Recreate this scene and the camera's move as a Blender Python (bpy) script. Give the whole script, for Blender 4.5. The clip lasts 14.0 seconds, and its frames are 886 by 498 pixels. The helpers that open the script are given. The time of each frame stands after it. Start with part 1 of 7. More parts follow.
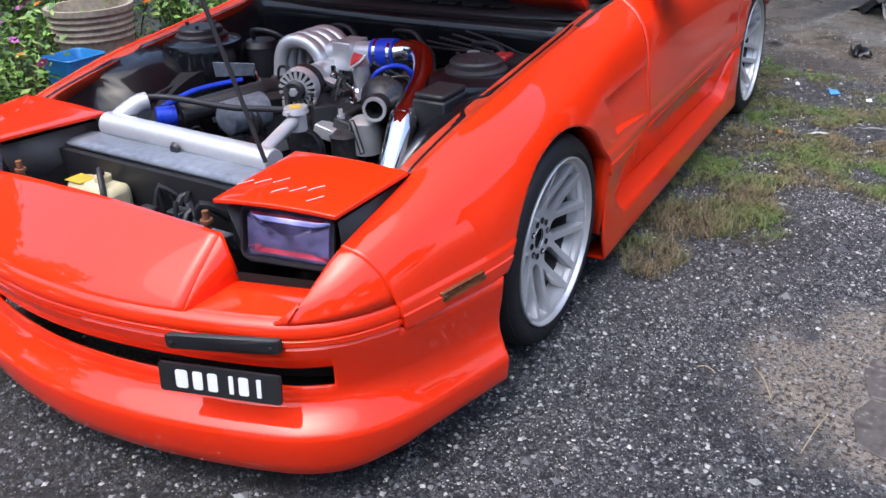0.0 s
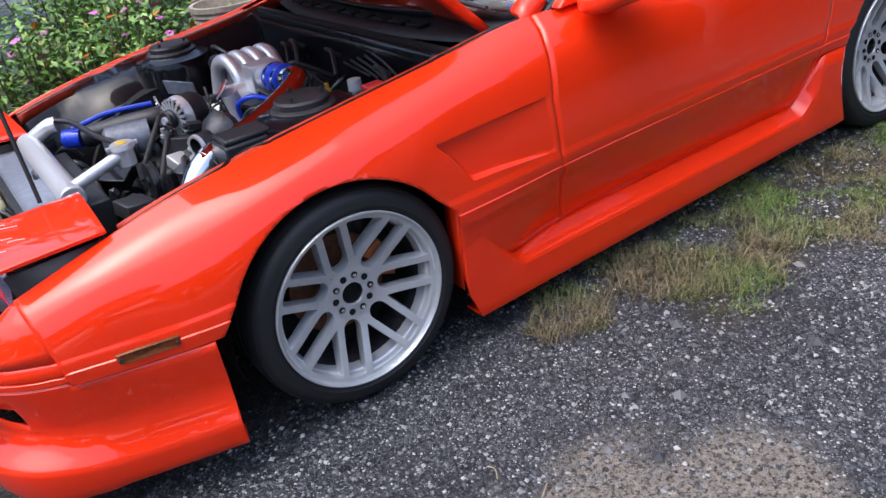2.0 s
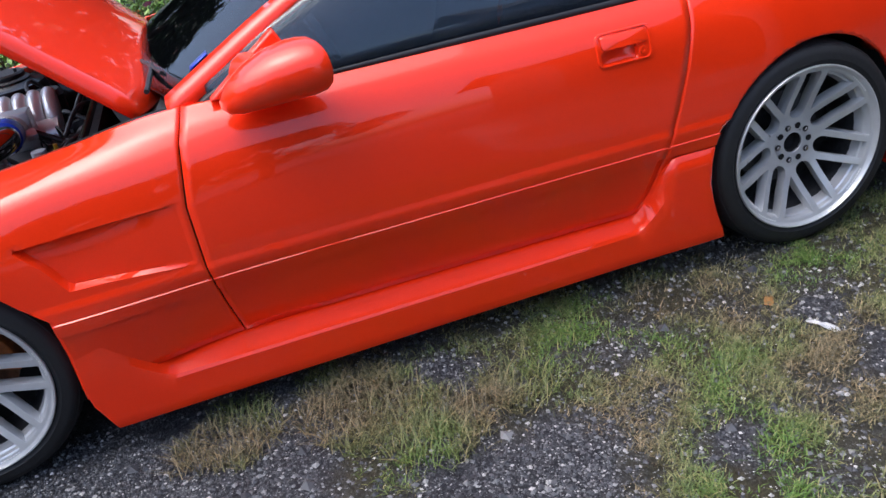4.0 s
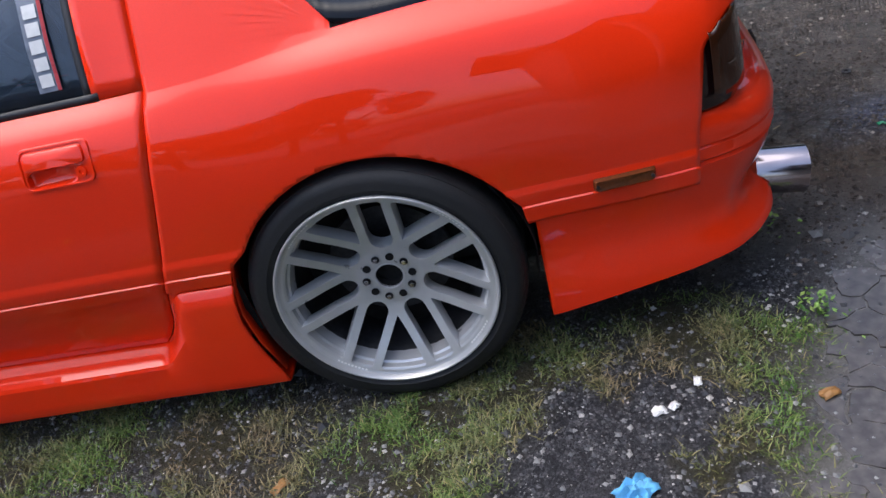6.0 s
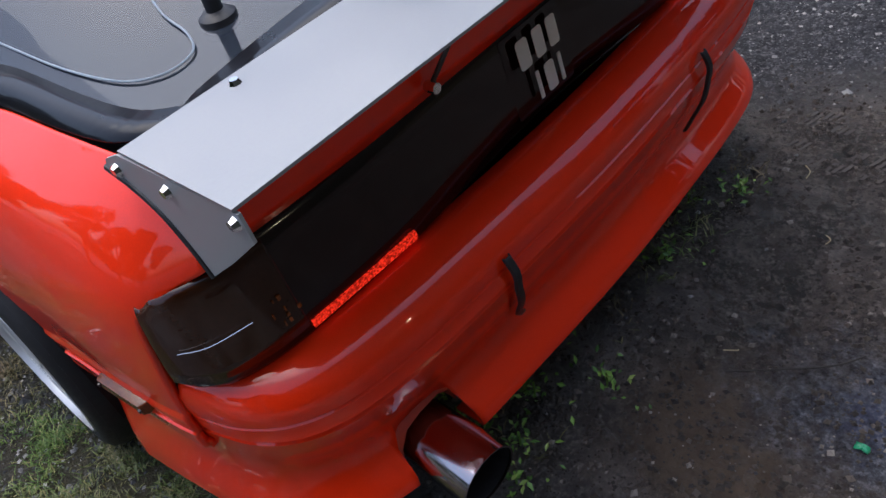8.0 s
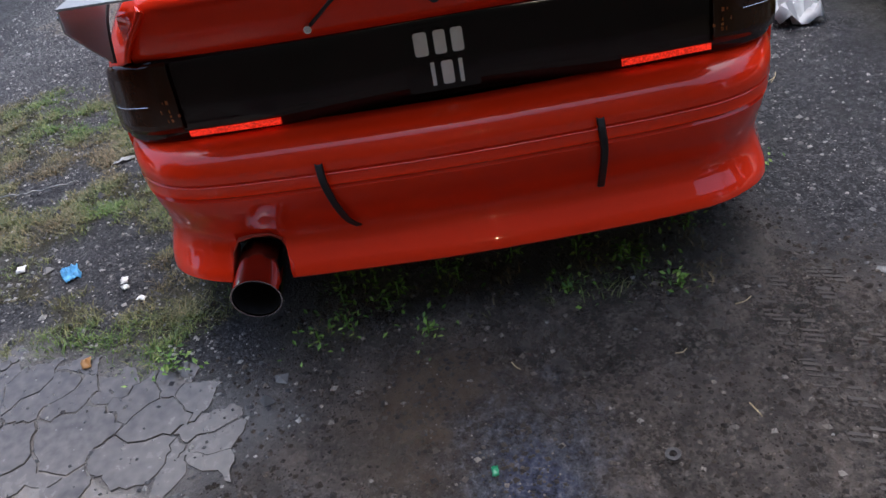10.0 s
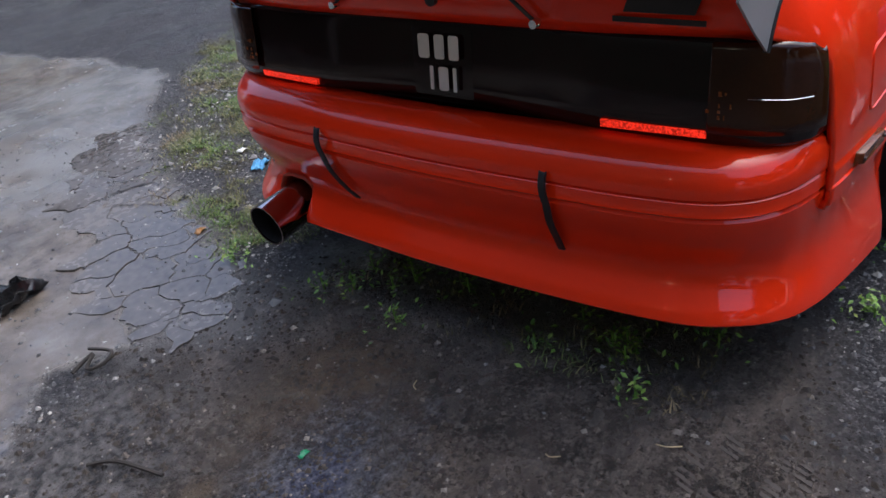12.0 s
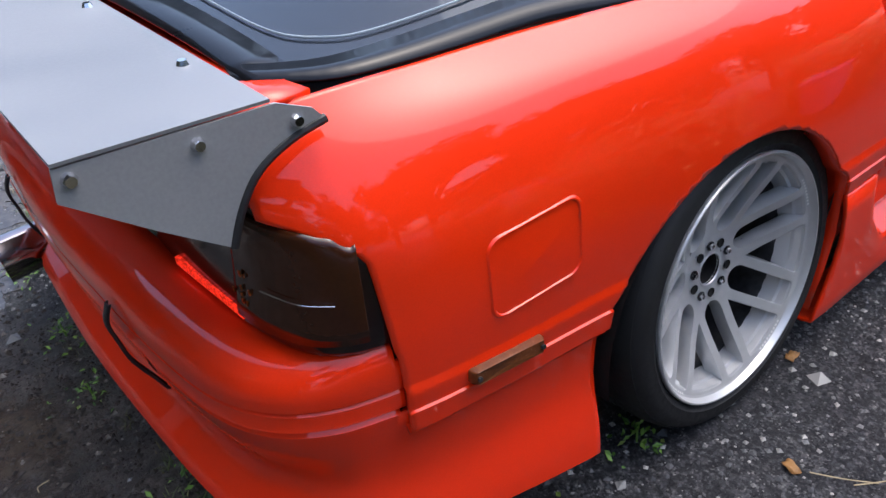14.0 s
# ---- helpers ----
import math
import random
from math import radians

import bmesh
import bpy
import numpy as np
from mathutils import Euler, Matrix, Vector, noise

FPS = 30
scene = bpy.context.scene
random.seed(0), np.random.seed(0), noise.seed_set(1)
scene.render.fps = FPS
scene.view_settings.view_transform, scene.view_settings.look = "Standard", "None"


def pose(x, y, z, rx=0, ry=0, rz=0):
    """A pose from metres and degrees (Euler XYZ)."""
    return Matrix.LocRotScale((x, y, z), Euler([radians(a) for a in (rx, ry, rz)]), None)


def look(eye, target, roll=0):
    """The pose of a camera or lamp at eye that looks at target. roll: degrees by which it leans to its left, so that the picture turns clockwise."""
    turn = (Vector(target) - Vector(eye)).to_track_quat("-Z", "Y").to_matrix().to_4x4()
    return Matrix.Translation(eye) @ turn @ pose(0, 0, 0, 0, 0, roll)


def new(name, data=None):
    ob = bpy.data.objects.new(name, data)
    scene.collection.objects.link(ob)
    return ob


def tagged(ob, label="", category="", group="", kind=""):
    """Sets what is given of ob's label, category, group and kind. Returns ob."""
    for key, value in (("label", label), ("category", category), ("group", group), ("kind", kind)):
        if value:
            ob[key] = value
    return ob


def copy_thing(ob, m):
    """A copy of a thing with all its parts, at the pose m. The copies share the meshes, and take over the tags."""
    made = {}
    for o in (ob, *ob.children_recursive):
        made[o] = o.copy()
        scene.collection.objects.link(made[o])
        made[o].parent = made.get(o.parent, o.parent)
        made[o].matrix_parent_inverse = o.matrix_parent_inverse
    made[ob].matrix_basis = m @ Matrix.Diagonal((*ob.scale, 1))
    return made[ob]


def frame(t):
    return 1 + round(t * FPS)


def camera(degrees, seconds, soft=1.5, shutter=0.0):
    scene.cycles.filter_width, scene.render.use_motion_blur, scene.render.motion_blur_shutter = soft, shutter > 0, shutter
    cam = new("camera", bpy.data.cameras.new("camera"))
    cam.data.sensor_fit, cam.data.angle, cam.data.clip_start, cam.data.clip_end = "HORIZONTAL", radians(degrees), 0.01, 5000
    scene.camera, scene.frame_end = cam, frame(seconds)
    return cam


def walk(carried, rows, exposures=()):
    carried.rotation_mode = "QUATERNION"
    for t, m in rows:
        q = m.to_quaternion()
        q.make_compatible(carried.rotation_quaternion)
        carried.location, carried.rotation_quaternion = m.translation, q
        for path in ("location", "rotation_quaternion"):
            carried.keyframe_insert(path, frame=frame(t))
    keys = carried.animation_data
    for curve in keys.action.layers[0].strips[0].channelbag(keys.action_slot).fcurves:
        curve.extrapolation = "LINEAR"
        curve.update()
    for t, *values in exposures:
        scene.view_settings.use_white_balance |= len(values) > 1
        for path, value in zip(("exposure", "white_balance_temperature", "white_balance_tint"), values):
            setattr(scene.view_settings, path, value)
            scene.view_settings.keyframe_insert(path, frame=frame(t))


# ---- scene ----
cam = camera(58.9, 14.0)
PATH = [
    (0, (-1.818, -1.58, 1.313), (-0.309, -0.652, 0.384), -1.9),
    (0.5, (-1.544, -1.765, 1.343), (-0.175, -0.682, 0.367), -4.2),
    (1, (-1.313, -2.005, 1.349), (-0.112, -0.723, 0.393), -6.6),
    (1.5, (-1.035, -2.243, 1.369), (0.011, -0.84, 0.401), -7.8),
    (2, (-0.703, -2.404, 1.353), (0.214, -0.91, 0.39), -9.2),
    (2.2, (-0.569, -2.483, 1.343), (0.276, -0.941, 0.39), -9.9),
    (4.3, (1.172, -2.66, 1.355), (1.487, -0.942, 0.382), -10.5),
    (4.5, (1.393, -2.624, 1.348), (1.649, -0.901, 0.364), -10.9),
    (5, (1.896, -2.53, 1.346), (2.019, -0.81, 0.334), -11.9),
    (5.5, (2.391, -2.399, 1.333), (2.325, -0.69, 0.297), -13.9),
    (6, (2.82, -2.212, 1.35), (2.547, -0.592, 0.21), -15.3),
    (6.5, (3.252, -1.969, 1.325), (2.657, -0.488, 0.12), -18.6),
    (7, (3.544, -1.65, 1.303), (2.642, -0.377, 0.051), -23.1),
    (7.5, (3.812, -1.275, 1.345), (2.703, -0.205, 0.07), -23.3),
    (8, (4.039, -0.893, 1.342), (2.844, -0.006, 0.006), -18.1),
    (8.2, (4.14, -0.783, 1.376), (2.929, 0.036, 0.012), -16.0),
    (10.3, (4.967, 0.151, 1.269), (3.341, -0.13, 0.139), -10.3),
    (10.5, (4.99, 0.264, 1.233), (3.387, -0.16, 0.113), -10.3),
    (11, (4.963, 0.56, 1.217), (3.489, -0.173, 0.08), -10.8),
    (11.5, (4.735, 0.815, 1.187), (3.377, -0.146, 0.076), -10.2),
    (12, (4.547, 1.047, 1.19), (3.264, -0.077, 0.146), -8.9),
    (12.5, (4.374, 1.208, 1.196), (3.168, -0.006, 0.161), -7.0),
    (13, (4.134, 1.279, 1.15), (2.985, 0.025, 0.098), -5.4),
    (13.5, (3.852, 1.376, 1.15), (2.79, 0.058, 0.084), -4.9),
    (14, (3.57, 1.448, 1.212), (2.565, 0.102, 0.125), -4.3),
]
walk(cam, [(t, look(eye, target, roll)) for t, eye, target, roll in PATH], [(0, 1.38, 6000, 10), (2, 1.38, 6000, 10), (5, 1.23, 6000, 10), (6.5, 1.03, 6100, 10), (7.5, 0.93, 6000, 10), (8.2, 0.98, 6000, 10), (10.3, 1.2, 6000, 10), (11.3, 1.1, 6000, 10), (12, 1.2, 6050, 10), (12.5, 1.26, 6050, 10), (13.2, 1.36, 6100, 10), (14, 1.4, 6100, 10)])

# ---- light ----
world = bpy.data.worlds.new("overcast_evening")
scene.world = world
world.use_nodes = True
wn, wl = world.node_tree.nodes, world.node_tree.links
wn.clear()
sky = wn.new("ShaderNodeTexSky")
sky.sky_type, sky.sun_disc = "NISHITA", False
sky.sun_elevation, sky.sun_rotation = radians(71), radians(280)
sky.air_density, sky.dust_density, sky.ozone_density = 1.0, 4.0, 1.5
back = wn.new("ShaderNodeBackground")
back.inputs["Strength"].default_value = 0.15
wout = wn.new("ShaderNodeOutputWorld")
wl.new(sky.outputs[0], back.inputs[0])
wl.new(back.outputs[0], wout.inputs[0])
sun = new("sun", bpy.data.lights.new("sun", "SUN"))
sun.data.energy, sun.data.angle, sun.data.color = 0.55, radians(70), (1.0, 0.97, 0.92)
sun.matrix_world = look((-2.3, 0.4, 6.8), (0, 0, 0))


# ---- materials ----
def material(name):
    m = bpy.data.materials.new(name)
    m.use_nodes = True
    return m, m.node_tree.nodes, m.node_tree.links, m.node_tree.nodes["Principled BSDF"]


def plain(name, colour, rough=0.5, metal=0.0, grain=60.0, vary=0.25, bump=0.0, coat=0.0, rough_vary=0.12, big=4.0, spec=0.5):
    """A surface with colour variation at two scales, uneven gloss and fine relief."""
    m, n, l, b = material(name)
    co = n.new("ShaderNodeTexCoord")
    fine, wide = n.new("ShaderNodeTexNoise"), n.new("ShaderNodeTexNoise")
    fine.inputs["Scale"].default_value, wide.inputs["Scale"].default_value = grain, big
    fine.inputs["Detail"].default_value, wide.inputs["Detail"].default_value = 6, 4
    l.new(co.outputs["Object"], fine.inputs["Vector"])
    l.new(co.outputs["Object"], wide.inputs["Vector"])
    both = n.new("ShaderNodeMath")
    both.operation = "ADD"
    l.new(fine.outputs["Fac"], both.inputs[0])
    l.new(wide.outputs["Fac"], both.inputs[1])
    ramp = n.new("ShaderNodeMapRange")
    ramp.inputs["From Min"].default_value, ramp.inputs["From Max"].default_value = 0.7, 1.3
    l.new(both.outputs[0], ramp.inputs["Value"])
    mix = n.new("ShaderNodeMix")
    mix.data_type = "RGBA"
    mix.inputs["A"].default_value = (*[c * (1 - vary) for c in colour], 1)
    mix.inputs["B"].default_value = (*[min(1, c * (1 + vary)) for c in colour], 1)
    l.new(ramp.outputs[0], mix.inputs["Factor"])
    l.new(mix.outputs["Result"], b.inputs["Base Color"])
    rr = n.new("ShaderNodeMapRange")
    rr.inputs["To Min"].default_value, rr.inputs["To Max"].default_value = max(0, rough - rough_vary), min(1, rough + rough_vary)
    l.new(ramp.outputs[0], rr.inputs["Value"])
    l.new(rr.outputs[0], b.inputs["Roughness"])
    b.inputs["Metallic"].default_value = metal
    b.inputs["Specular IOR Level"].default_value = spec
    b.inputs["Coat Weight"].default_value = coat
    b.inputs["Coat Roughness"].default_value = 0.05
    if bump:
        bp = n.new("ShaderNodeBump")
        bp.inputs["Strength"].default_value, bp.inputs["Distance"].default_value = min(1, bump), 0.004
        l.new(fine.outputs["Fac"], bp.inputs["Height"])
        l.new(bp.outputs[0], b.inputs["Normal"])
    return m


PAINT = plain("orange_paint", (0.96, 0.034, 0.0025), 0.42, 0.0, 420, 0.05, 0.0, 1.0, 0.04, 3.0, 0.08)
PAINT.node_tree.nodes["Principled BSDF"].inputs["Coat Roughness"].default_value = 0.015
PAINT.node_tree.nodes["Principled BSDF"].inputs["Coat IOR"].default_value = 1.52
# Darker copy of PAINT: shade of returns, ribs and flanges in the colour
SHADEPAINT = plain("orange_shaded_copy", (0.42, 0.035, 0.008), 0.55, 0, 40, 0.25)
BLACK = plain("black_plastic", (0.018, 0.018, 0.02), 0.5, 0, 150, 0.3, 0.15)
RUBBER = plain("tyre_rubber", (0.012, 0.012, 0.013), 0.62, 0, 90, 0.35, 0.2)
BAY = plain("black_bay_paint", (0.006, 0.006, 0.008), 0.32, 0, 30, 0.4, 0.0, 0.5, 0.06, 4.0, 0.08)
SILVER = plain("silver_wheel_paint", (0.60, 0.60, 0.60), 0.32, 0.45, 40, 0.05, 0.0, 0.0, 0.05)
ALLOY = plain("cast_alloy", (0.64, 0.64, 0.65), 0.34, 0.55, 60, 0.05, 0.0, 0.0, 0.03)
CHROME = plain("polished_steel", (0.72, 0.71, 0.72), 0.07, 1.0, 30, 0.06, 0.0, 0.0, 0.04)
FOLD = plain("folded_sheet", (0.36, 0.36, 0.355), 0.5, 0.25, 200, 0.10, 0.05)
BURNT = plain("burnt_chrome", (0.42, 0.36, 0.36), 0.10, 1.0, 20, 0.15, 0.0, 0.0, 0.05)
BRUSHED = plain("bare_aluminium_sheet", (0.33, 0.335, 0.34), 0.46, 0.6, 220, 0.08, 0.05)
DARKSTEEL = plain("dark_steel", (0.065, 0.065, 0.07), 0.45, 0.7, 80, 0.4, 0.2)
GREYPANEL = plain("grey_panel", (0.20, 0.22, 0.26), 0.4, 0.2, 50, 0.4, 0.1)
BLUE = plain("blue_silicone", (0.015, 0.05, 0.55), 0.35, 0, 60, 0.15)
CREAM = plain("cream_plastic", (0.62, 0.55, 0.34), 0.45, 0, 40, 0.15)
YELLOW = plain("yellow_cap", (0.65, 0.42, 0.04), 0.4, 0, 60, 0.2)
RED = plain("red_plastic", (0.45, 0.03, 0.03), 0.35, 0, 60, 0.2)
RUST = plain("rusty_iron", (0.20, 0.085, 0.04), 0.7, 0.3, 60, 0.5, 0.4)
CALIPER = plain("orange_caliper", (0.55, 0.16, 0.04), 0.5, 0.1, 60, 0.3)
PLATEWHITE = plain("plate_white", (0.92, 0.91, 0.88), 0.35, 0, 60, 0.05)
PALELINE = plain("pale_line", (0.30, 0.35, 0.40), 0.5, 0, 60, 0.1)
WHITE = plain("white_print", (0.75, 0.75, 0.73), 0.5, 0, 60, 0.1)
LENS = plain("smoked_lens", (0.013, 0.004, 0.0045), 0.10, 0, 30, 0.3, 0.0, 0.25, 0.03, 4.0, 0.35)
AMBER = plain("dark_amber_lens", (0.036, 0.010, 0.0032), 0.10, 0, 150, 0.12, 0.0, 0.25, 0.03, 20.0, 0.35)
# brighter amber: the indicator reflector's glint put into colour
AMBERGLINT = plain("amber_glint_paint", (0.30, 0.075, 0.010), 0.25, 0.2, 150, 0.5, 0.0, 0.5, 0.08, 60.0, 0.4)
MARKER = plain("brown_amber_lens", (0.15, 0.042, 0.011), 0.22, 0, 150, 0.3, 0.2, 0.2, 0.08, 4.0, 0.3)
# near-black that stands in for shade in gaps, wells and holes; also soot
GAPBLACK = plain("shade_and_soot_black", (0.006, 0.005, 0.005), 0.9, 0, 60, 0.1)
SEAT = plain("dark_fabric", (0.03, 0.03, 0.035), 0.85, 0, 200, 0.3, 0.3)


def glow(name, colour, strength):
    m, n, l, b = material(name)
    no = n.new("ShaderNodeTexNoise")
    no.inputs["Scale"].default_value = 260
    mp = n.new("ShaderNodeMapRange")
    mp.inputs["From Min"].default_value, mp.inputs["From Max"].default_value = 0.4, 0.62
    mp.inputs["To Min"].default_value, mp.inputs["To Max"].default_value = 0.15 * strength, 1.3 * strength
    co = n.new("ShaderNodeTexCoord")
    l.new(co.outputs["Object"], no.inputs["Vector"])
    l.new(no.outputs["Fac"], mp.inputs["Value"])
    l.new(mp.outputs[0], b.inputs["Emission Strength"])
    b.inputs["Base Color"].default_value = (*[c * 0.6 for c in colour], 1)
    b.inputs["Emission Color"].default_value = (*colour, 1)
    b.inputs["Roughness"].default_value = 0.15
    return m


LAMPGLASS = plain("headlamp_glass", (0.26, 0.22, 0.46), 0.06, 0.75, 25, 0.8, 0.15, 1.0, 0.03, 14.0)
# a reflector, not a lamp: the light it throws back is emission here
REDGLOW = glow("glowing_red_reflector", (1.0, 0.030, 0.010), 0.42)


def glass(name, tint, density, film_colour=(0.024, 0.028, 0.037)):
    """Tinted glass: part see-through, part dark film, with a clear gloss over both."""
    m, n, l, b = material(name)
    n.remove(b)
    see, film, gloss = n.new("ShaderNodeBsdfTransparent"), n.new("ShaderNodeBsdfDiffuse"), n.new("ShaderNodeBsdfGlossy")
    see.inputs[0].default_value = (*tint, 1)
    film.inputs[0].default_value = (*film_colour, 1)
    gloss.inputs["Roughness"].default_value = 0.03
    one, two, fr = n.new("ShaderNodeMixShader"), n.new("ShaderNodeMixShader"), n.new("ShaderNodeFresnel")
    fr.inputs[0].default_value = 1.62
    one.inputs[0].default_value = density
    l.new(see.outputs[0], one.inputs[1])
    l.new(film.outputs[0], one.inputs[2])
    l.new(fr.outputs[0], two.inputs[0])
    l.new(one.outputs[0], two.inputs[1])
    l.new(gloss.outputs[0], two.inputs[2])
    l.new(two.outputs[0], n["Material Output"].inputs[0])
    return m


TINT = glass("tinted_glass", (0.66, 0.72, 0.78), 0.40, (0.046, 0.068, 0.100))
CLEAR = glass("windscreen_glass", (0.75, 0.82, 0.80), 0.05)
HATCHGLASS = glass("dark_hatch_glass", (0.40, 0.45, 0.5), 0.55, (0.040, 0.050, 0.068))


# ---- mesh helpers ----
def mesh_of(name, verts, faces, mat, smooth=True, angle=40):
    me = bpy.data.meshes.new(name)
    me.from_pydata([tuple(map(float, v)) for v in verts], [], [tuple(map(int, f)) for f in faces])
    me.validate()
    if mat:
        me.materials.append(mat)
    if smooth:
        me.shade_smooth()
        me.set_sharp_from_angle(angle=radians(angle))
    me.update()
    return me


def piece(name, geo, mat, parent=None, label="", smooth=True, solid=0.0, bevel=0.0, angle=40, offset=-1.0):
    """One mesh object from (verts, faces), optionally given thickness and rounded edges, under its parent."""
    ob = new(name, mesh_of(name, geo[0], geo[1], mat, smooth, angle))
    if parent:
        ob.parent = parent
    if solid:
        mod = ob.modifiers.new("thickness", "SOLIDIFY")
        mod.thickness, mod.offset = solid, offset
    if bevel:
        mod = ob.modifiers.new("edge", "BEVEL")
        mod.width, mod.segments, mod.limit_method = bevel, 2, "ANGLE"
    if label:
        tagged(ob, label)
    return ob


def thing(name, label, category, at=(0, 0, 0), group="", kind=""):
    ob = new(name)
    ob.location = at
    ob.empty_display_size = 0.1
    return tagged(ob, label, category, group, kind)


def join(*geos):
    verts, faces = [], []
    for v, f in geos:
        k = len(verts)
        verts += [tuple(p) for p in v]
        faces += [tuple(i + k for i in q) for q in f]
    return verts, faces


def moved(geo, m):
    return [tuple(m @ Vector(v)) for v in geo[0]], geo[1]


def mirrored(geo):
    return [(x, -y, z) for x, y, z in geo[0]], [tuple(reversed(f)) for f in geo[1]]


def grid(rows, flip=False, close=False):
    """Quads over rows of points, all rows alike in length."""
    n = len(rows[0])
    verts = [p for r in rows for p in r]
    faces = []
    for a in range(len(rows) - 1):
        for b in range(n if close else n - 1):
            c = (b + 1) % n
            q = (a * n + b, a * n + c, (a + 1) * n + c, (a + 1) * n + b)
            faces.append(tuple(reversed(q)) if flip else q)
    return verts, faces


def box(x0, x1, y0, y1, z0, z1):
    v = [(x, y, z) for x in (x0, x1) for y in (y0, y1) for z in (z0, z1)]
    return v, [(0, 1, 3, 2), (4, 6, 7, 5), (0, 4, 5, 1), (2, 3, 7, 6), (0, 2, 6, 4), (1, 5, 7, 3)]


def lathe(profile, n=48, a0=0.0, closed=True):
    """A surface of revolution round the y axis from (radius, y) pairs."""
    rows = [[(r * math.cos(a0 + 2 * math.pi * k / n), y, r * math.sin(a0 + 2 * math.pi * k / n)) for k in range(n)] for r, y in profile]
    return grid(rows, True, closed)


def tube(path, radius, n=12, caps=True):
    """A round pipe along points; radius is one number or one for each point."""
    pts = [Vector(p) for p in path]
    rad = radius if isinstance(radius, (list, tuple)) else [radius] * len(pts)
    rows, side = [], None
    for k, p in enumerate(pts):
        d = (pts[min(k + 1, len(pts) - 1)] - pts[max(k - 1, 0)]).normalized()
        if side is None:
            side = d.orthogonal().normalized()
        side = (side - d * side.dot(d)).normalized()
        up = d.cross(side)
        rows.append([tuple(p + rad[k] * (math.cos(2 * math.pi * a / n) * side + math.sin(2 * math.pi * a / n) * up)) for a in range(n)])
    v, f = grid(rows, False, True)
    if caps:
        f += [tuple(reversed(range(n))), tuple(range(len(v) - n, len(v)))]
    return v, f


def smooth_path(points, per=6):
    """A smooth line through the points."""
    p = [Vector(q) for q in points]
    out = []
    for k in range(len(p) - 1):
        a, b, c, d = p[max(k - 1, 0)], p[k], p[k + 1], p[min(k + 2, len(p) - 1)]
        for s in range(per):
            t = s / per
            out.append(0.5 * (2 * b + (c - a) * t + (2 * a - 5 * b + 4 * c - d) * t * t + (3 * b - a - 3 * c + d) * t ** 3))
    return [tuple(q) for q in out] + [tuple(p[-1])]


def prism(outline, axis, low, high):
    """A flat outline (pairs) made solid between two values along an axis."""
    def put(a, b, c):
        return {"x": (c, a, b), "y": (a, c, b), "z": (a, b, c)}[axis]
    n = len(outline)
    v = [put(a, b, low) for a, b in outline] + [put(a, b, high) for a, b in outline]
    f = [(k, (k + 1) % n, n + (k + 1) % n, n + k) for k in range(n)]
    return v, f + [tuple(reversed(range(n))), tuple(range(n, 2 * n))]


def rounded(w, h, r, n=5):
    """A rectangle with rounded corners as (a, b) pairs about its middle."""
    out = []
    for cx, cy, a in ((w / 2 - r, h / 2 - r, 0), (-w / 2 + r, h / 2 - r, 90), (-w / 2 + r, -h / 2 + r, 180), (w / 2 - r, -h / 2 + r, 270)):
        out += [(cx + r * math.cos(radians(a + 90 * k / n)), cy + r * math.sin(radians(a + 90 * k / n))) for k in range(n + 1)]
    return out


def catmull(ts, vs, t):
    """Smooth value through knots (ts, vs)."""
    k = 0
    while k < len(ts) - 2 and ts[k + 1] < t:
        k += 1
    t0, t1 = ts[k], ts[k + 1]
    u = (t - t0) / (t1 - t0)
    m0 = (vs[k + 1] - vs[k - 1]) / (ts[k + 1] - ts[k - 1]) if k > 0 else (vs[1] - vs[0]) / (ts[1] - ts[0])
    m1 = (vs[k + 2] - vs[k]) / (ts[k + 2] - ts[k]) if k + 2 < len(ts) else (vs[k + 1] - vs[k]) / (t1 - t0)
    h = t1 - t0
    return (2 * u ** 3 - 3 * u * u + 1) * vs[k] + (u ** 3 - 2 * u * u + u) * h * m0 + (3 * u * u - 2 * u ** 3) * vs[k + 1] + (u ** 3 - u * u) * h * m1


# ---- the car: body surfaces ----
car = thing("sports_car", "bright orange two-door sports coupe with raised bonnet and pop-up headlamps", "car")

SX = [-0.72, -0.55, -0.36, -0.10, 0.15, 0.40, 0.68, 1.0, 1.95, 2.2, 2.46, 2.8, 3.0, 3.17, 3.27]
SY = [
    [0.765, 0.800, 0.845, 0.860, 0.860, 0.848, 0.800, 0.797, 0.812, 0.846, 0.846, 0.808, 0.788, 0.768, 0.72],
    [0.768, 0.815, 0.858, 0.868, 0.868, 0.865, 0.845, 0.842, 0.846, 0.855, 0.848, 0.808, 0.792, 0.769, 0.72],
    [0.765, 0.810, 0.855, 0.868, 0.868, 0.866, 0.862, 0.858, 0.857, 0.858, 0.848, 0.812, 0.798, 0.771, 0.715],
    [0.747, 0.795, 0.836, 0.862, 0.858, 0.845, 0.848, 0.845, 0.846, 0.850, 0.842, 0.812, 0.797, 0.766, 0.705],
    [0.724, 0.765, 0.800, 0.825, 0.825, 0.815, 0.822, 0.825, 0.830, 0.828, 0.820, 0.795, 0.780, 0.750, 0.675],
]
SY += [
    [0.697, 0.725, 0.750, 0.765, 0.765, 0.765, 0.780, 0.792, 0.800, 0.795, 0.785, 0.750, 0.735, 0.705, 0.655],
    [0.655, 0.672, 0.682, 0.688, 0.690, 0.692, 0.715, 0.745, 0.754, 0.762, 0.722, 0.668, 0.655, 0.640, 0.600],
]
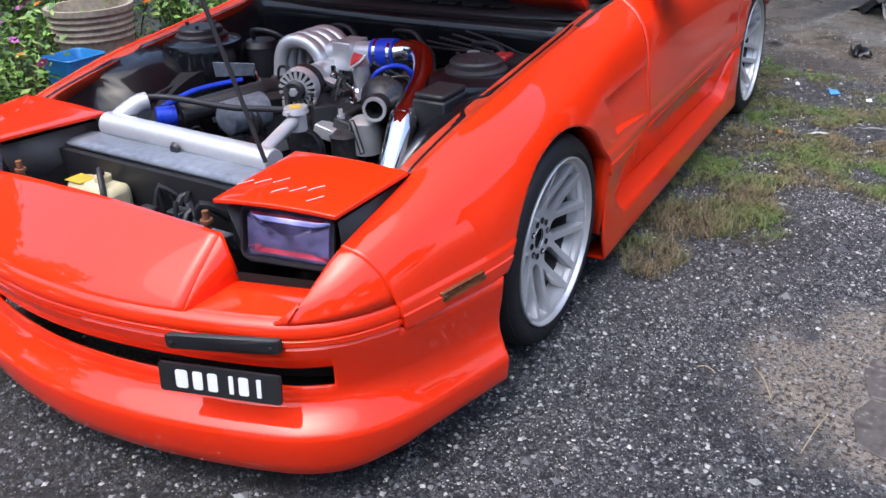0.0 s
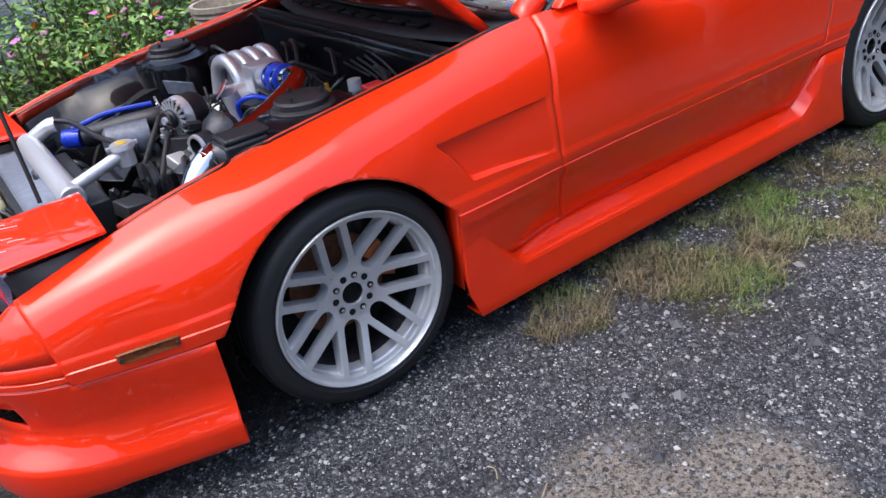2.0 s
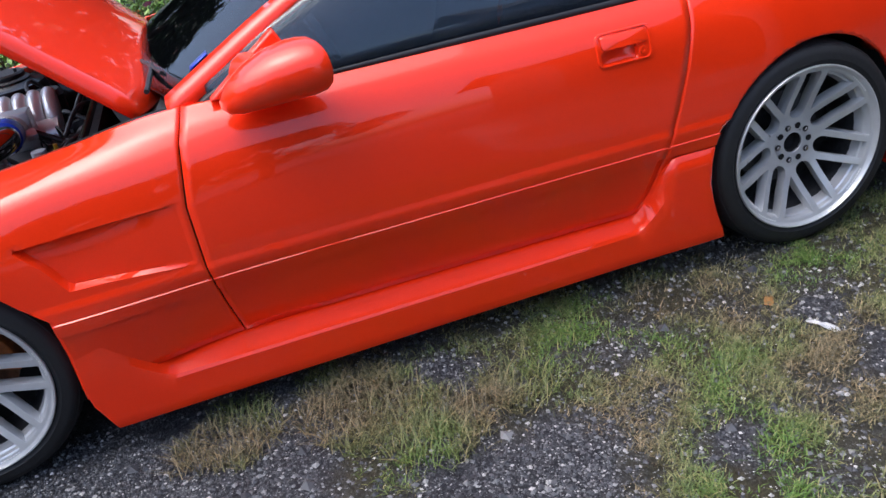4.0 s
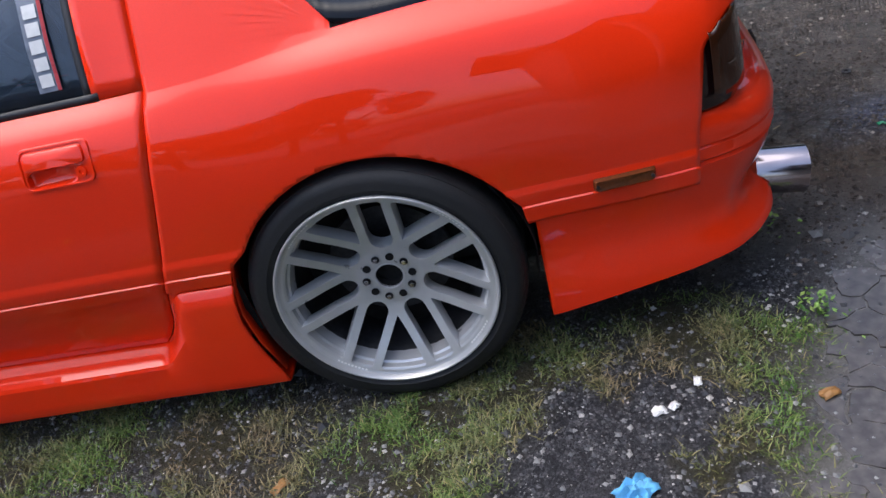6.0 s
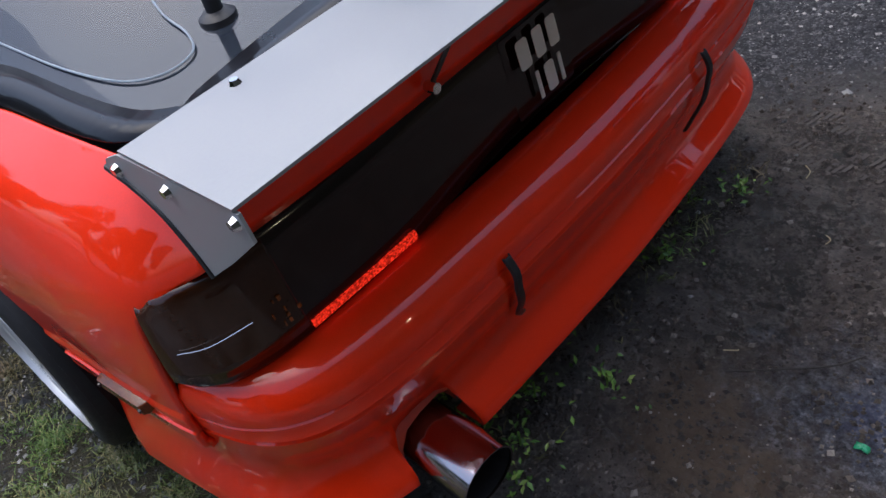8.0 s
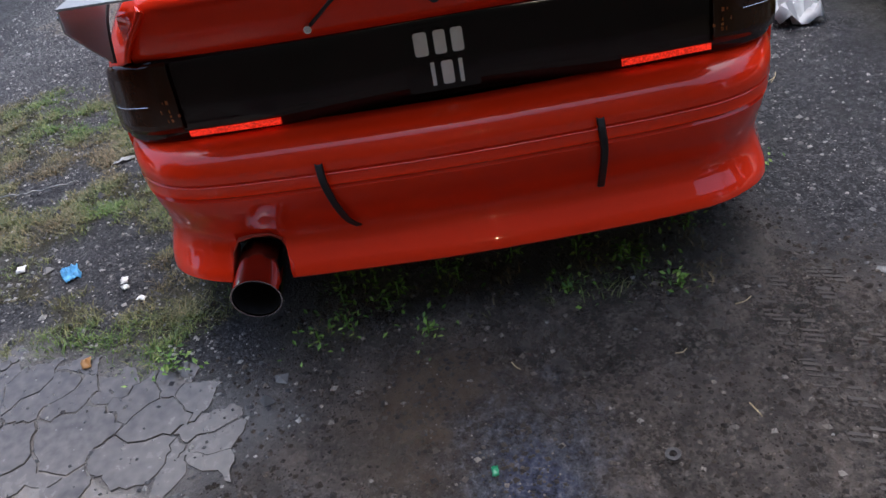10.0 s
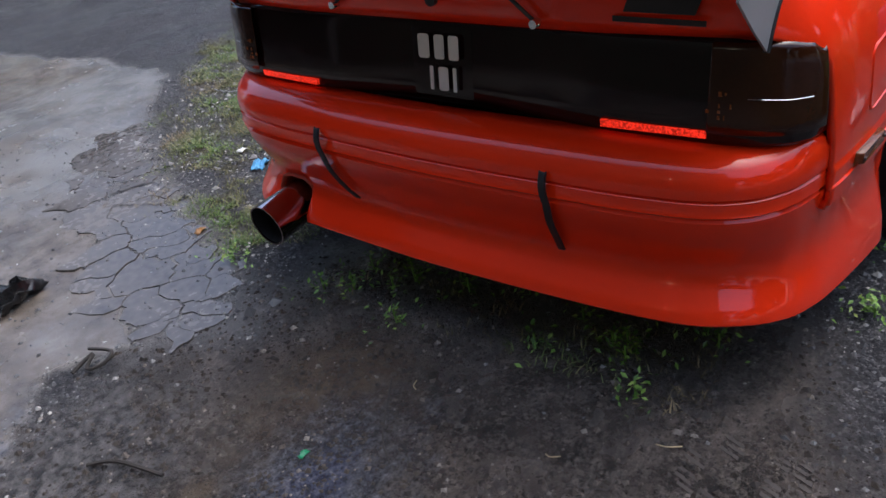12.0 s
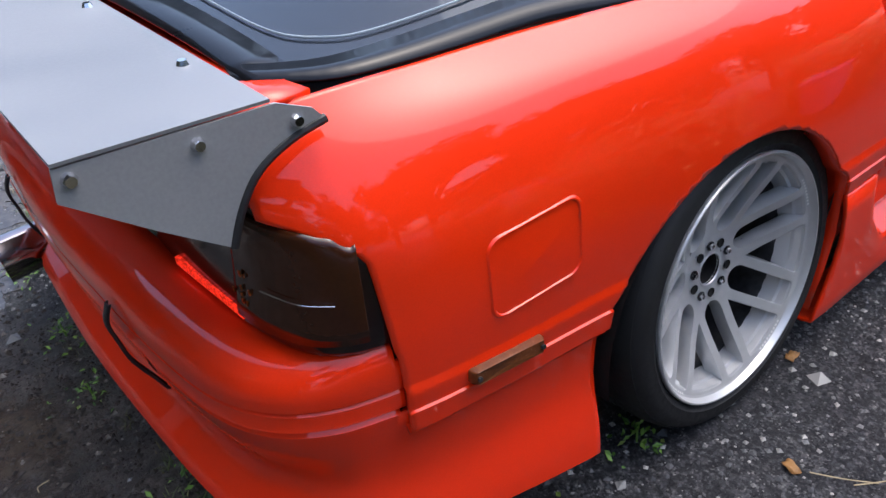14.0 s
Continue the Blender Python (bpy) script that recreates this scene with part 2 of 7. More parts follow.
SZ = [
    [0.23] * 15,
    [0.40] * 15,
    [0.460, 0.462, 0.466, 0.475, 0.478] + [0.478] * 10,
    [0.512, 0.530, 0.545, 0.575, 0.600, 0.620, 0.620, 0.630, 0.630, 0.620, 0.620, 0.600, 0.590, 0.580, 0.58],
    [0.545, 0.585, 0.612, 0.665, 0.690, 0.720, 0.730, 0.730, 0.730, 0.730, 0.730, 0.710, 0.700, 0.700, 0.70],
]
SZ += [
    [0.567, 0.615, 0.655, 0.705, 0.735, 0.765, 0.790, 0.795, 0.793, 0.800, 0.810, 0.810, 0.800, 0.790, 0.77],
    [0.577, 0.632, 0.683, 0.728, 0.760, 0.790, 0.832, 0.832, 0.834, 0.845, 0.866, 0.868, 0.868, 0.866, 0.845],
]
VK = list(range(7))


def side(x, v, out=0.0):
    """A point of the left flank: x along the car, v from 0 at the door's foot to 6 at the upper edge."""
    ys = [catmull(SX, row, x) for row in SY]
    zs = [catmull(SX, row, x) for row in SZ]
    ridge = 0.008 if 1.0 < v < 1.42 else 0.004 if 1.42 <= v < 2.0 else 0.0
    return (x, -(catmull(VK, ys, v) + ridge + out), catmull(VK, zs, v))


FLANK_V = [0, 0.25, 0.5, 0.75, 0.93, 0.99, 1.02, 1.2, 1.38, 1.41, 1.45, 1.7, 1.96, 2.03, 2.15, 2.35, 2.55, 2.75, 2.95, 3.15, 3.35,
           3.55, 3.75, 3.95, 4.15, 4.35, 4.55, 4.75, 4.95, 5.15, 5.3, 5.45, 5.6, 5.75, 5.88, 6.0]


FLANK_V = sorted(FLANK_V + [0.5 * (a + b) for a, b in zip(FLANK_V, FLANK_V[1:]) if b - a > 0.08])


def flank(left, right, v0, v1, step=0.010, out=0.0):
    """A panel of the flank between two edges, each a function of height."""
    vs = [v0] + [v for v in FLANK_V if v0 < v < v1] + [v1]
    n = max(2, int((right(0.5) - left(0.5)) / step))
    rows = []
    for v in vs:
        a, b = left(side(left(0.5), v)[2]), right(side(right(0.5), v)[2])
        rows.append([side(a + (b - a) * k / n, v, out) for k in range(n + 1)])
    return grid(rows)


def arch_outline(cx, r, front, back):
    """The wheel opening as (x, z) pairs: two feet and a round top."""
    arc = [(cx - r * math.cos(radians(a)), 0.30 + r * math.sin(radians(a))) for a in range(32, 151, 7)]
    return front + arc + back


FRONT_ARCH = arch_outline(-0.02, 0.338, [(-0.41, -0.02), (-0.402, 0.11), (-0.385, 0.25), (-0.366, 0.40)], [(0.302, 0.45), (0.306, 0.35), (0.30, 0.2), (0.342, 0.09), (0.36, -0.02)])
REAR_ARCH = arch_outline(2.455, 0.336, [(2.17, -0.02), (2.142, 0.12), (2.110, 0.213), (2.097, 0.30), (2.106, 0.37), (2.132, 0.448)], [(2.772, 0.44), (2.785, 0.34), (2.80, 0.13), (2.81, -0.02)])


def inside(poly, x, z):
    hit = False
    for (a, b), (c, d) in zip(poly, poly[1:] + poly[:1]):
        if (b > z) != (d > z) and x < (c - a) * (z - b) / (d - b) + a:
            hit = not hit
    return hit


def onto(poly, x, z):
    """The nearest place on an outline, as long as it is open at its foot."""
    best = None
    for (a, b), (c, d) in zip(poly, poly[1:]):
        t = max(0, min(1, ((x - a) * (c - a) + (z - b) * (d - b)) / ((c - a) ** 2 + (d - b) ** 2)))
        p = (a + t * (c - a), b + t * (d - b))
        far = (p[0] - x) ** 2 + (p[1] - z) ** 2
        if best is None or far < best[0]:
            best = (far, p)
    return best[1]


def cut(geo, poly, both_sides=False):
    """Cut a flank panel along an outline in (x, z): the inside is taken out, or kept as faces of its own."""
    verts, faces = list(geo[0]), geo[1]
    xs, zs = [p[0] for p in poly], [p[1] for p in poly]
    lo, hi, zl, zh = min(xs) - 0.03, max(xs) + 0.03, min(zs) - 0.03, max(zs) + 0.03
    ring = poly + poly[:1]
    far = []
    for x, y, z in verts:
        if lo < x < hi and zl < z < zh:
            a, b = onto(ring, x, z)
            far.append(math.hypot(a - x, b - z) * (-1 if inside(poly, x, z) else 1))
        else:
            far.append(1.0)
    made, keep = {}, []

    def between(i, j):
        key = (min(i, j), max(i, j))
        if key not in made:
            t = far[i] / (far[i] - far[j])
            verts.append(tuple(p + (q - p) * t for p, q in zip(verts[i], verts[j])))
            far.append(0.0)
            made[key] = len(verts) - 1
        return made[key]

    for f in faces:
        if all(far[i] >= 0 for i in f):
            keep.append(f)
        elif all(far[i] <= 0 for i in f):
            if both_sides:
                keep.append(f)
        else:
            out, ins = [], []
            for i, j in zip(f, f[1:] + f[:1]):
                (out if far[i] >= 0 else ins).append(i)
                if far[i] * far[j] < 0:
                    k = between(i, j)
                    out.append(k)
                    ins.append(k)
            if len(out) > 2:
                keep.append(tuple(out))
            if both_sides and len(ins) > 2:
                keep.append(tuple(ins))
    used = sorted({i for f in keep for i in f})
    at = {i: k for k, i in enumerate(used)}
    return [verts[i] for i in used], [tuple(at[i] for i in f) for f in keep]


def at_z(zs, xs):
    return lambda z: float(np.interp(z, zs, xs))


door_front = at_z([0.23, 0.35, 0.47, 0.63, 0.77, 0.84], [0.716, 0.694, 0.680, 0.680, 0.706, 0.735])
door_back = at_z([0.23, 0.26, 0.30, 0.53, 0.64, 0.75, 0.84], [1.870, 1.900, 1.922, 2.000, 2.032, 2.060, 2.074])
GAP = 0.002
nose_end = at_z([0.39, 0.46, 0.577], [-0.680, -0.690, -0.713])


def both(name, geo, mat, label="", **k):
    """The left panel and its mirror image."""
    return [piece(name, geo, mat, car, label, **k), piece(name, mirrored(geo), mat, car, label, **k)]


fender = cut(flank(nose_end, lambda z: door_front(z) - GAP, 0.99, 6.0), FRONT_ARCH)
vent_edge = [(0.280, 0.634), (0.33, 0.575), (0.368, 0.508), (0.46, 0.505), (0.664, 0.488), (0.664, 0.646), (0.47, 0.640), (0.280, 0.634)]


def sunken(geo):
    """The triangular vent behind the wheel, pressed into the fender and fading out towards the door."""
    inner = [(0.51 + (x - 0.51) * 0.94, 0.575 + (z - 0.575) * 0.90) for x, z in vent_edge[:-1]]
    verts, faces = cut(cut(geo, vent_edge[:-1], True), inner, True)
    out = []
    for x, y, z in verts:
        a, b = onto(vent_edge, x, z)
        far = math.hypot(a - x, b - z)
        if inside(vent_edge[:-1], x, z) and far > 0.0005:
            y += (0.024 * max(0.0, 1 - max(0, x - 0.30) / 0.37) + 0.003) * min(1, far / 0.006)
        out.append((x, y, z))
    return out, faces


fender = sunken(fender)
fender_foot = cut(flank(lambda z: 0.25, lambda z: door_front(z) - GAP, 0.0, 1.0), FRONT_ARCH)
both("front_fender", join(fender, fender_foot), PAINT, "glossy orange front fender", solid=0.012)
GRIP = [(1.842 + a, 0.722 + b + 0.03 * a) for a, b in rounded(0.112, 0.036, 0.010)]
both("door", cut(flank(lambda z: door_front(z) + GAP, lambda z: door_back(z) - GAP, 0.0, 6.0, 0.02), GRIP), PAINT, "orange door with moulding strip", solid=0.012)
quarter_end = at_z([0.47, 0.53, 0.545, 0.69, 0.715, 0.76, 0.86], [3.149, 3.152, 3.156, 3.170, 3.205, 3.262, 3.262])
quarter = flank(lambda z: door_back(z) + GAP, quarter_end, 0.0, 6.0)


RX = [0.72, 1.0, 1.40, 1.8, 2.10, 2.22, 2.34, 2.47]
RY = [0.712, 0.665, 0.575, 0.555, 0.565, 0.580, 0.625, 0.710]
RZ = [0.842, 0.985, 1.150, 1.170, 1.150, 1.105, 1.010, 0.872]


def upper(x, s, out=0.0):
    """A point of the glasshouse's left side, from the waist (s 0) to the roof rail (s 1)."""
    a = side(x, 6.0)
    r = (x, -catmull(RX, RY, x), catmull(RX, RZ, x))
    bulge = (0.005 + 0.025 * max(0.0, min(1.0, (2.08 - x) / 0.22))) * s * (1 - s) * 4 * min(1, max(0, (r[2] - a[2]) / 0.3)) + out
    return (x, a[1] + (r[1] - a[1]) * s - bulge, a[2] + (r[2] - a[2]) * s)


def with_pillar(geo):
    """The rear pillar rises from the quarter panel's upper edge in the same sheet."""
    verts, faces = list(geo[0]), list(geo[1])
    n = max(k for k in range(2, 400) if len(verts) % k == 0 and abs(verts[-k][0] - (door_back(side(door_back(0.5), 6.0)[2]) + GAP)) < 0.004)
    last = list(range(len(verts) - n, len(verts)))
    cols = [i for i in last if verts[i][0] <= 2.468]
    below = cols
    for k in range(1, 15):
        row = []
        for i in cols:
            verts.append(upper(verts[i][0], k / 14))
            row.append(len(verts) - 1)
        faces += [(below[j], below[j + 1], row[j + 1], row[j]) for j in range(len(cols) - 1)]
        below = row
    return verts, faces


quarter = cut(with_pillar(quarter), REAR_ARCH)
qv, qf = quarter
qf = [f for f in qf if not all(qv[i][0] > 2.7 and qv[i][2] < 0.392 for i in f)]
both("quarter_panel", (qv, qf), PAINT, "orange rear quarter panel", solid=0.012)
# the shade inside the door gaps, put in as a black sheet
both("gap_backing", flank(lambda z: 0.45, lambda z: 2.12, 0.0, 6.0, 0.05, -0.018), GAPBLACK, "black sheet standing for the shade in the door gaps")


SWELL = {0.150: (0.861, 0.18), 0.188: (0.861, 0.235), 0.196: (0.860, 0.29), 0.224: (0.858, 0.345), 0.234: (0.8545, 0.397)}


def skirt():
    xs = [0.29 + 0.01 * k for k in range(187)]
    rows = []
    prof = [(0.78, 0.088), (0.835, 0.088), (0.858, 0.093), (0.861, 0.10), (0.861, 0.125), (0.860, 0.150), (0.859, 0.188), (0.854, 0.196), (0.80, 0.224), (0.78, 0.234)]
    for y, z in prof:
        line = []
        for x in xs:
            flare = 0.006 * max(0, 1 - abs(x - 2.09) / 0.25) + 0.004 * max(0, 1 - abs(x - 0.3) / 0.3)
            w = max(0.0, min(1.0, (x - 1.86) / 0.13), min(1.0, (0.53 - x) / 0.16))
            w = w * w * (3 - 2 * w)
            ty, tz = SWELL.get(z, (y, z))
            line.append((x, -(y + flare + (ty - y) * w), z + (tz - z) * w))
        rows.append(line)
    v, f = grid(rows)
    return cut(cut((v, f), FRONT_ARCH), REAR_ARCH)


def arch_lip(poly):
    """The inward fold along a wheel opening's edge."""
    edge = [p for p in poly if p[1] > 0.10]
    outer = []
    for x, z in edge:
        vs = [0.1 * k for k in range(61)]
        v = float(np.interp(z, [side(x, q)[2] for q in vs], vs))
        outer.append((x, min(side(x, v)[1], -0.852 if z < 0.42 else 0) + 0.003, z))
    return grid([outer, [(x, y + 0.018, z + 0.002) for x, y, z in outer], [(x, y + 0.06, z) for x, y, z in outer]])


both("arch_lip", arch_lip([p for p in REAR_ARCH if p[0] < 2.72]), PAINT, "orange fold round the wheel opening", solid=0.003)
both("arch_lip", arch_lip([p for p in FRONT_ARCH if p[0] > -0.25]), PAINT, "orange fold round the wheel opening", solid=0.003)
both("side_skirt", skirt(), PAINT, "deep orange side skirt", solid=0.008, angle=26)


# ---- bumpers ----
def loft_round(path, rows, keep=lambda x, y, k: True, lead=lambda x: 0.0):
    """A bumper skin: rows of (z at the side, z at the end, outward shift at the side, at the end) along a plan line from flank to flank."""
    p = smooth_path([(x, y, 0) for x, y in path], 9)
    n = len(p)
    out = []
    for zs, ze, ds, de in rows:
        line = []
        for k, (x, y, _) in enumerate(p):
            a, b = Vector(p[max(k - 1, 0)]), Vector(p[min(k + 1, n - 1)])
            d = (b - a).normalized()
            normal = Vector((-d.y, d.x, 0))
            w = min(1.0, abs(normal.x) * 1.15)
            w = w * w * (3 - 2 * w)
            q = Vector((x, y, 0)) + normal * (ds + (de - ds) * w)
            line.append((q.x, q.y, zs + (ze - zs) * max(w, lead(x))))
        out.append(line)
    v, f = grid(out)
    f = [q for q in f if keep(sum(v[i][0] for i in q) / 4, sum(v[i][1] for i in q) / 4, q[0] // n)]
    used = sorted({i for q in f for i in q})
    at = {i: k for k, i in enumerate(used)}
    return [v[i] for i in used], [tuple(at[i] for i in q) for q in f]


half_front = [(-0.385, -0.862), (-0.47, -0.838), (-0.60, -0.800), (-0.69, -0.768), (-0.775, -0.718), (-0.835, -0.655), (-0.880, -0.570), (-0.935, -0.390), (-0.974, -0.200), (-0.990, 0.0)]
front_path = half_front + [(x, -y) for x, y in half_front[-2::-1]]
front_rows = [
    (0.440, 0.440, -0.02, -0.045), (0.463, 0.463, -0.006, -0.020), (0.461, 0.459, 0.000, -0.006), (0.455, 0.450, 0.003, 0.002), (0.440, 0.437, 0.003, 0.006),
    (0.428, 0.428, 0.003, 0.004), (0.425, 0.425, -0.002, -0.002), (0.421, 0.421, 0.003, 0.005), (0.409, 0.409, 0.004, 0.005), (0.404, 0.404, -0.003, -0.003),
    (0.398, 0.398, 0.002, 0.002), (0.372, 0.378, 0.001, -0.002), (0.345, 0.347, 0.0, -0.010),
    (0.290, 0.284, -0.006, -0.028), (0.276, 0.262, -0.006, -0.030), (0.252, 0.243, -0.006, -0.022), (0.225, 0.228, -0.002, -0.004), (0.20, 0.215, 0.005, 0.016), (0.184, 0.206, 0.012, 0.031),
    (0.176, 0.199, 0.015, 0.038), (0.160, 0.188, 0.016, 0.040), (0.135, 0.12, 0.015, 0.031), (0.120, 0.085, 0.014, 0.021), (0.114, 0.078, 0.008, 0.012), (0.114, 0.076, -0.01, -0.004), (0.12, 0.082, -0.05, -0.06),
]
front_skin = loft_round(front_path, front_rows, lambda x, y, k: not (k == 12 and abs(y) < 0.670) and not (x > -0.683 and k < 10))
bumper = piece("front_bumper", front_skin, PAINT, car, "orange front bumper with deep lip spoiler", solid=0.006)
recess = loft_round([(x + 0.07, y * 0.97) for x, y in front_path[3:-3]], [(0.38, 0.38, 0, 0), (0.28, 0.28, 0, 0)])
# intake depth shown by a black sheet instead of real shade
piece("grille_recess", recess, GAPBLACK, car, "black sheet standing for the shade in the air intake", solid=0.01)


def nose_x(y):
    return -0.985 + 0.34 * y * y + 0.08 * abs(y) ** 4


def nose_top():
    rows = []
    for t in [0, 0.04, 0.1, 0.2, 0.35, 0.5, 0.65, 0.8, 0.93, 1.0]:
        line = []
        for k in range(25):
            y = -0.392 + 0.784 * k / 24
            x0, x1 = nose_x(y) + 0.006, -0.785
            line.append((x0 + (x1 - x0) * t, y, 0.457 + 0.125 * t ** 0.80 + 0.010 * (1 - (y / 0.39) ** 2) * t))
        rows.append(line)
    return grid(rows, True)


piece("nose_panel", nose_top(), PAINT, car, "orange nose panel ahead of the bonnet opening", solid=0.008)


def lamp_shelf():
    rows = []
    for t in [0, 0.15, 0.4, 0.7, 1.0]:
        line = []
        for k in range(13):
            y = -0.392 - 0.245 * k / 12
            x0 = nose_x(y) + 0.010 - 0.012 * k / 12
            x1 = -0.805 + 0.07 * k / 12
            line.append((x0 + (x1 - x0) * t, y, 0.461 + 0.018 * t))
        rows.append(line)
    wall = [[(nose_x(0.39) + 0.012 + (-0.785 - nose_x(0.39) - 0.012) * t, -0.391 - 0.035 * t * s, 0.460 + 0.122 * t ** 0.82 * (1 - s) + 0.016 * s * t) for t in [0, 0.04, 0.1, 0.2, 0.35, 0.5, 0.65, 0.8, 0.93, 1.0]] for s in (0, 0.5, 1)]
    return join(grid(rows), grid(wall))


both("headlamp_shelf", lamp_shelf(), PAINT, "orange recess ahead of the headlamp", solid=0.006)


def bumper_corner():
    """The rounded shoulder between the bumper's upper line and the headlamp opening."""
    p = smooth_path([(x, y, 0) for x, y in half_front], 5)
    outer = [(-0.6905, float(np.interp(0.6905, [-q[0] for q in p], [q[1] for q in p])), 0)] + [q for q in p if q[0] <= -0.700 and abs(q[1]) >= 0.585]
    rows = []
    for s in [0, 0.12, 0.3, 0.5, 0.7, 0.85, 0.95, 1.0]:
        line = []
        for k, (x, y, _) in enumerate(outer):
            u = k / (len(outer) - 1)
            a = Vector((x, y, 0.462))
            c = Vector((-0.712 - 0.150 * u, -0.655 + 0.030 * u, 0.577 - 0.111 * u ** 1.15))
            b = Vector((x + 0.012, y + 0.012, c.z + 0.004 * (1 - u)))
            q = a * (1 - s) ** 2 + b * 2 * s * (1 - s) + c * s * s
            line.append(tuple(q))
        rows.append(line)
    return grid(rows, True)


both("bumper_corner", bumper_corner(), PAINT, "orange bumper shoulder beside the headlamp", solid=0.006)

half_rear = [(2.795, -0.808), (2.95, -0.793), (3.09, -0.775), (3.17, -0.760), (3.245, -0.735), (3.305, -0.690), (3.345, -0.620), (3.366, -0.52), (3.380, -0.35), (3.392, 0.0)]
rear_path = half_rear + [(x, -y) for x, y in half_rear[-2::-1]]
rear_rows = [
    (0.548, 0.556, -0.012, -0.105), (0.542, 0.552, 0.000, -0.075), (0.532, 0.545, 0.004, -0.040), (0.515, 0.530, 0.006, -0.012), (0.498, 0.505, 0.006, 0.000), (0.488, 0.492, 0.006, 0.002),
    (0.478, 0.478, 0.005, 0.002), (0.474, 0.474, 0.000, -0.004), (0.470, 0.470, 0.004, 0.001), (0.448, 0.448, 0.004, 0.001), (0.443, 0.443, 0.004, 0.003), (0.436, 0.436, -0.003, -0.005), (0.430, 0.430, 0.003, 0.0),
    (0.402, 0.405, 0.000, -0.004), (0.36, 0.36, -0.004, -0.022), (0.31, 0.315, -0.004, -0.048), (0.275, 0.285, 0.002, -0.050), (0.24, 0.26, 0.010, -0.032), (0.20, 0.235, 0.018, -0.008),
    (0.165, 0.222, 0.022, 0.002), (0.140, 0.205, 0.024, 0.006), (0.134, 0.198, 0.018, 0.000), (0.134, 0.198, -0.05, -0.06),
]


def rear_keep(x, y, k):
    return not (x < 3.15 and k < 12)


rear_skin = loft_round(rear_path[::-1], rear_rows, rear_keep, lambda x: max(0.0, min(1.0, (x - 2.80) / 0.52)))
NOTCH = [(-0.590, 0.0), (-0.586, 0.20), (-0.574, 0.265), (-0.552, 0.298), (-0.515, 0.306), (-0.470, 0.304), (-0.446, 0.286), (-0.437, 0.25), (-0.432, 0.0)]
rv, rf = rear_skin
turned = cut(([(y, x, z) for x, y, z in rv], rf), NOTCH)
rear_skin = ([(x, y, z) for y, x, z in turned[0]], turned[1])
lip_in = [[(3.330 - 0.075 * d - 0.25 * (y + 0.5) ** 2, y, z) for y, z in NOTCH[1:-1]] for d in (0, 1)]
# the return's shade comes from the darker orange copy
piece("exhaust_notch", grid(lip_in), SHADEPAINT, car, "orange return round the exhaust cut-out, shade in its colour", solid=0.004)
piece("rear_bumper", rear_skin, PAINT, car, "orange rear bumper with moulding lines and exhaust cut-out", solid=0.008)

# tail lamps and the dark centre panel between them
half_tail = [(3.150, -0.758), (3.172, -0.754), (3.207, -0.740), (3.240, -0.708), (3.262, -0.650), (3.274, -0.56), (3.280, -0.38), (3.270, -0.2), (3.262, 0.0)]
tail_path = half_tail + [(x, -y) for x, y in half_tail[-2::-1]]
tail_rows = [(0.546, 0.552, -0.004, 0.0), (0.556, 0.560, 0.003, 0.004), (0.60, 0.60, 0.004, 0.001), (0.65, 0.65, 0.001, -0.006), (0.676, 0.700, -0.004, -0.012), (0.694, 0.724, -0.008, -0.016), (0.704, 0.738, -0.014, -0.022), (0.709, 0.744, -0.030, -0.045)]


def tail_part(test):
    return loft_round(tail_path[::-1], tail_rows, test)


lamp = piece("tail_lamp", tail_part(lambda x, y, k: True), LENS, car, "full-width smoked tail lamp band, nearly black", solid=0.01, offset=1.0, angle=70)
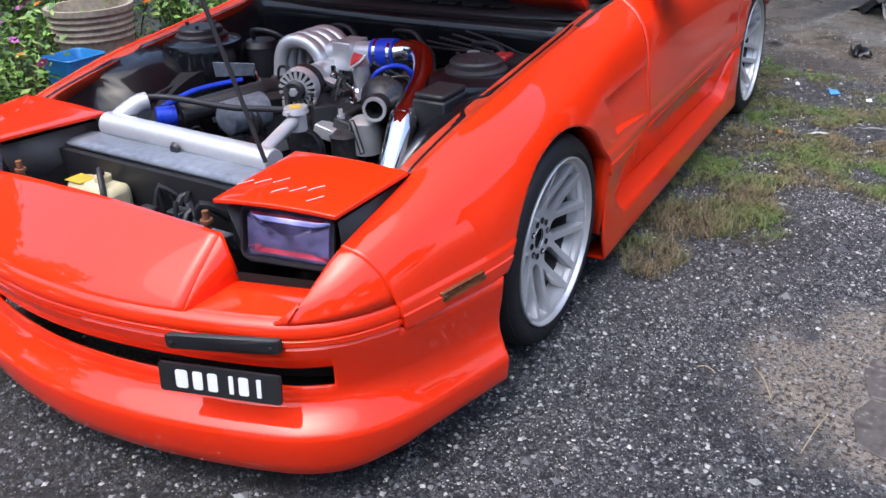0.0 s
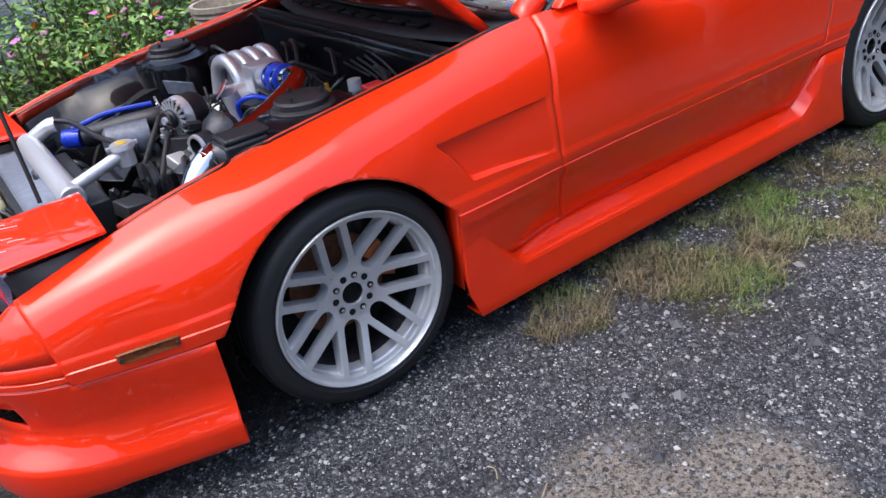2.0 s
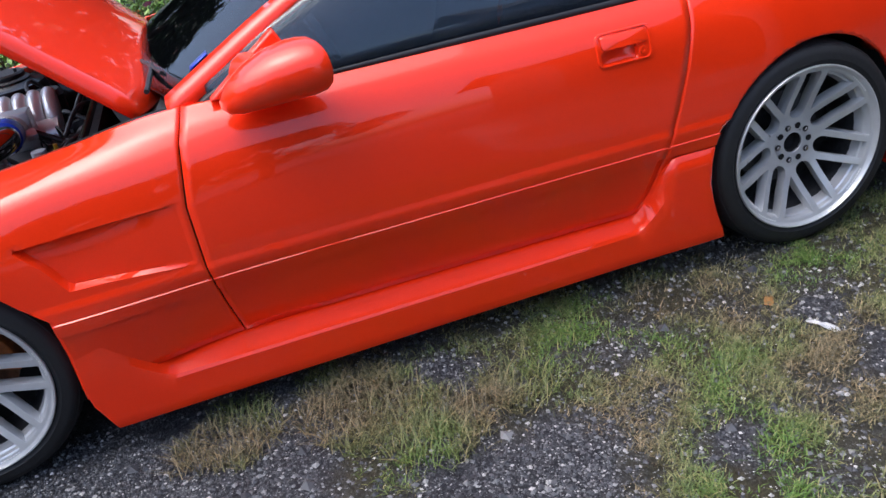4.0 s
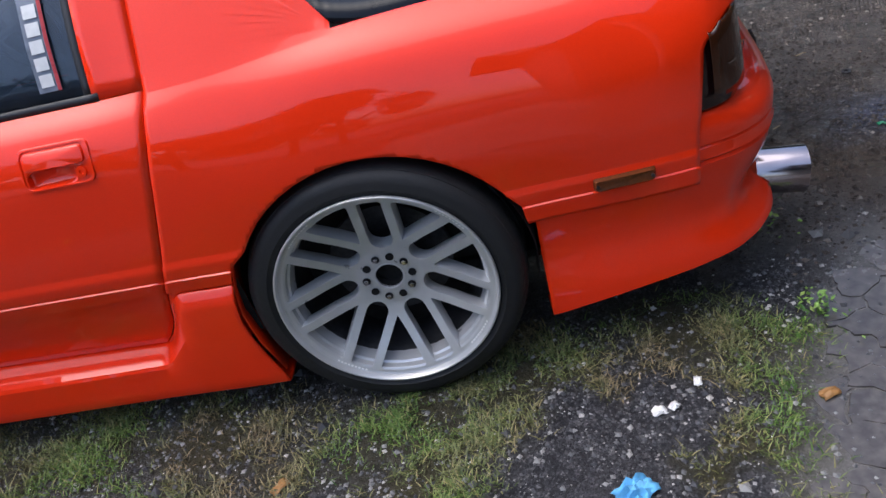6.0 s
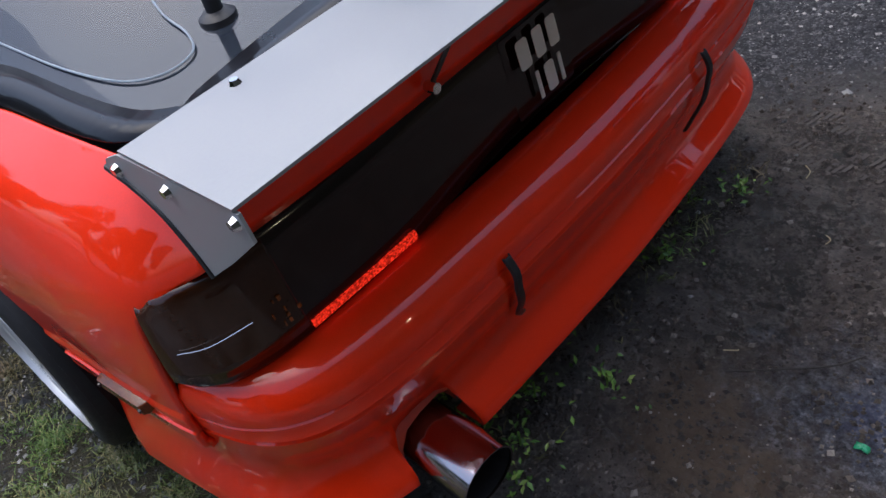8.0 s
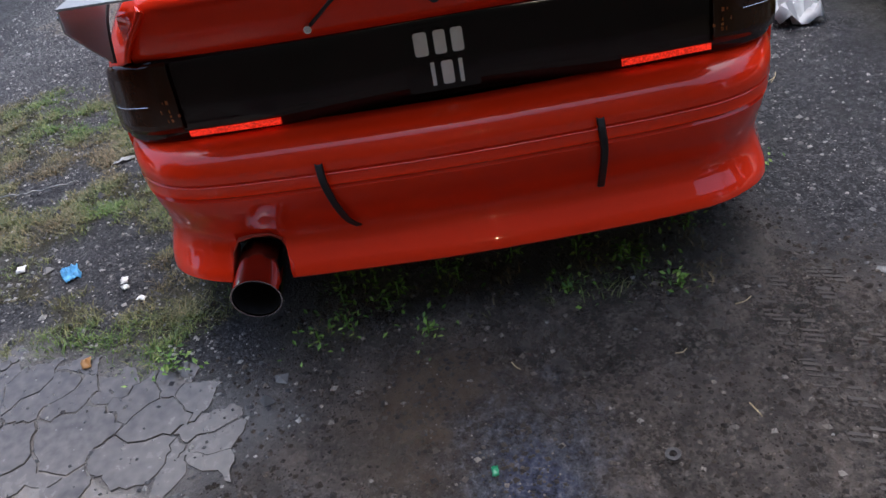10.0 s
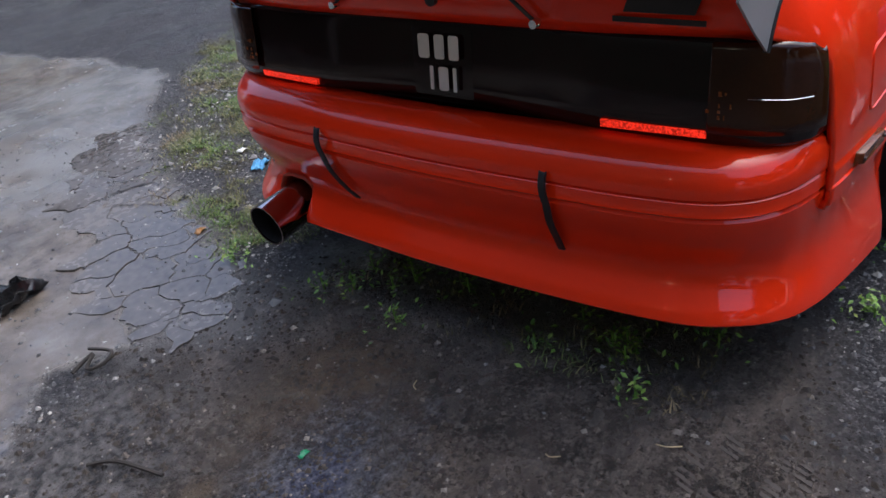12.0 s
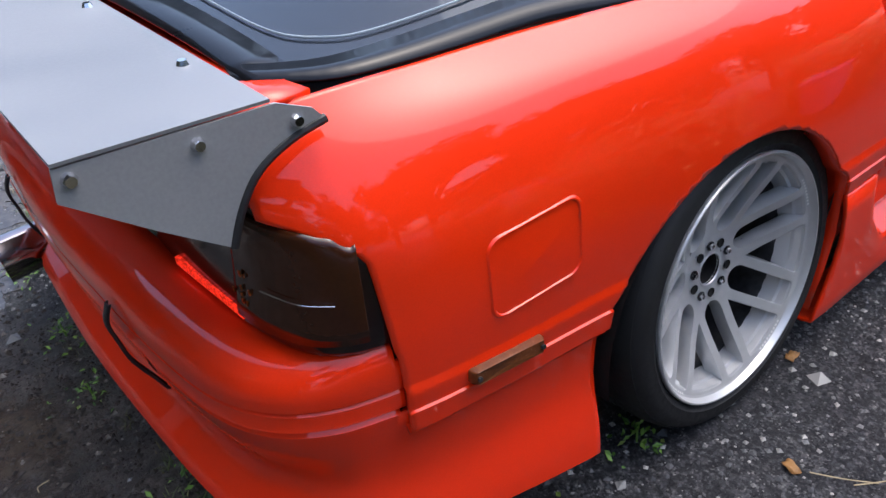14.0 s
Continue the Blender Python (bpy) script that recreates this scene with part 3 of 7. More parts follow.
for sg in (-1, 1):
    amber_path = [(3.180, -0.752)] + [(x, y) for x, y in half_tail[2:5]] + [(3.270, -0.59)]
    strip = loft_round([(x, y) for x, y in amber_path][::-1], [(0.578, 0.578, 0.0150, 0.0140), (0.60, 0.60, 0.0155, 0.0125), (0.65, 0.65, 0.0125, 0.0055), (0.676, 0.700, 0.0078, -0.0002), (0.694, 0.724, 0.0040, -0.0040), (0.702, 0.735, -0.0005, -0.0085)])
    # small bright flecks paint the glint of the reflector in the lens
    glint = random.Random(3)
    for j in range(5):
        for k in range(5):
            gy, gz = 0.592 + 0.0095 * k, 0.608 + 0.0105 * j
            if glint.random() < 0.7 - 0.12 * (abs(k - 2) + abs(j - 2)):
                w, h = glint.uniform(0.0012, 0.003), glint.uniform(0.002, 0.0045)
                facet = moved(prism([(-w, -h), (w, -h), (w, h), (-w, h)], "x", 0.0, 0.002), pose(3.2815 - 0.09 * (gy - 0.585) - 0.75 * max(0, gy - 0.60) ** 2 - 0.11 * max(0.0, gz - 0.615), sg * gy, gz))
                piece("painted_glint", facet, AMBERGLINT, lamp, "bright amber fleck painting a glint of the lamp's reflector", smooth=False)
    piece("indicator_lens", strip if sg < 0 else mirrored(strip), AMBER, lamp, "dark amber indicator lens", solid=0.0006, offset=1.0)
    # a reflection along the lens, modelled as a thin bright tube
    line = tube(smooth_path([(x + 0.0105, y * 1.010, 0.640 + 0.002 * k) for k, (x, y) in enumerate(half_tail[2:5])], 4), 0.0008, 6)
    piece("reflection_line", line if sg < 0 else mirrored(line), CHROME, lamp, "thin bright tube standing for a reflection line in the lens")
    red = box(3.272, 3.2885, 0.39, 0.59, 0.564, 0.578) if sg > 0 else box(3.272, 3.2885, -0.585, -0.375, 0.562, 0.576)
    red = ([(x - 0.012 * max(0, abs(y) - 0.42) / 0.17 + 0.002, y, z) for x, y, z in red[0]], red[1])
    # strip glows in place of its real reflection
    piece("red_reflector", red, REDGLOW, lamp, "red reflector strip, its returned light put in as glow")

# straps over the rear bumper
for name_y, lean in ((-0.295, 0.02), (0.322, 0.0)):
    pts = smooth_path([(3.386, name_y - 0.006, 0.502), (3.398, name_y - 0.004, 0.47), (3.392, name_y, 0.43), (3.382, name_y + lean * 0.4, 0.385), (3.356, name_y + lean, 0.33), (3.342, name_y + 2 * lean, 0.30)], 5)
    rows = [[(x + 0.003, y - 0.009, z) for x, y, z in pts], [(x + 0.008, y - 0.006, z) for x, y, z in pts], [(x + 0.008, y + 0.006, z) for x, y, z in pts], [(x + 0.003, y + 0.009, z) for x, y, z in pts]]
    piece("rubber_strap", grid(rows), BLACK, car, "black tape strip over the bumper", solid=0.003)

# exhaust tip
tip_dir = Vector((0.985, -0.03, -0.10)).normalized()
ex0 = Vector((3.286, -0.509, 0.230))
ring = [(0.0, 0.050), (0.02, 0.056), (0.165, 0.060), (0.17, 0.0605), (0.17, 0.057), (0.06, 0.052), (0.06, 0.0)]
ex = lathe([(r, -d) for d, r in ring], 40)
turn = tip_dir.to_track_quat("-Y", "Z").to_matrix().to_4x4()
exhaust = piece("exhaust", moved(ex, Matrix.Translation(ex0) @ turn), BURNT, car, "wide burnt-chrome exhaust tip, dark inside")
inner = lathe([(0.0555, -0.166), (0.051, -0.07), (0.0, -0.068)], 32)
piece("soot", moved(inner, Matrix.Translation(ex0) @ turn), GAPBLACK, exhaust, "sooty bore")
piece("silencer", tube([(2.75, -0.46, 0.30), (3.05, -0.49, 0.31), (3.06, -0.49, 0.31), (3.30, -0.510, 0.236)], [0.09, 0.09, 0.045, 0.045], 20), DARKSTEEL, exhaust)

# ---- glasshouse, roof and hatch ----
def upper_panel(x0, x1, s0, s1, n=20, m=10, out=0.0, lean=0.0):
    return grid([[upper(x0 + (x1 - x0) * k / n - lean * (s0 + (s1 - s0) * j / m), s0 + (s1 - s0) * j / m, out) for k in range(n + 1)] for j in range(m + 1)])


both("side_window", upper_panel(0.80, 1.985, 0.03, 0.95, 40, 8, -0.006), TINT, "dark tinted side window", solid=0.004)
both("window_seal", upper_panel(0.80, 1.975, -0.005, 0.042, 40, 2, 0.003), BLACK, "black rubber seal along the window", solid=0.012)
both("door_frame", upper_panel(1.962, 2.072, 0.0, 1.0, 6, 10, 0.002, 0.0), PAINT, "orange door frame behind the window", solid=0.02)
both("window_edge", upper_panel(1.945, 1.962, 0.0, 1.0, 2, 10, 0.001, 0.0), BLACK, "black rear window seal", solid=0.014)
rail = [(x, -catmull(RX, RY, x), catmull(RX, RZ, x)) for x in [0.70 + 0.035 * k for k in range(42)]]
pillar = [[(x, y - 0.012, z - 0.035) for x, y, z in rail], [(x, y - 0.006, z - 0.004) for x, y, z in rail], [(x, y + 0.012, z + 0.014) for x, y, z in rail], [(x, y + 0.045, z + 0.022) for x, y, z in rail]]
both("roof_pillar", grid(pillar), PAINT, "orange windscreen pillar and roof rail", solid=0.02)
trim_line = [(x + 0.01, y - 0.017, z - 0.045) for x, y, z in rail if x < 2.0]
both("pillar_seal", tube(trim_line, 0.011, 8), BLACK, "black window seal")
roof = [[(x, (-1 + 2 * k / 20) * (catmull(RX, RY, x) - 0.035), catmull(RX, RZ, x) + 0.022 + 0.055 * (1 - (-1 + 2 * k / 20) ** 2)) for k in range(21)] for x in [1.40 + 0.04 * j for j in range(21)]]
piece("roof", grid(roof, True), PAINT, car, "orange roof panel", solid=0.02)


def screen():
    rows = []
    for j in range(13):
        t = j / 12
        line = []
        for k in range(25):
            u = -1 + 2 * k / 24
            base = Vector((0.735 - 0.16 * (1 - u * u), u * 0.69, 0.838 + 0.012 * (1 - u * u)))
            top = Vector((1.40 - 0.07 * (1 - u * u), u * 0.55, 1.165 + 0.055 * (1 - u * u)))
            q = base.lerp(top, t)
            line.append((q.x, q.y, q.z + 0.02 * math.sin(math.pi * t)))
        rows.append(line)
    return grid(rows, True)


piece("windscreen", screen(), CLEAR, car, "sloping windscreen", solid=0.005)
sticker = [(0.775, -0.60, 0.885), (0.775, -0.54, 0.887), (0.825, -0.535, 0.915), (0.825, -0.595, 0.913)]
piece("windscreen_sticker", (sticker, [(0, 1, 2, 3)]), BLUE, car, "small blue and white paper sticker", solid=0.001)


def hatch_z(x, u):
    zc = catmull([2.22, 2.5, 2.8, 3.0, 3.20], [1.150, 1.085, 0.985, 0.925, 0.882], x)
    ze = catmull([2.22, 2.34, 2.47, 2.8, 3.0, 3.20], [1.105, 1.010, 0.870, 0.869, 0.869, 0.868], x)
    return ze + (zc - ze) * (1 - abs(u) ** 2.6)


def hatch_w(x):
    return catmull([2.22, 2.34, 2.47, 2.8, 3.0, 3.10, 3.15, 3.20], [0.555, 0.610, 0.708, 0.666, 0.652, 0.635, 0.600, 0.545], x)


def hatch(x0, x1, u0, out=0.0, n=32, m=24):
    return grid([[(x0 + (x1 - x0) * j / m, u * hatch_w(x0 + (x1 - x0) * j / m), hatch_z(x0 + (x1 - x0) * j / m, u) + out) for u in [u0 * (-1 + 2 * k / n) for k in range(n + 1)]] for j in range(m + 1)], True)


piece("hatch_glass", hatch(2.26, 3.185, 0.985), HATCHGLASS, car, "large dark wrap-round rear hatch glass", solid=0.005)
edge = [(x, -hatch_w(x), hatch_z(x, 1.0) + 0.004) for x in [2.30 + 0.02 * k for k in range(46)]]
inner_e = [(x - 0.012, -(hatch_w(x) - 0.055), hatch_z(x, 1 - 0.055 / hatch_w(x)) + 0.006) for x in [2.30 + 0.02 * k for k in range(46)]]
both("hatch_border", grid([edge, inner_e]), BAY, "black painted border of the hatch glass", solid=0.004)
back_rows = [[(x, hatch_w(3.19) * u, hatch_z(min(x, 3.2), u) + 0.006) for u in [-1 + 2 * k / 20 for k in range(21)]] for x in (3.125, 3.16, 3.19)]
piece("hatch_rear_border", grid(back_rows, True), BAY, car, "black lower border of the hatch glass", solid=0.004)
lines = smooth_path([(2.55, -0.600, 0), (2.75, -0.590, 0), (2.90, -0.578, 0), (3.01, -0.555, 0), (3.06, -0.515, 0), (3.062, -0.468, 0), (3.02, -0.445, 0), (2.95, -0.435, 0), (2.85, -0.40, 0)], 6)
piece("glass_line", tube([(x, y, hatch_z(x, y / hatch_w(x)) + 0.004) for x, y, _ in lines], 0.0018, 6), PALELINE, car, "pale line round the hatch glass")
edge_line = smooth_path([(2.55, 0.600, 0), (2.75, 0.585, 0), (2.98, 0.565, 0), (3.06, 0.53, 0), (3.10, 0.44, 0), (3.10, 0.2, 0), (3.10, 0, 0)], 6)
piece("glass_line", tube([(x, y, hatch_z(x, y / hatch_w(x)) + 0.004) for x, y, _ in edge_line], 0.0018, 6), PALELINE, car, "pale line round the hatch glass")
piece("rear_wiper_pivot", join(tube([(3.03, -0.395, 0.898), (3.03, -0.395, 0.908), (3.03, -0.395, 0.916)], [0.030, 0.028, 0.017], 20), tube([(3.03, -0.395, 0.912), (3.028, -0.393, 0.99), (3.02, -0.38, 1.0)], [0.013, 0.012, 0.009], 14)), BLACK, car, "black rear wiper pivot")

# hatch tail below the glass, body-coloured
ht = []
for x, z in ((3.17, 0.873), (3.215, 0.872), (3.245, 0.862), (3.262, 0.84), (3.268, 0.80), (3.270, 0.76), (3.262, 0.735)):
    ht.append([(x - 0.022 * abs(u) ** 4, u * (0.66 if z < 0.85 else 0.64), z) for u in [-1 + 2 * k / 24 for k in range(25)]])
piece("hatch_tail", grid(ht, True), PAINT, car, "orange hatch edge above the tail lamps", solid=0.01)
piece("hatch_lock", tube([(3.262, 0.005, 0.783), (3.280, 0.005, 0.783)], 0.013, 16), BLACK, car, "black hatch lock")
# solid black block in place of a shaded recess
piece("hatch_recess", moved(prism(rounded(0.17, 0.022, 0.01), "x", 0, 0.006), pose(3.267, 0.02, 0.825)), GAPBLACK, car, "black block standing for the shaded hatch grip")

# ---- duck-tail spoiler of bare sheet ----
spoiler = thing("rear_spoiler", "bolted duck-tail spoiler of bare aluminium sheet on the hatch", "spoiler")
SPY = 0.682
piece("top_plate", join(prism([(3.225, -SPY), (3.455, -SPY - 0.004), (3.458, SPY + 0.004), (3.225, SPY)], "z", 0.0, 0.004)), BRUSHED, spoiler, "pale flat sheet")
for ob in spoiler.children:
    ob.data.transform(Matrix.Translation((0, 0.010, 0.902)) @ Matrix.Translation((3.19, 0, 0)) @ Matrix.Rotation(-0.03, 4, "Y") @ Matrix.Translation((-3.19, 0, 0)))
cheek = [(3.160, 0.864), (3.176, 0.882), (3.220, 0.901), (3.458, 0.9075), (3.462, 0.872), (3.38, 0.806), (3.302, 0.748), (3.284, 0.790), (3.256, 0.828), (3.212, 0.852)]
for sg in (-1, 1):
    piece("end_plate", prism(cheek, "y", sg * SPY + 0.010 - 0.002, sg * SPY + 0.010 + 0.002), FOLD, spoiler, "grey folded end plate")
    seal = smooth_path([(x, sg * SPY + 0.010, z) for x, z in ((3.302, 0.748), (3.284, 0.790), (3.256, 0.828), (3.212, 0.852), (3.160, 0.864))], 5)
    piece("edge_seal", tube(seal, 0.006, 8), BLACK, spoiler, "black rubber edging")
    for bx, bz in ((3.198, 0.874), (3.315, 0.884), (3.445, 0.892)):
        piece("bolt", tube([(bx, sg * (SPY + 0.002) + 0.010, bz), (bx, sg * (SPY + 0.009) + 0.010, bz)], [0.009, 0.006], 8), CHROME, spoiler)
for by in (-0.52, -0.17, 0.17, 0.52):
    piece("bolt", tube([(3.25, by, 0.907), (3.25, by, 0.914)], [0.009, 0.006], 8), CHROME, spoiler)
for by, ty in ((0.10, 0.262), (-0.10, -0.262)):
    piece("stay", tube([(3.30, by, 0.895), (3.285, ty, 0.755)], 0.004, 8), DARKSTEEL, spoiler, "thin steel stay")
    piece("stay_bolt", tube([(3.278, ty, 0.755), (3.298, ty, 0.755)], 0.009, 8), CHROME, spoiler)
piece("decal_block", moved(prism([(-0.07, -0.02), (0.06, -0.02), (0.075, 0.02), (-0.055, 0.02)], "x", 0, 0.0012), pose(3.2695, 0.50, 0.80)), BLACK, car, "black slanted decal shape")
piece("decal_bar", prism([(0.41, 0.762), (0.58, 0.762), (0.58, 0.772), (0.41, 0.772)], "x", 3.2705, 3.2715), BLACK, car, "thin black decal bar")

spoiler.matrix_world = Matrix.Translation((0, 0, 0.909)) @ Matrix.Rotation(-0.020, 4, "X") @ Matrix.Translation((0, 0, -0.905))


# ---- wheels ----
SPOKE_R = [0.066, 0.074, 0.10, 0.14, 0.18, 0.21, 0.231]
SPOKE_U = [0.0, 0.0, 0.10, 0.36, 0.68, 0.90, 1.0]


def wheel_windows():
    """The seven U-shaped windows between paired spokes and the seven wedge windows between the pairs, as (x, z) outlines."""
    out, half, end = [], 0.0098, 0.2215
    for k in range(7):
        u, v = [], []
        w = 0.035 - half
        u += [(0.075 + w - w * math.cos(radians(t)), w * math.sin(radians(t))) for t in range(-90, 91, 15)]
        e = math.asin(w / end)
        u += [(end * math.cos(e * t / 3), end * math.sin(e * t / 3)) for t in range(3, -4, -1)]
        phi, off = math.pi / 7, 0.035 + half
        far = math.sqrt(end * end - off * off)
        edge = [(q * math.cos(phi) + off * math.sin(phi), q * math.sin(phi) - off * math.cos(phi)) for q in (0.100, 0.13, far)]
        e = math.atan2(edge[-1][1], edge[-1][0])
        v = [(0.1045, 0.0)] + edge + [(end * math.cos(e * t / 4), end * math.sin(e * t / 4)) for t in range(3, -4, -1)] + [(a, -b) for a, b in edge[::-1]]
        for shape, turn_ in ((u, 0.0), (v, phi)):
            a = 2 * math.pi * k / 7 - radians(90) + turn_
            out.append([(p * math.cos(a) - q * math.sin(a), p * math.sin(a) + q * math.cos(a)) for p, q in shape])
    return out


def wheel_face(deep):
    """The cast face of hub and spokes, dished towards the hub."""
    rs = [0.031, 0.034, 0.045, 0.06, 0.068] + [0.074 + 0.0079 * k for k in range(20)] + [0.2315]
    rows = [[(r * math.cos(2 * math.pi * k / 168), 0.003 + deep - (0.043 + deep) * float(np.interp(r, SPOKE_R, SPOKE_U)) + (0.006 if r < 0.032 else 0.0), r * math.sin(2 * math.pi * k / 168)) for k in range(168)] for r in rs]
    geo = grid(rows, True, True)
    for window in wheel_windows():
        geo = cut(geo, window)
    return geo


def tread(profile, n=144):
    """A tyre with blocks cut across its shoulders."""
    v, f = lathe(profile, n)
    out = []
    for i, (x, y, z) in enumerate(v):
        r, a = math.hypot(x, z), (i % n + int(round(abs(y) * 60))) % 6
        cut_ = 0.0045 if a == 0 and r > 0.292 and (0.0 <= y <= 0.03 or 0.13 <= y <= 0.186) else 0.0
        out.append((x * (1 - cut_ / r), y, z * (1 - cut_ / r)))
    return out, f


def make_wheel(front):
    """A wheel with its outer face towards -y, about its own middle."""
    w = new("wheel")
    tyre = [(0.232, -0.02), (0.238, -0.040), (0.246, -0.048), (0.252, -0.050), (0.254, -0.0525), (0.257, -0.0525), (0.259, -0.0515), (0.270, -0.053), (0.287, -0.045), (0.2925, -0.036), (0.294, -0.036), (0.299, -0.026), (0.303, -0.006), (0.304, 0.001)]
    for gy in (0.035, 0.08, 0.125):
        tyre += [(0.305, gy - 0.006), (0.297, gy - 0.005), (0.297, gy + 0.005), (0.305, gy + 0.006)]
    tyre += [(0.304, 0.16), (0.297, 0.185), (0.272, 0.205), (0.24, 0.20), (0.225, 0.18)]
    piece("tyre", tread(tyre), RUBBER, w, "worn black low-profile tyre", angle=50)
    rim = piece("rim", lathe([(0.2405, -0.044), (0.2412, -0.0505), (0.2395, -0.0535), (0.2365, -0.0535), (0.2345, -0.050), (0.2315, -0.041), (0.222, -0.036), (0.2185, -0.033), (0.2165, -0.020), (0.2120, -0.016), (0.2105, -0.002), (0.2065, 0.012)], 96), SILVER, w, "silver multi-spoke alloy rim", angle=30)
    # barrel coloured dark so the spoke windows read as shaded
    piece("barrel", lathe([(0.2070, 0.011), (0.203, 0.03), (0.201, 0.11), (0.222, 0.175), (0.236, 0.185)], 48), DARKSTEEL, rim, "inner barrel, darkened for the shade behind the spokes")
    deep = 0.006 if front else 0.018
    bore = lathe([(0.032, 0.003), (0.030, 0.03), (0.0, 0.031)], 24)
    piece("spokes", wheel_face(deep), SILVER, rim, angle=30, solid=0.032, bevel=0.0016)
    piece("centre_bore", moved(bore, Matrix.Translation((0, deep, 0))), GAPBLACK, rim)
    piece("bore_ring", moved(lathe([(0.030, 0.004), (0.0315, 0.0015), (0.0335, 0.0015), (0.0345, 0.004)], 40), Matrix.Translation((0, deep, 0))), ALLOY, rim)
    for k in range(10):
        a = 2 * math.pi * k / 10 + radians(18)
        c = Matrix.Translation((0.0525 * math.cos(a), deep, 0.0525 * math.sin(a)))
        piece("bolt_hole", moved(lathe([(0.0095, -0.0005), (0.0085, 0.0022), (0.0, 0.0026)], 12), c), GAPBLACK if k % 2 else DARKSTEEL, rim)
        if k % 2 == 0:
            piece("wheel_nut", moved(lathe([(0.0, -0.006), (0.0050, -0.006), (0.0065, 0.002)], 6), c), CHROME, rim)
    marks = []
    for start in (12, 100, 205, 290):
        for k in range(9):
            a = radians(start + 2.1 * k)
            r0, wide = 0.2235, radians(0.65)
            marks.append(([(r * math.cos(a + t), -0.0005 - 0.036 - (r - 0.222) * 0.53, r * math.sin(a + t)) for r, t in ((r0, -wide), (r0, wide), (r0 + 0.0055, wide), (r0 + 0.0055, -wide))], [(0, 1, 2, 3)]))
    tagged(piece("rim_marks", join(*marks), PLATEWHITE, rim, "small pale raised bars of lettering"), kind="stuff")
    piece("valve_stem", tube([(0.06, 0.012, -0.205), (0.055, -0.006, -0.195)], 0.002, 6), CHROME, rim)
    piece("brake_disc", lathe([(0.05, 0.095), (0.14, 0.09), (0.14, 0.11), (0.05, 0.11)], 48), RUST if front else DARKSTEEL, w, "rusty brake disc")
    if front:
        cal = [(0.155 * math.cos(radians(a)), 0.155 * math.sin(radians(a))) for a in range(5, 61, 8)] + [(0.095 * math.cos(radians(a)), 0.095 * math.sin(radians(a))) for a in range(60, 4, -8)]
        piece("brake_caliper", prism(cal, "y", 0.045, 0.115), CALIPER, w, "orange brake caliper", bevel=0.004)
    # added black disc closes the wheel and paints its inner shade
    piece("wheel_shade_disc", lathe([(0.205, 0.12), (0.10, 0.125), (0.0, 0.125)], 32), GAPBLACK, w, "black disc standing for the shade inside the wheel")
    return w


for x, sg, spin in ((0.0, -1, 15.0), (2.442, -1, -21.4), (2.43, 1, -5.3), (0.0, 1, 20.0)):
    w = make_wheel(x == 0.0)
    w.parent = car
    w.location = (x if sg < 0 or x < 1 else 2.415, sg * (0.790 if x < 1 else 0.806 if sg < 0 else 0.784), 0.305 if x < 1 else 0.297 if sg < 0 else 0.318)
    if x > 1:
        w.scale = (1.05, 1.05, 1.05)
    camber = 0.0 if x < 1 else 2.5 if sg < 0 else 5.0
    w.rotation_euler = (Matrix.Rotation(radians(-sg * -camber), 4, "X") @ Matrix.Rotation(0 if sg < 0 else math.pi, 4, "Z") @ Matrix.Rotation(radians(spin), 4, "Y")).to_euler()
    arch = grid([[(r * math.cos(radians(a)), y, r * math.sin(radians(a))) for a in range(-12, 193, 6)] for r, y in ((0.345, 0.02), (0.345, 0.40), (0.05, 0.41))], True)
    # the arch's deep shade is put into the liner's near-black colour
    liner = piece("wheel_arch_liner", moved(arch, Matrix.Translation((x + 0.0, -0.84, 0.305))) if sg < 0 else mirrored(moved(arch, Matrix.Translation((x, -0.84, 0.305)))), GAPBLACK, car, "wheel arch liner, near-black for the shade inside")

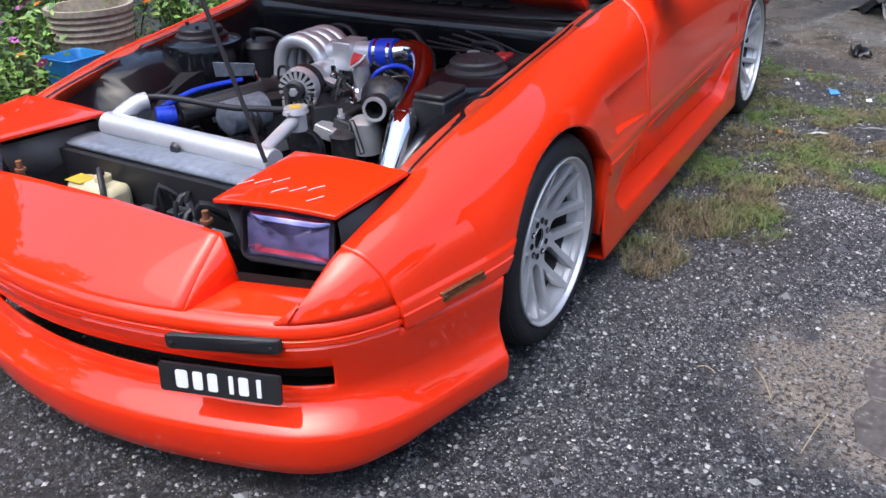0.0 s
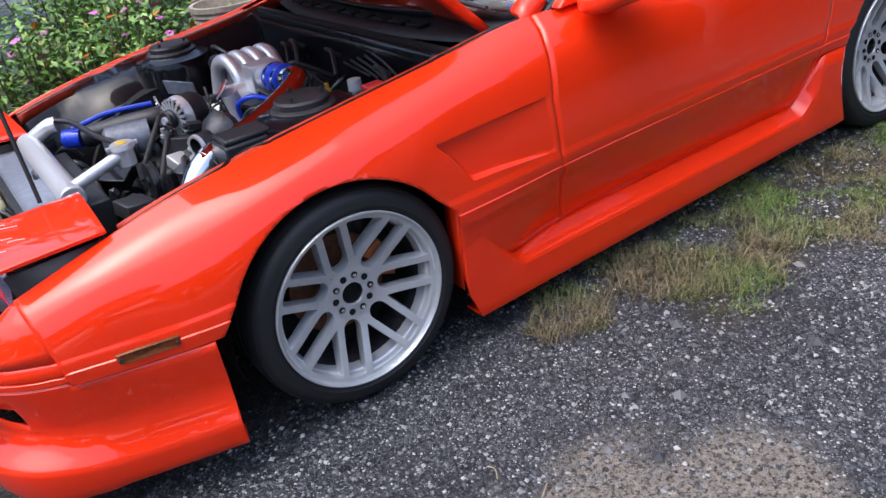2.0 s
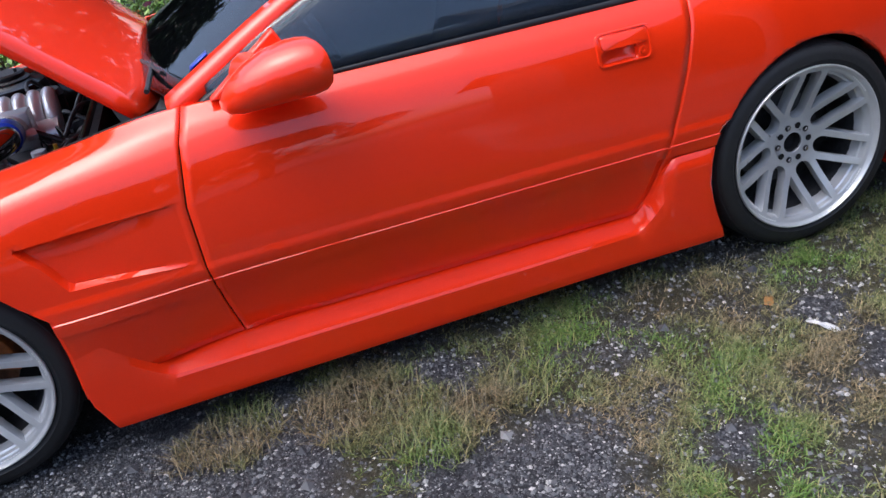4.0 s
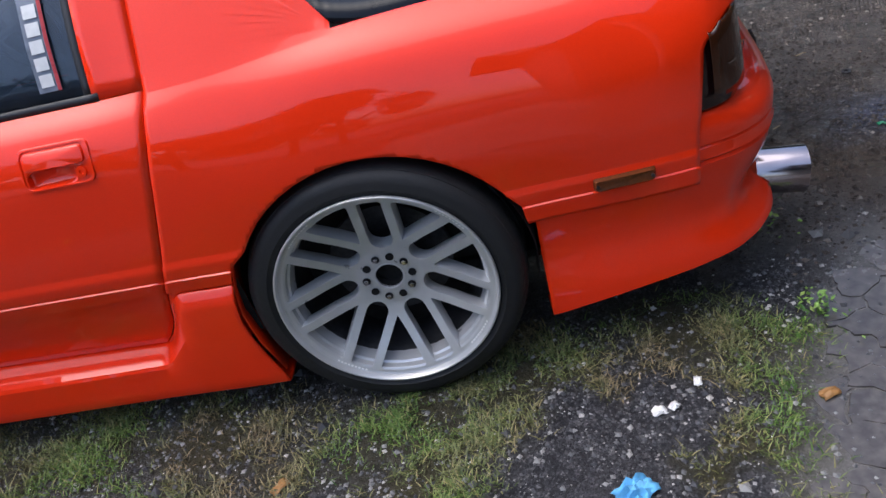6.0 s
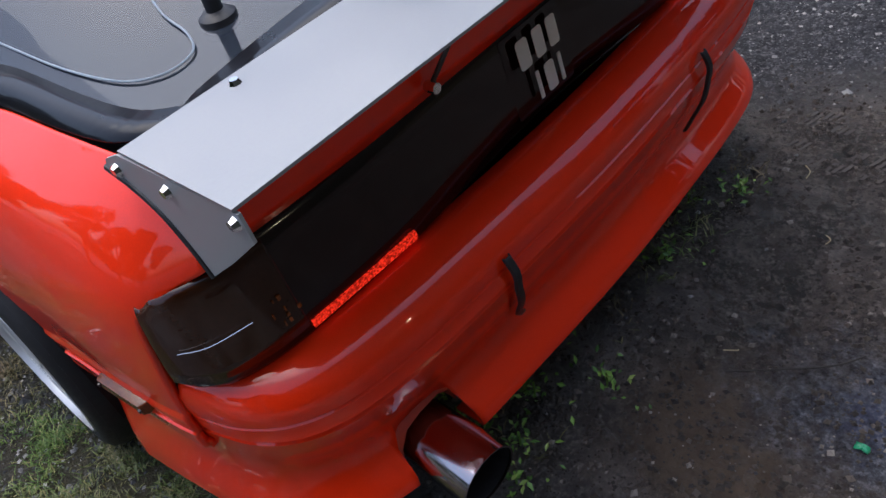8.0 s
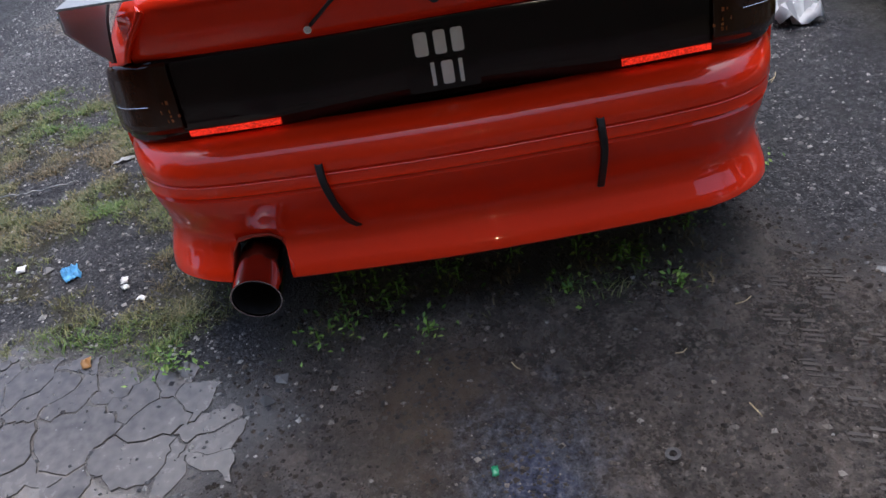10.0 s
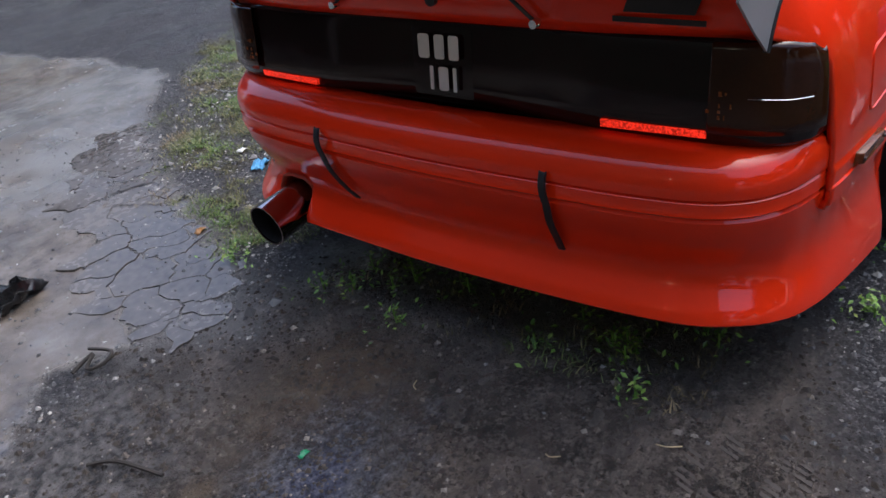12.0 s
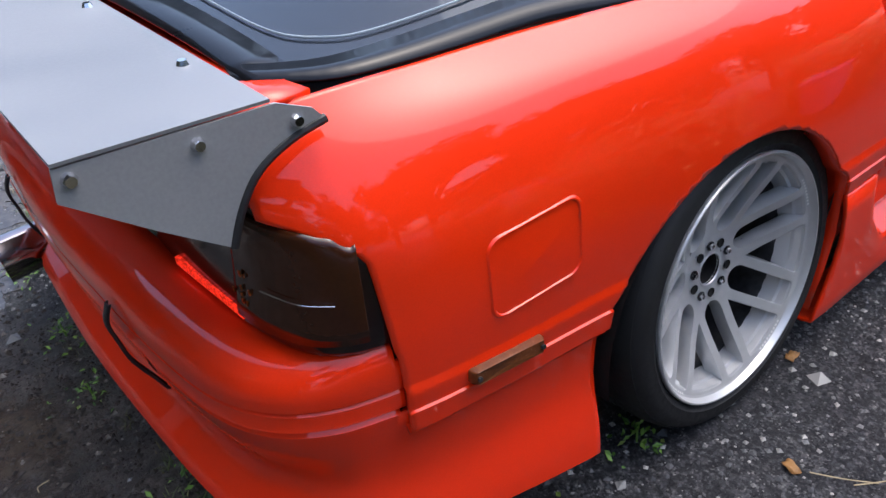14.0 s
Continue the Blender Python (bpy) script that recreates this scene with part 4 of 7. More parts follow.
# ---- side details ----
for sg in (-1, 1):
    f = (lambda g: g) if sg < 0 else mirrored
    # door handle: rim, pull and lock
    ox, oz = 1.858, 0.742
    def on_door(a, b, out):
        z = oz + b
        v = float(np.interp(z, [side(ox, 3 + 0.05 * k)[2] for k in range(60)], [3 + 0.05 * k for k in range(60)]))
        p = side(ox + a, v, out)
        return p
    rim = rounded(0.155, 0.080, 0.016)
    rim = [(a + 0.06 * b, b) for a, b in rim]
    ring_rows = [[on_door(a * s, b * s, o) for a, b in rim] for s, o in ((1.05, -0.001), (1.03, 0.004), (0.96, 0.004), (0.93, -0.001))]
    handle = piece("door_handle", f(grid(ring_rows, True, True)), PAINT, car, "recessed orange door handle")
    lid = rounded(0.135, 0.034, 0.010)
    piece("pull", f(grid([[on_door(a * s, b * s + 0.017, o) for a, b in lid] for s, o in ((1.0, 0.0), (0.98, 0.006), (0.9, 0.008), (0.0, 0.008))], True, True)), PAINT, handle)
    dark = rounded(0.116, 0.040, 0.011)
    piece("grip_hollow", f(grid([[on_door(a * s - 0.016, b * s - 0.020 + 0.03 * a * s, o) for a, b in dark] for s, o in ((1.0, 0.0012), (0.93, 0.001), (0.88, -0.012), (0.7, -0.016), (0.0, -0.016))], True, True)), PAINT, handle)
    piece("lock", f(grid([[on_door(0.052 + 0.011 * s * math.cos(2 * math.pi * k / 14), -0.018 + 0.011 * s * math.sin(2 * math.pi * k / 14), o) for k in range(14)] for s, o in ((1.1, 0.0), (1.0, 0.005), (0.4, 0.005), (0.35, 0.002), (0, 0.002))], True, True)), PAINT, handle)
    # amber side markers
    for x0, x1, z0 in ((-0.585, -0.450, 0.432), (2.925, 3.055, 0.458)):
        rows = []
        for s, o in ((1.0, 0.002), (1.0, 0.010), (0.92, 0.017), (0.0, 0.018)):
            line = []
            for a, b in rounded(x1 - x0, 0.025, 0.004, 2) :
                x, z = (x0 + x1) / 2 + a * s, z0 + b * s + (0.02 * a if x0 < 0 else 0.0)
                p = side(x, 1.0 + (z - 0.40) / 0.076)
                swell = 0.006 * (1 - (2 * a / (x1 - x0)) ** 2)
                line.append((x, -(abs(side(x, 2.1)[1]) + o + swell), z))
            rows.append(line)
        marker = piece("side_marker", f(grid(rows, True, True)), MARKER, car, "brown amber side marker lamp")
        for sx in (x0 + 0.008, x1 - 0.008):
            y = abs(side(sx, 2.1)[1]) + 0.017
            piece("screw", f(tube([(sx, -y, z0), (sx, -y - 0.004, z0)], 0.004, 8)), DARKSTEEL, marker)
    # door mirror
    def mirror_ring(cx, cy, cz, a, b):
        return [(cx, cy + a * math.cos(2 * math.pi * k / 20) * (1 if abs(math.cos(2 * math.pi * k / 20)) < 0.9 else 0.96), cz + b * math.sin(2 * math.pi * k / 20)) for k in range(20)]
    def aft(ring_):
        return [(0.825 + 0.80 * (x - 0.36 * (y + 0.86) * max(0.0, (x - 0.86) / 0.24) - 0.815), y, z) for x, y, z in ring_]
    rows = [aft(mirror_ring(x, y, z, a, b)) for x, y, z, a, b in ((0.815, -0.822, 0.842, 0.012, 0.010), (0.835, -0.832, 0.850, 0.045, 0.030), (0.87, -0.840, 0.862, 0.066, 0.044), (0.91, -0.846, 0.874, 0.080, 0.053), (0.97, -0.853, 0.886, 0.091, 0.062), (1.03, -0.858, 0.893, 0.096, 0.066), (1.07, -0.860, 0.895, 0.096, 0.066), (1.095, -0.860, 0.896, 0.092, 0.063), (1.106, -0.860, 0.896, 0.085, 0.057), (1.104, -0.860, 0.896, 0.080, 0.052), (1.085, -0.860, 0.896, 0.078, 0.050))]
    v, q = grid(rows, True, True)
    mirror = piece("door_mirror", f((v, q + [tuple(range(20))])), PAINT, car, "orange door mirror")
    disc = aft(mirror_ring(1.088, -0.860, 0.896, 0.0785, 0.0505))
    piece("mirror_glass", f((disc, [tuple(reversed(range(20)))])), CHROME, mirror, "mirror glass")
    foot = [(0.80, -0.722, 0.838), (0.98, -0.712, 0.835), (1.02, -0.700, 0.90), (0.99, -0.690, 0.965), (0.90, -0.695, 0.905)]
    piece("mirror_foot", f((foot + [(x, y - 0.04, z) for x, y, z in foot], [(0, 1, 2, 3, 4), (9, 8, 7, 6, 5)] + [(k, 5 + k, 5 + (k + 1) % 5, (k + 1) % 5) for k in range(5)])), PAINT, mirror, bevel=0.006)
    piece("mirror_arm", f(tube([(0.91, -0.72, 0.875), (0.93, -0.80, 0.880)], [0.05, 0.045], 12)), PAINT, mirror)
    # position lamps in the front bumper
    lampbox = []
    for s, o in ((1.0, -0.004), (1.0, 0.007), (0.94, 0.010), (0.0, 0.010)):
        lampbox.append([(-0.921 - o + 0.045 * (a * s) / 0.11 , -0.499 - a * s, 0.417 + b * s) for a, b in rounded(0.225, 0.034, 0.006, 2)])
    plamp = piece("position_lamp", f(grid(lampbox, False, True)), BLACK, car, "smoked black position lamp")
    for a in (-0.098, 0.098):
        piece("screw", f(tube([(-0.930 + 0.045 * a / 0.11, -0.499 - a, 0.417), (-0.936 + 0.045 * a / 0.11, -0.499 - a, 0.417)], 0.004, 8)), DARKSTEEL, plamp)
    # pop-up headlamps
    A, B, C, D = (-0.792, -0.392, 0.664), (-0.730, -0.664, 0.656), (-0.492, -0.682, 0.668), (-0.476, -0.346, 0.655)
    lid_pts, n = [], 10
    for j in range(n + 1):
        lid_pts.append([tuple(Vector(A).lerp(Vector(B), k / n).lerp(Vector(D).lerp(Vector(C), k / n), j / n) + Vector((0, 0, 0.006 * (1 - (2 * k / n - 1) ** 2)))) for k in range(n + 1)])
    head = piece("pop_up_headlamp", f(grid(lid_pts, False)), PAINT, car, "raised orange pop-up headlamp with worn lid", solid=0.010, bevel=0.002)
    drop = 0.15
    low = [(-0.735, -0.412), (-0.690, -0.645), (-0.50, -0.655), (-0.50, -0.372)]
    top4 = [(-0.770, -0.408, 0.640), (-0.712, -0.652, 0.634), (-0.505, -0.664, 0.644), (-0.492, -0.365, 0.634)]
    bv = top4 + [(x, y, 0.645 - drop) for x, y in low]
    piece("bucket", f((bv, [(1, 2, 6, 5), (2, 3, 7, 6), (3, 0, 4, 7), (4, 5, 6, 7)])), BLACK, head, "black headlamp housing", solid=0.004)
    fl, fr2 = Vector((-0.752, -0.420, 0.580)), Vector((-0.704, -0.636, 0.575))
    ax = (fr2 - fl).normalized()
    up = Vector((0.22, 0.05, 0.97)).normalized()
    nrm = ax.cross(up).normalized()
    mid = (fl + fr2) / 2
    def face(w, h, r, o):
        return [tuple(mid + ax * a + up * b - nrm * o) for a, b in rounded(w, h, r)]
    sgn = 1 if nrm.x > 0 else -1
    piece("bezel", f(grid([face(0.222, 0.122, 0.02, 0.0), face(0.220, 0.120, 0.02, sgn * 0.008), face(0.208, 0.108, 0.016, sgn * 0.008), face(0.202, 0.102, 0.016, -sgn * 0.012)], False, True)), BLACK, head, "black lamp frame")
    piece("lamp_glass", f(grid([face(0.204, 0.104, 0.016, -sgn * 0.006), face(0.19, 0.090, 0.014, sgn * 0.002), face(0.1, 0.04, 0.01, sgn * 0.006), face(0.0002, 0.0002, 0.00005, sgn * 0.007)], False, True)), LAMPGLASS, head, "bluish headlamp glass")
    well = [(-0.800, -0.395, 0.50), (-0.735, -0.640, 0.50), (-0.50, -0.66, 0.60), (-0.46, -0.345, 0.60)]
    # black walls paint the shade below the raised headlamp
    piece("headlamp_well", f((well + [(x, y, 0.36) for x, y, z in well], [(4, 5, 6, 7), (0, 4, 7, 3), (1, 2, 6, 5), (2, 3, 7, 6), (0, 1, 5, 4)])), GAPBLACK, car, "headlamp well, its shade put in as black")

# fuel flap on the far flank
flap = []
for s, o in ((1.04, -0.001), (1.0, 0.003), (0.97, 0.003), (0.95, 0.0005), (0.0, 0.0012)):
    line = []
    for a, b in rounded(0.165, 0.125, 0.022):
        x, z = 2.925 + a * s, 0.602 + b * s - 0.10 * a * s
        v = float(np.interp(z, [side(x, 2 + 0.05 * k)[2] for k in range(60)], [2 + 0.05 * k for k in range(60)]))
        p = side(x, v, o)
        line.append((p[0], -p[1], p[2]))
    flap.append(line)
piece("fuel_flap", grid(flap, False, True), PAINT, car, "closed orange fuel flap")

# plates: writing kept as plain bars
def bars(parent, place, groups, mat):
    for a, b, w, h in groups:
        piece("bar", moved(prism(rounded(w, h, min(w, h) * 0.2, 2), "x", 0, 0.0015), place @ pose(0, a, b)), mat, parent)

fp = pose(-0.945, -0.492, 0.330, 0, 8, 17)
plate = piece("front_plate", moved(prism(rounded(0.275, 0.066, 0.006), "x", -0.004, 0.004), fp), BLACK, car, "black number plate with pale bars")
bars(plate, fp @ pose(-0.0055, 0, 0), [(0.085, 0.0, 0.028, 0.042), (0.048, 0, 0.022, 0.042), (0.014, 0, 0.022, 0.042), (-0.028, 0, 0.010, 0.042), (-0.056, 0, 0.022, 0.042), (-0.09, 0, 0.010, 0.042)], PLATEWHITE)
rp = pose(3.2695, 0.0, 0.645, 0, -7, 0)
bars(piece("rear_plate", moved(prism(rounded(0.16, 0.15, 0.006), "x", -0.0125, -0.010), rp), LENS, car, "rear number plate field with pale bars"), rp,
     [(-0.040, 0.035, 0.030, 0.052), (0.002, 0.035, 0.026, 0.052), (0.040, 0.035, 0.026, 0.052), (-0.022, -0.033, 0.009, 0.052), (0.010, -0.033, 0.026, 0.052), (0.040, -0.033, 0.009, 0.052)], PLATEWHITE)



# pale scratches on the left headlamp lid
for k in range(7):
    a = 0.18 + 0.10 * k
    p = Vector((-0.70 + 0.022 * (k % 3), -0.40 - 0.032 * k, 0.6685))
    line = [(p.x - 0.018, p.y + 0.010, p.z - 0.0005), (p.x, p.y + 0.003 * (k % 2), p.z), (p.x + 0.016, p.y - 0.008, p.z + 0.0005)]
    piece("scratch", tube(smooth_path(line, 3), 0.0009, 5), WHITE, bpy.data.objects["pop_up_headlamp"], "pale scratch")

# ---- bonnet, cowl and engine bay ----
def bonnet():
    """The raised bonnet, hinged at the windscreen, as a thick curved panel."""
    rows = []
    for j in range(21):
        t = j / 20
        line = []
        for k in range(21):
            u = -1 + 2 * k / 20
            width = 0.655 - 0.02 * t if t < 0.85 else 0.638 - 0.25 * max(0, (t - 0.85) / 0.15) ** 1.5
            back = 0.10 * (1 - u * u) * (1 - t) ** 2
            along = 1.40 * t + back * -1
            line.append((-along, u * width, 0.045 * (1 - u * u) + 0.02 * math.sin(math.pi * t)))
        rows.append(line)
    return grid(rows)


lid_pose = Matrix.Translation((0.635, 0, 0.822)) @ Matrix.Rotation(radians(42), 4, "Y")
hood = piece("bonnet", moved(bonnet(), lid_pose), PAINT, car, "raised orange bonnet", solid=0.025)
for sy in (-0.45, 0.0, 0.45):
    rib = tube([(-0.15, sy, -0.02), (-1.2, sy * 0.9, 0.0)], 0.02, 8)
    piece("bonnet_rib", moved(rib, lid_pose), SHADEPAINT, hood, "stiffening rib")
piece("prop_rod", tube([(-0.567, -0.334, 0.655), (-0.562, -0.22, 0.98), (-0.549, 0.11, 1.86)], 0.0055, 8), BLACK, car, "thin black bonnet prop rod")

cowl = [[(x, u * 0.69, z) for u in [-1 + 2 * k / 20 for k in range(21)]] for x, z in ((0.50, 0.785), (0.56, 0.800), (0.63, 0.812))]
cowl = [[(x + 0.11 * (y / 0.69) ** 2, y, z) for x, y, z in row] for row in cowl]
cowl.append([(0.735 - 0.16 * (1 - (y / 0.69) ** 2), y, 0.838) for x, y, z in cowl[2]])
piece("cowl", grid(cowl, True), BLACK, car, "black cowl below the windscreen", solid=0.006)
for k in range(9):
    y = -0.40 + 0.1 * k
    # slot shade as flat black blocks
    piece("cowl_slot", box(0.562 + 0.05 * y * y, 0.60 + 0.05 * y * y, y, y + 0.07, 0.806, 0.813), GAPBLACK, car)
for y0, y1 in ((-0.05, -0.50), (0.42, -0.02)):
    piece("wiper", join(tube(smooth_path([(0.60, y0, 0.83), (0.64, (y0 + y1) / 2, 0.868), (0.70, y1, 0.872)], 5), 0.006, 6), tube([(0.66, y1 - 0.12, 0.862), (0.68, y1 + 0.22, 0.875)], 0.007, 6)), BLACK, car, "black windscreen wiper")

# firewall, inner wings, strut towers, floor
fw = [[(0.47 + (0.03 if 0.3 < t < 0.7 else 0.0), -0.66 + 1.32 * k / 16, 0.25 + 0.535 * t) for k in range(17)] for t in (0, 0.3, 0.32, 0.68, 0.7, 0.9, 1.0)]
piece("firewall", grid(fw, True), BAY, car, "glossy black firewall", solid=0.01)
# black floor sheet stands for darkness low in the bay
piece("bay_floor", box(-0.80, 0.50, -0.60, 0.60, 0.20, 0.22), GAPBLACK, car, "black sheet for the shade at the bottom of the engine bay")


def inner_wing():
    """Inner wing with the bulge over the wheel, on the left side."""
    rows = []
    for j in range(15):
        t = j / 14
        line = []
        for k in range(40):
            x = -0.46 + 0.95 * k / 39
            zt = catmull(SX, SZ[6], x) - 0.012
            z = 0.25 + (zt - 0.25) * t
            y = 0.565 + 0.095 * t ** 4
            d = math.hypot((x + 0.10) / 0.26, (z - 0.42) / 0.30)
            y -= 0.16 * max(0, 1 - d ** 2.2) ** 0.6 if d < 1 else 0
            line.append((x, -y, z))
        rows.append(line)
    return grid(rows, False)


both("inner_wing", inner_wing(), BAY, "glossy black inner wing with wheel bulge", solid=0.006)
ridge = smooth_path([(-0.33, -0.565, 0.30), (-0.31, -0.545, 0.46), (-0.25, -0.505, 0.57), (-0.14, -0.470, 0.615), (-0.02, -0.480, 0.60), (0.04, -0.50, 0.50)], 6)
both("pressed_ridge", tube(ridge, 0.011, 10), BAY, "pressed ridge round the wheel bulge")


def wing_rail():
    rows = []
    for dy, dz in ((0.0, -0.004), (0.012, -0.010), (0.035, -0.014), (0.05, -0.010), (0.052, -0.05)):
        rows.append([(x, -(catmull(SX, SY[6], x) - dy), catmull(SX, SZ[6], x) + dz) for x in [-0.46 + 0.03 * k for k in range(37)]])
    return grid(rows)


both("fender_flange", wing_rail(), SHADEPAINT, "orange inner flange of the fender, darkened for shade", solid=0.004)
for sg in (-1, 1):
    c = Matrix.Translation((0.09, sg * 0.535, 0.0)) @ Matrix.Rotation(math.pi / 2, 4, "X")
    tower = lathe([(0.150, 0.30), (0.145, 0.55), (0.140, 0.700), (0.130, 0.722), (0.095, 0.730), (0.088, 0.735)], 40)
    tw = piece("strut_tower", moved(tower, c), BAY, car, "glossy black strut tower")
    piece("strut_cap", moved(lathe([(0.088, 0.735), (0.088, 0.742), (0.080, 0.748), (0.074, 0.749), (0.074, 0.762), (0.068, 0.768), (0.0, 0.769)], 36), c), BLACK, tw, "round black strut cap")
    for k in range(3):
        a = 2.1 * k + 0.4
        piece("stud", moved(tube([(0.055 * math.cos(a), 0.769, 0.055 * math.sin(a)), (0.055 * math.cos(a), 0.780, 0.055 * math.sin(a))], 0.006, 6), c), DARKSTEEL, tw)

# slam panel, radiator and its pipes
slam = [[(-0.60 + 0.02 * j, -0.33 + 0.70 * k / 14, 0.592 + (0.006 if j in (1, 2, 3, 4) else 0)) for k in range(15)] for j in range(6)]
panel = piece("radiator_panel", grid(slam, False), GREYPANEL, car, "grey panel ahead of the radiator", solid=0.012)
for k in range(6):
    # black disc painted as a shaded hole
    piece("panel_hole", tube([(-0.555, -0.26 + 0.11 * k, 0.597), (-0.555, -0.26 + 0.11 * k, 0.600)], 0.008, 10), GAPBLACK, panel)
nose_in = [[(x, -0.38 + 0.76 * k / 12, z) for k in range(13)] for x, z in ((-0.79, 0.560), (-0.775, 0.556), (-0.745, 0.553), (-0.735, 0.50))]
bar = piece("nose_support", grid(nose_in, False), GREYPANEL, car, "grey drilled support behind the nose", solid=0.006)
for k in range(7):
    # black disc for the hole's shade
    piece("support_hole", tube([(-0.760, -0.33 + 0.11 * k, 0.556), (-0.760, -0.33 + 0.11 * k, 0.560)], 0.009, 10), GAPBLACK, bar)
for y in (-0.33, 0.335):
    piece("bonnet_pin", join(tube([(-0.765, y, 0.55), (-0.765, y, 0.612)], 0.008, 10), tube([(-0.765, y, 0.585), (-0.765, y, 0.592)], 0.014, 10)), RUST, car, "bonnet pin")
bay_front = box(-0.62, -0.60, -0.36, 0.38, 0.22, 0.59)
piece("front_partition", bay_front, BLACK, car, "black partition ahead of the radiator")

radiator = piece("radiator", join(box(-0.515, -0.465, -0.275, 0.315, 0.26, 0.60), tube([(-0.487, -0.285, 0.618), (-0.487, 0.33, 0.628)], 0.034, 20)), ALLOY, car, "bare alloy radiator with round top tank", bevel=0.004)
piece("outlet", tube(smooth_path([(-0.487, 0.31, 0.622), (-0.470, 0.305, 0.640), (-0.42, 0.275, 0.672), (-0.395, 0.262, 0.676)], 5), 0.026, 16), ALLOY, radiator)
piece("filler_pipe", tube([(-0.485, -0.235, 0.628), (-0.325, -0.222, 0.672)], 0.017, 14), ALLOY, radiator)
piece("filler_neck", tube([(-0.318, -0.220, 0.640), (-0.318, -0.220, 0.688)], 0.026, 18), ALLOY, radiator)
piece("radiator_cap", join(tube([(-0.318, -0.220, 0.688), (-0.318, -0.220, 0.702)], [0.034, 0.030], 20), box(-0.360, -0.276, -0.228, -0.212, 0.690, 0.698)), ALLOY, radiator, "round pressure cap with worn yellow label")
piece("cap_label", tube([(-0.318, -0.220, 0.702), (-0.318, -0.220, 0.7035)], 0.016, 16), YELLOW, radiator, "worn yellow label")
piece("bracket", prism([(-0.04, 0.0), (0.04, 0.0), (0.022, 0.05), (-0.022, 0.05)], "x", -0.452, -0.446), ALLOY, radiator)
piece("drain_boss", tube([(-0.527, 0.02, 0.617), (-0.535, 0.02, 0.617)], [0.018, 0.012], 12), DARKSTEEL, radiator)
piece("fan_shroud", join(box(-0.462, -0.40, -0.27, 0.27, 0.26, 0.585), tube([(-0.40, 0.0, 0.42), (-0.385, 0.0, 0.42)], 0.17, 32)), BLACK, radiator, "black fan shroud", bevel=0.006)
piece("hose", tube(smooth_path([(-0.40, 0.262, 0.690), (-0.36, 0.20, 0.684), (-0.335, 0.0, 0.676), (-0.322, -0.12, 0.684), (-0.318, -0.19, 0.690)], 8), 0.0085, 10), BLACK, radiator, "thin black overflow hose")

# engine
engine = piece("engine", join(box(-0.22, 0.36, -0.16, 0.16, 0.26, 0.56), box(-0.10, 0.34, -0.21, 0.02, 0.45, 0.62)), DARKSTEEL, car, "dark engine block with bolted accessories", bevel=0.012)
for k in range(4):
    x0 = 0.135 + 0.046 * k
    run = smooth_path([(x0 - 0.01, 0.228, 0.62), (x0, 0.226, 0.68), (x0 + 0.006, 0.205, 0.725), (x0 + 0.014, 0.160, 0.742), (x0 + 0.020, 0.11, 0.730), (x0 + 0.020, 0.075, 0.69), (x0 + 0.018, 0.06, 0.63)], 5)
    piece("intake_runner", tube(run, 0.0235, 16), ALLOY, engine, "cast silver intake runner")
piece("plenum", tube([(0.09, 0.05, 0.635), (0.31, 0.05, 0.635)], 0.055, 20), ALLOY, engine, "cast intake plenum")
piece("intake_flange", box(0.08, 0.32, 0.215, 0.265, 0.58, 0.605), ALLOY, engine, bevel=0.004)
piece("throttle_body", join(tube([(0.20, 0.06, 0.70), (0.197, -0.12, 0.715)], 0.040, 18), box(0.15, 0.25, -0.05, 0.02, 0.66, 0.75)), ALLOY, engine, "silver throttle body", bevel=0.004)
piece("silicone_coupler", tube([(0.197, -0.115, 0.715), (0.203, -0.195, 0.722)], [0.046, 0.046], 24), BLUE, engine, "blue silicone coupler")
for yy in (-0.128, -0.180):
    piece("hose_clamp", tube([(0.198, yy, 0.717), (0.199, yy - 0.010, 0.718)], 0.0475, 24), CHROME, engine)
pipe = smooth_path([(0.203, -0.190, 0.722), (0.212, -0.235, 0.728), (0.195, -0.285, 0.727), (0.135, -0.335, 0.713), (0.04, -0.385, 0.692), (-0.07, -0.425, 0.672), (-0.15, -0.452, 0.660), (-0.195, -0.466, 0.640), (-0.235, -0.474, 0.595), (-0.285, -0.480, 0.53), (-0.33, -0.485, 0.46)], 6)
piece("charge_pipe", tube(pipe, 0.0375, 24), CHROME, engine, "polished steel charge pipe")
piece("pipe_clamp", tube([(-0.16, -0.455, 0.657), (-0.172, -0.459, 0.652)], 0.0405, 24), CHROME, engine)
emblem = prism([(-0.035, 0.02), (0.035, 0.02), (0.03, -0.008), (0.0, -0.04), (-0.03, -0.008)], "x", -0.006, 0.0)
em = piece("emblem_cap", moved(emblem, pose(0.01, -0.185, 0.748, 0, 42, -25)), ALLOY, engine, "silver shield-shaped cap", bevel=0.002)
piece("emblem_face", moved(prism([(-0.026, 0.014), (0.026, 0.014), (0.022, -0.007), (0.0, -0.03), (-0.022, -0.007)], "x", -0.008, -0.006), pose(0.01, -0.185, 0.748, 0, 42, -25)), RED, em, "red face")
piece("emblem_neck", tube([(0.02, -0.185, 0.735), (0.05, -0.17, 0.63)], 0.026, 14), ALLOY, engine)
piece("blue_hose", tube(smooth_path([(0.03, -0.22, 0.655), (0.02, -0.235, 0.705), (0.05, -0.275, 0.728), (0.09, -0.305, 0.712), (0.11, -0.315, 0.66)], 6), 0.0075, 10), BLUE, engine, "thin blue hose")

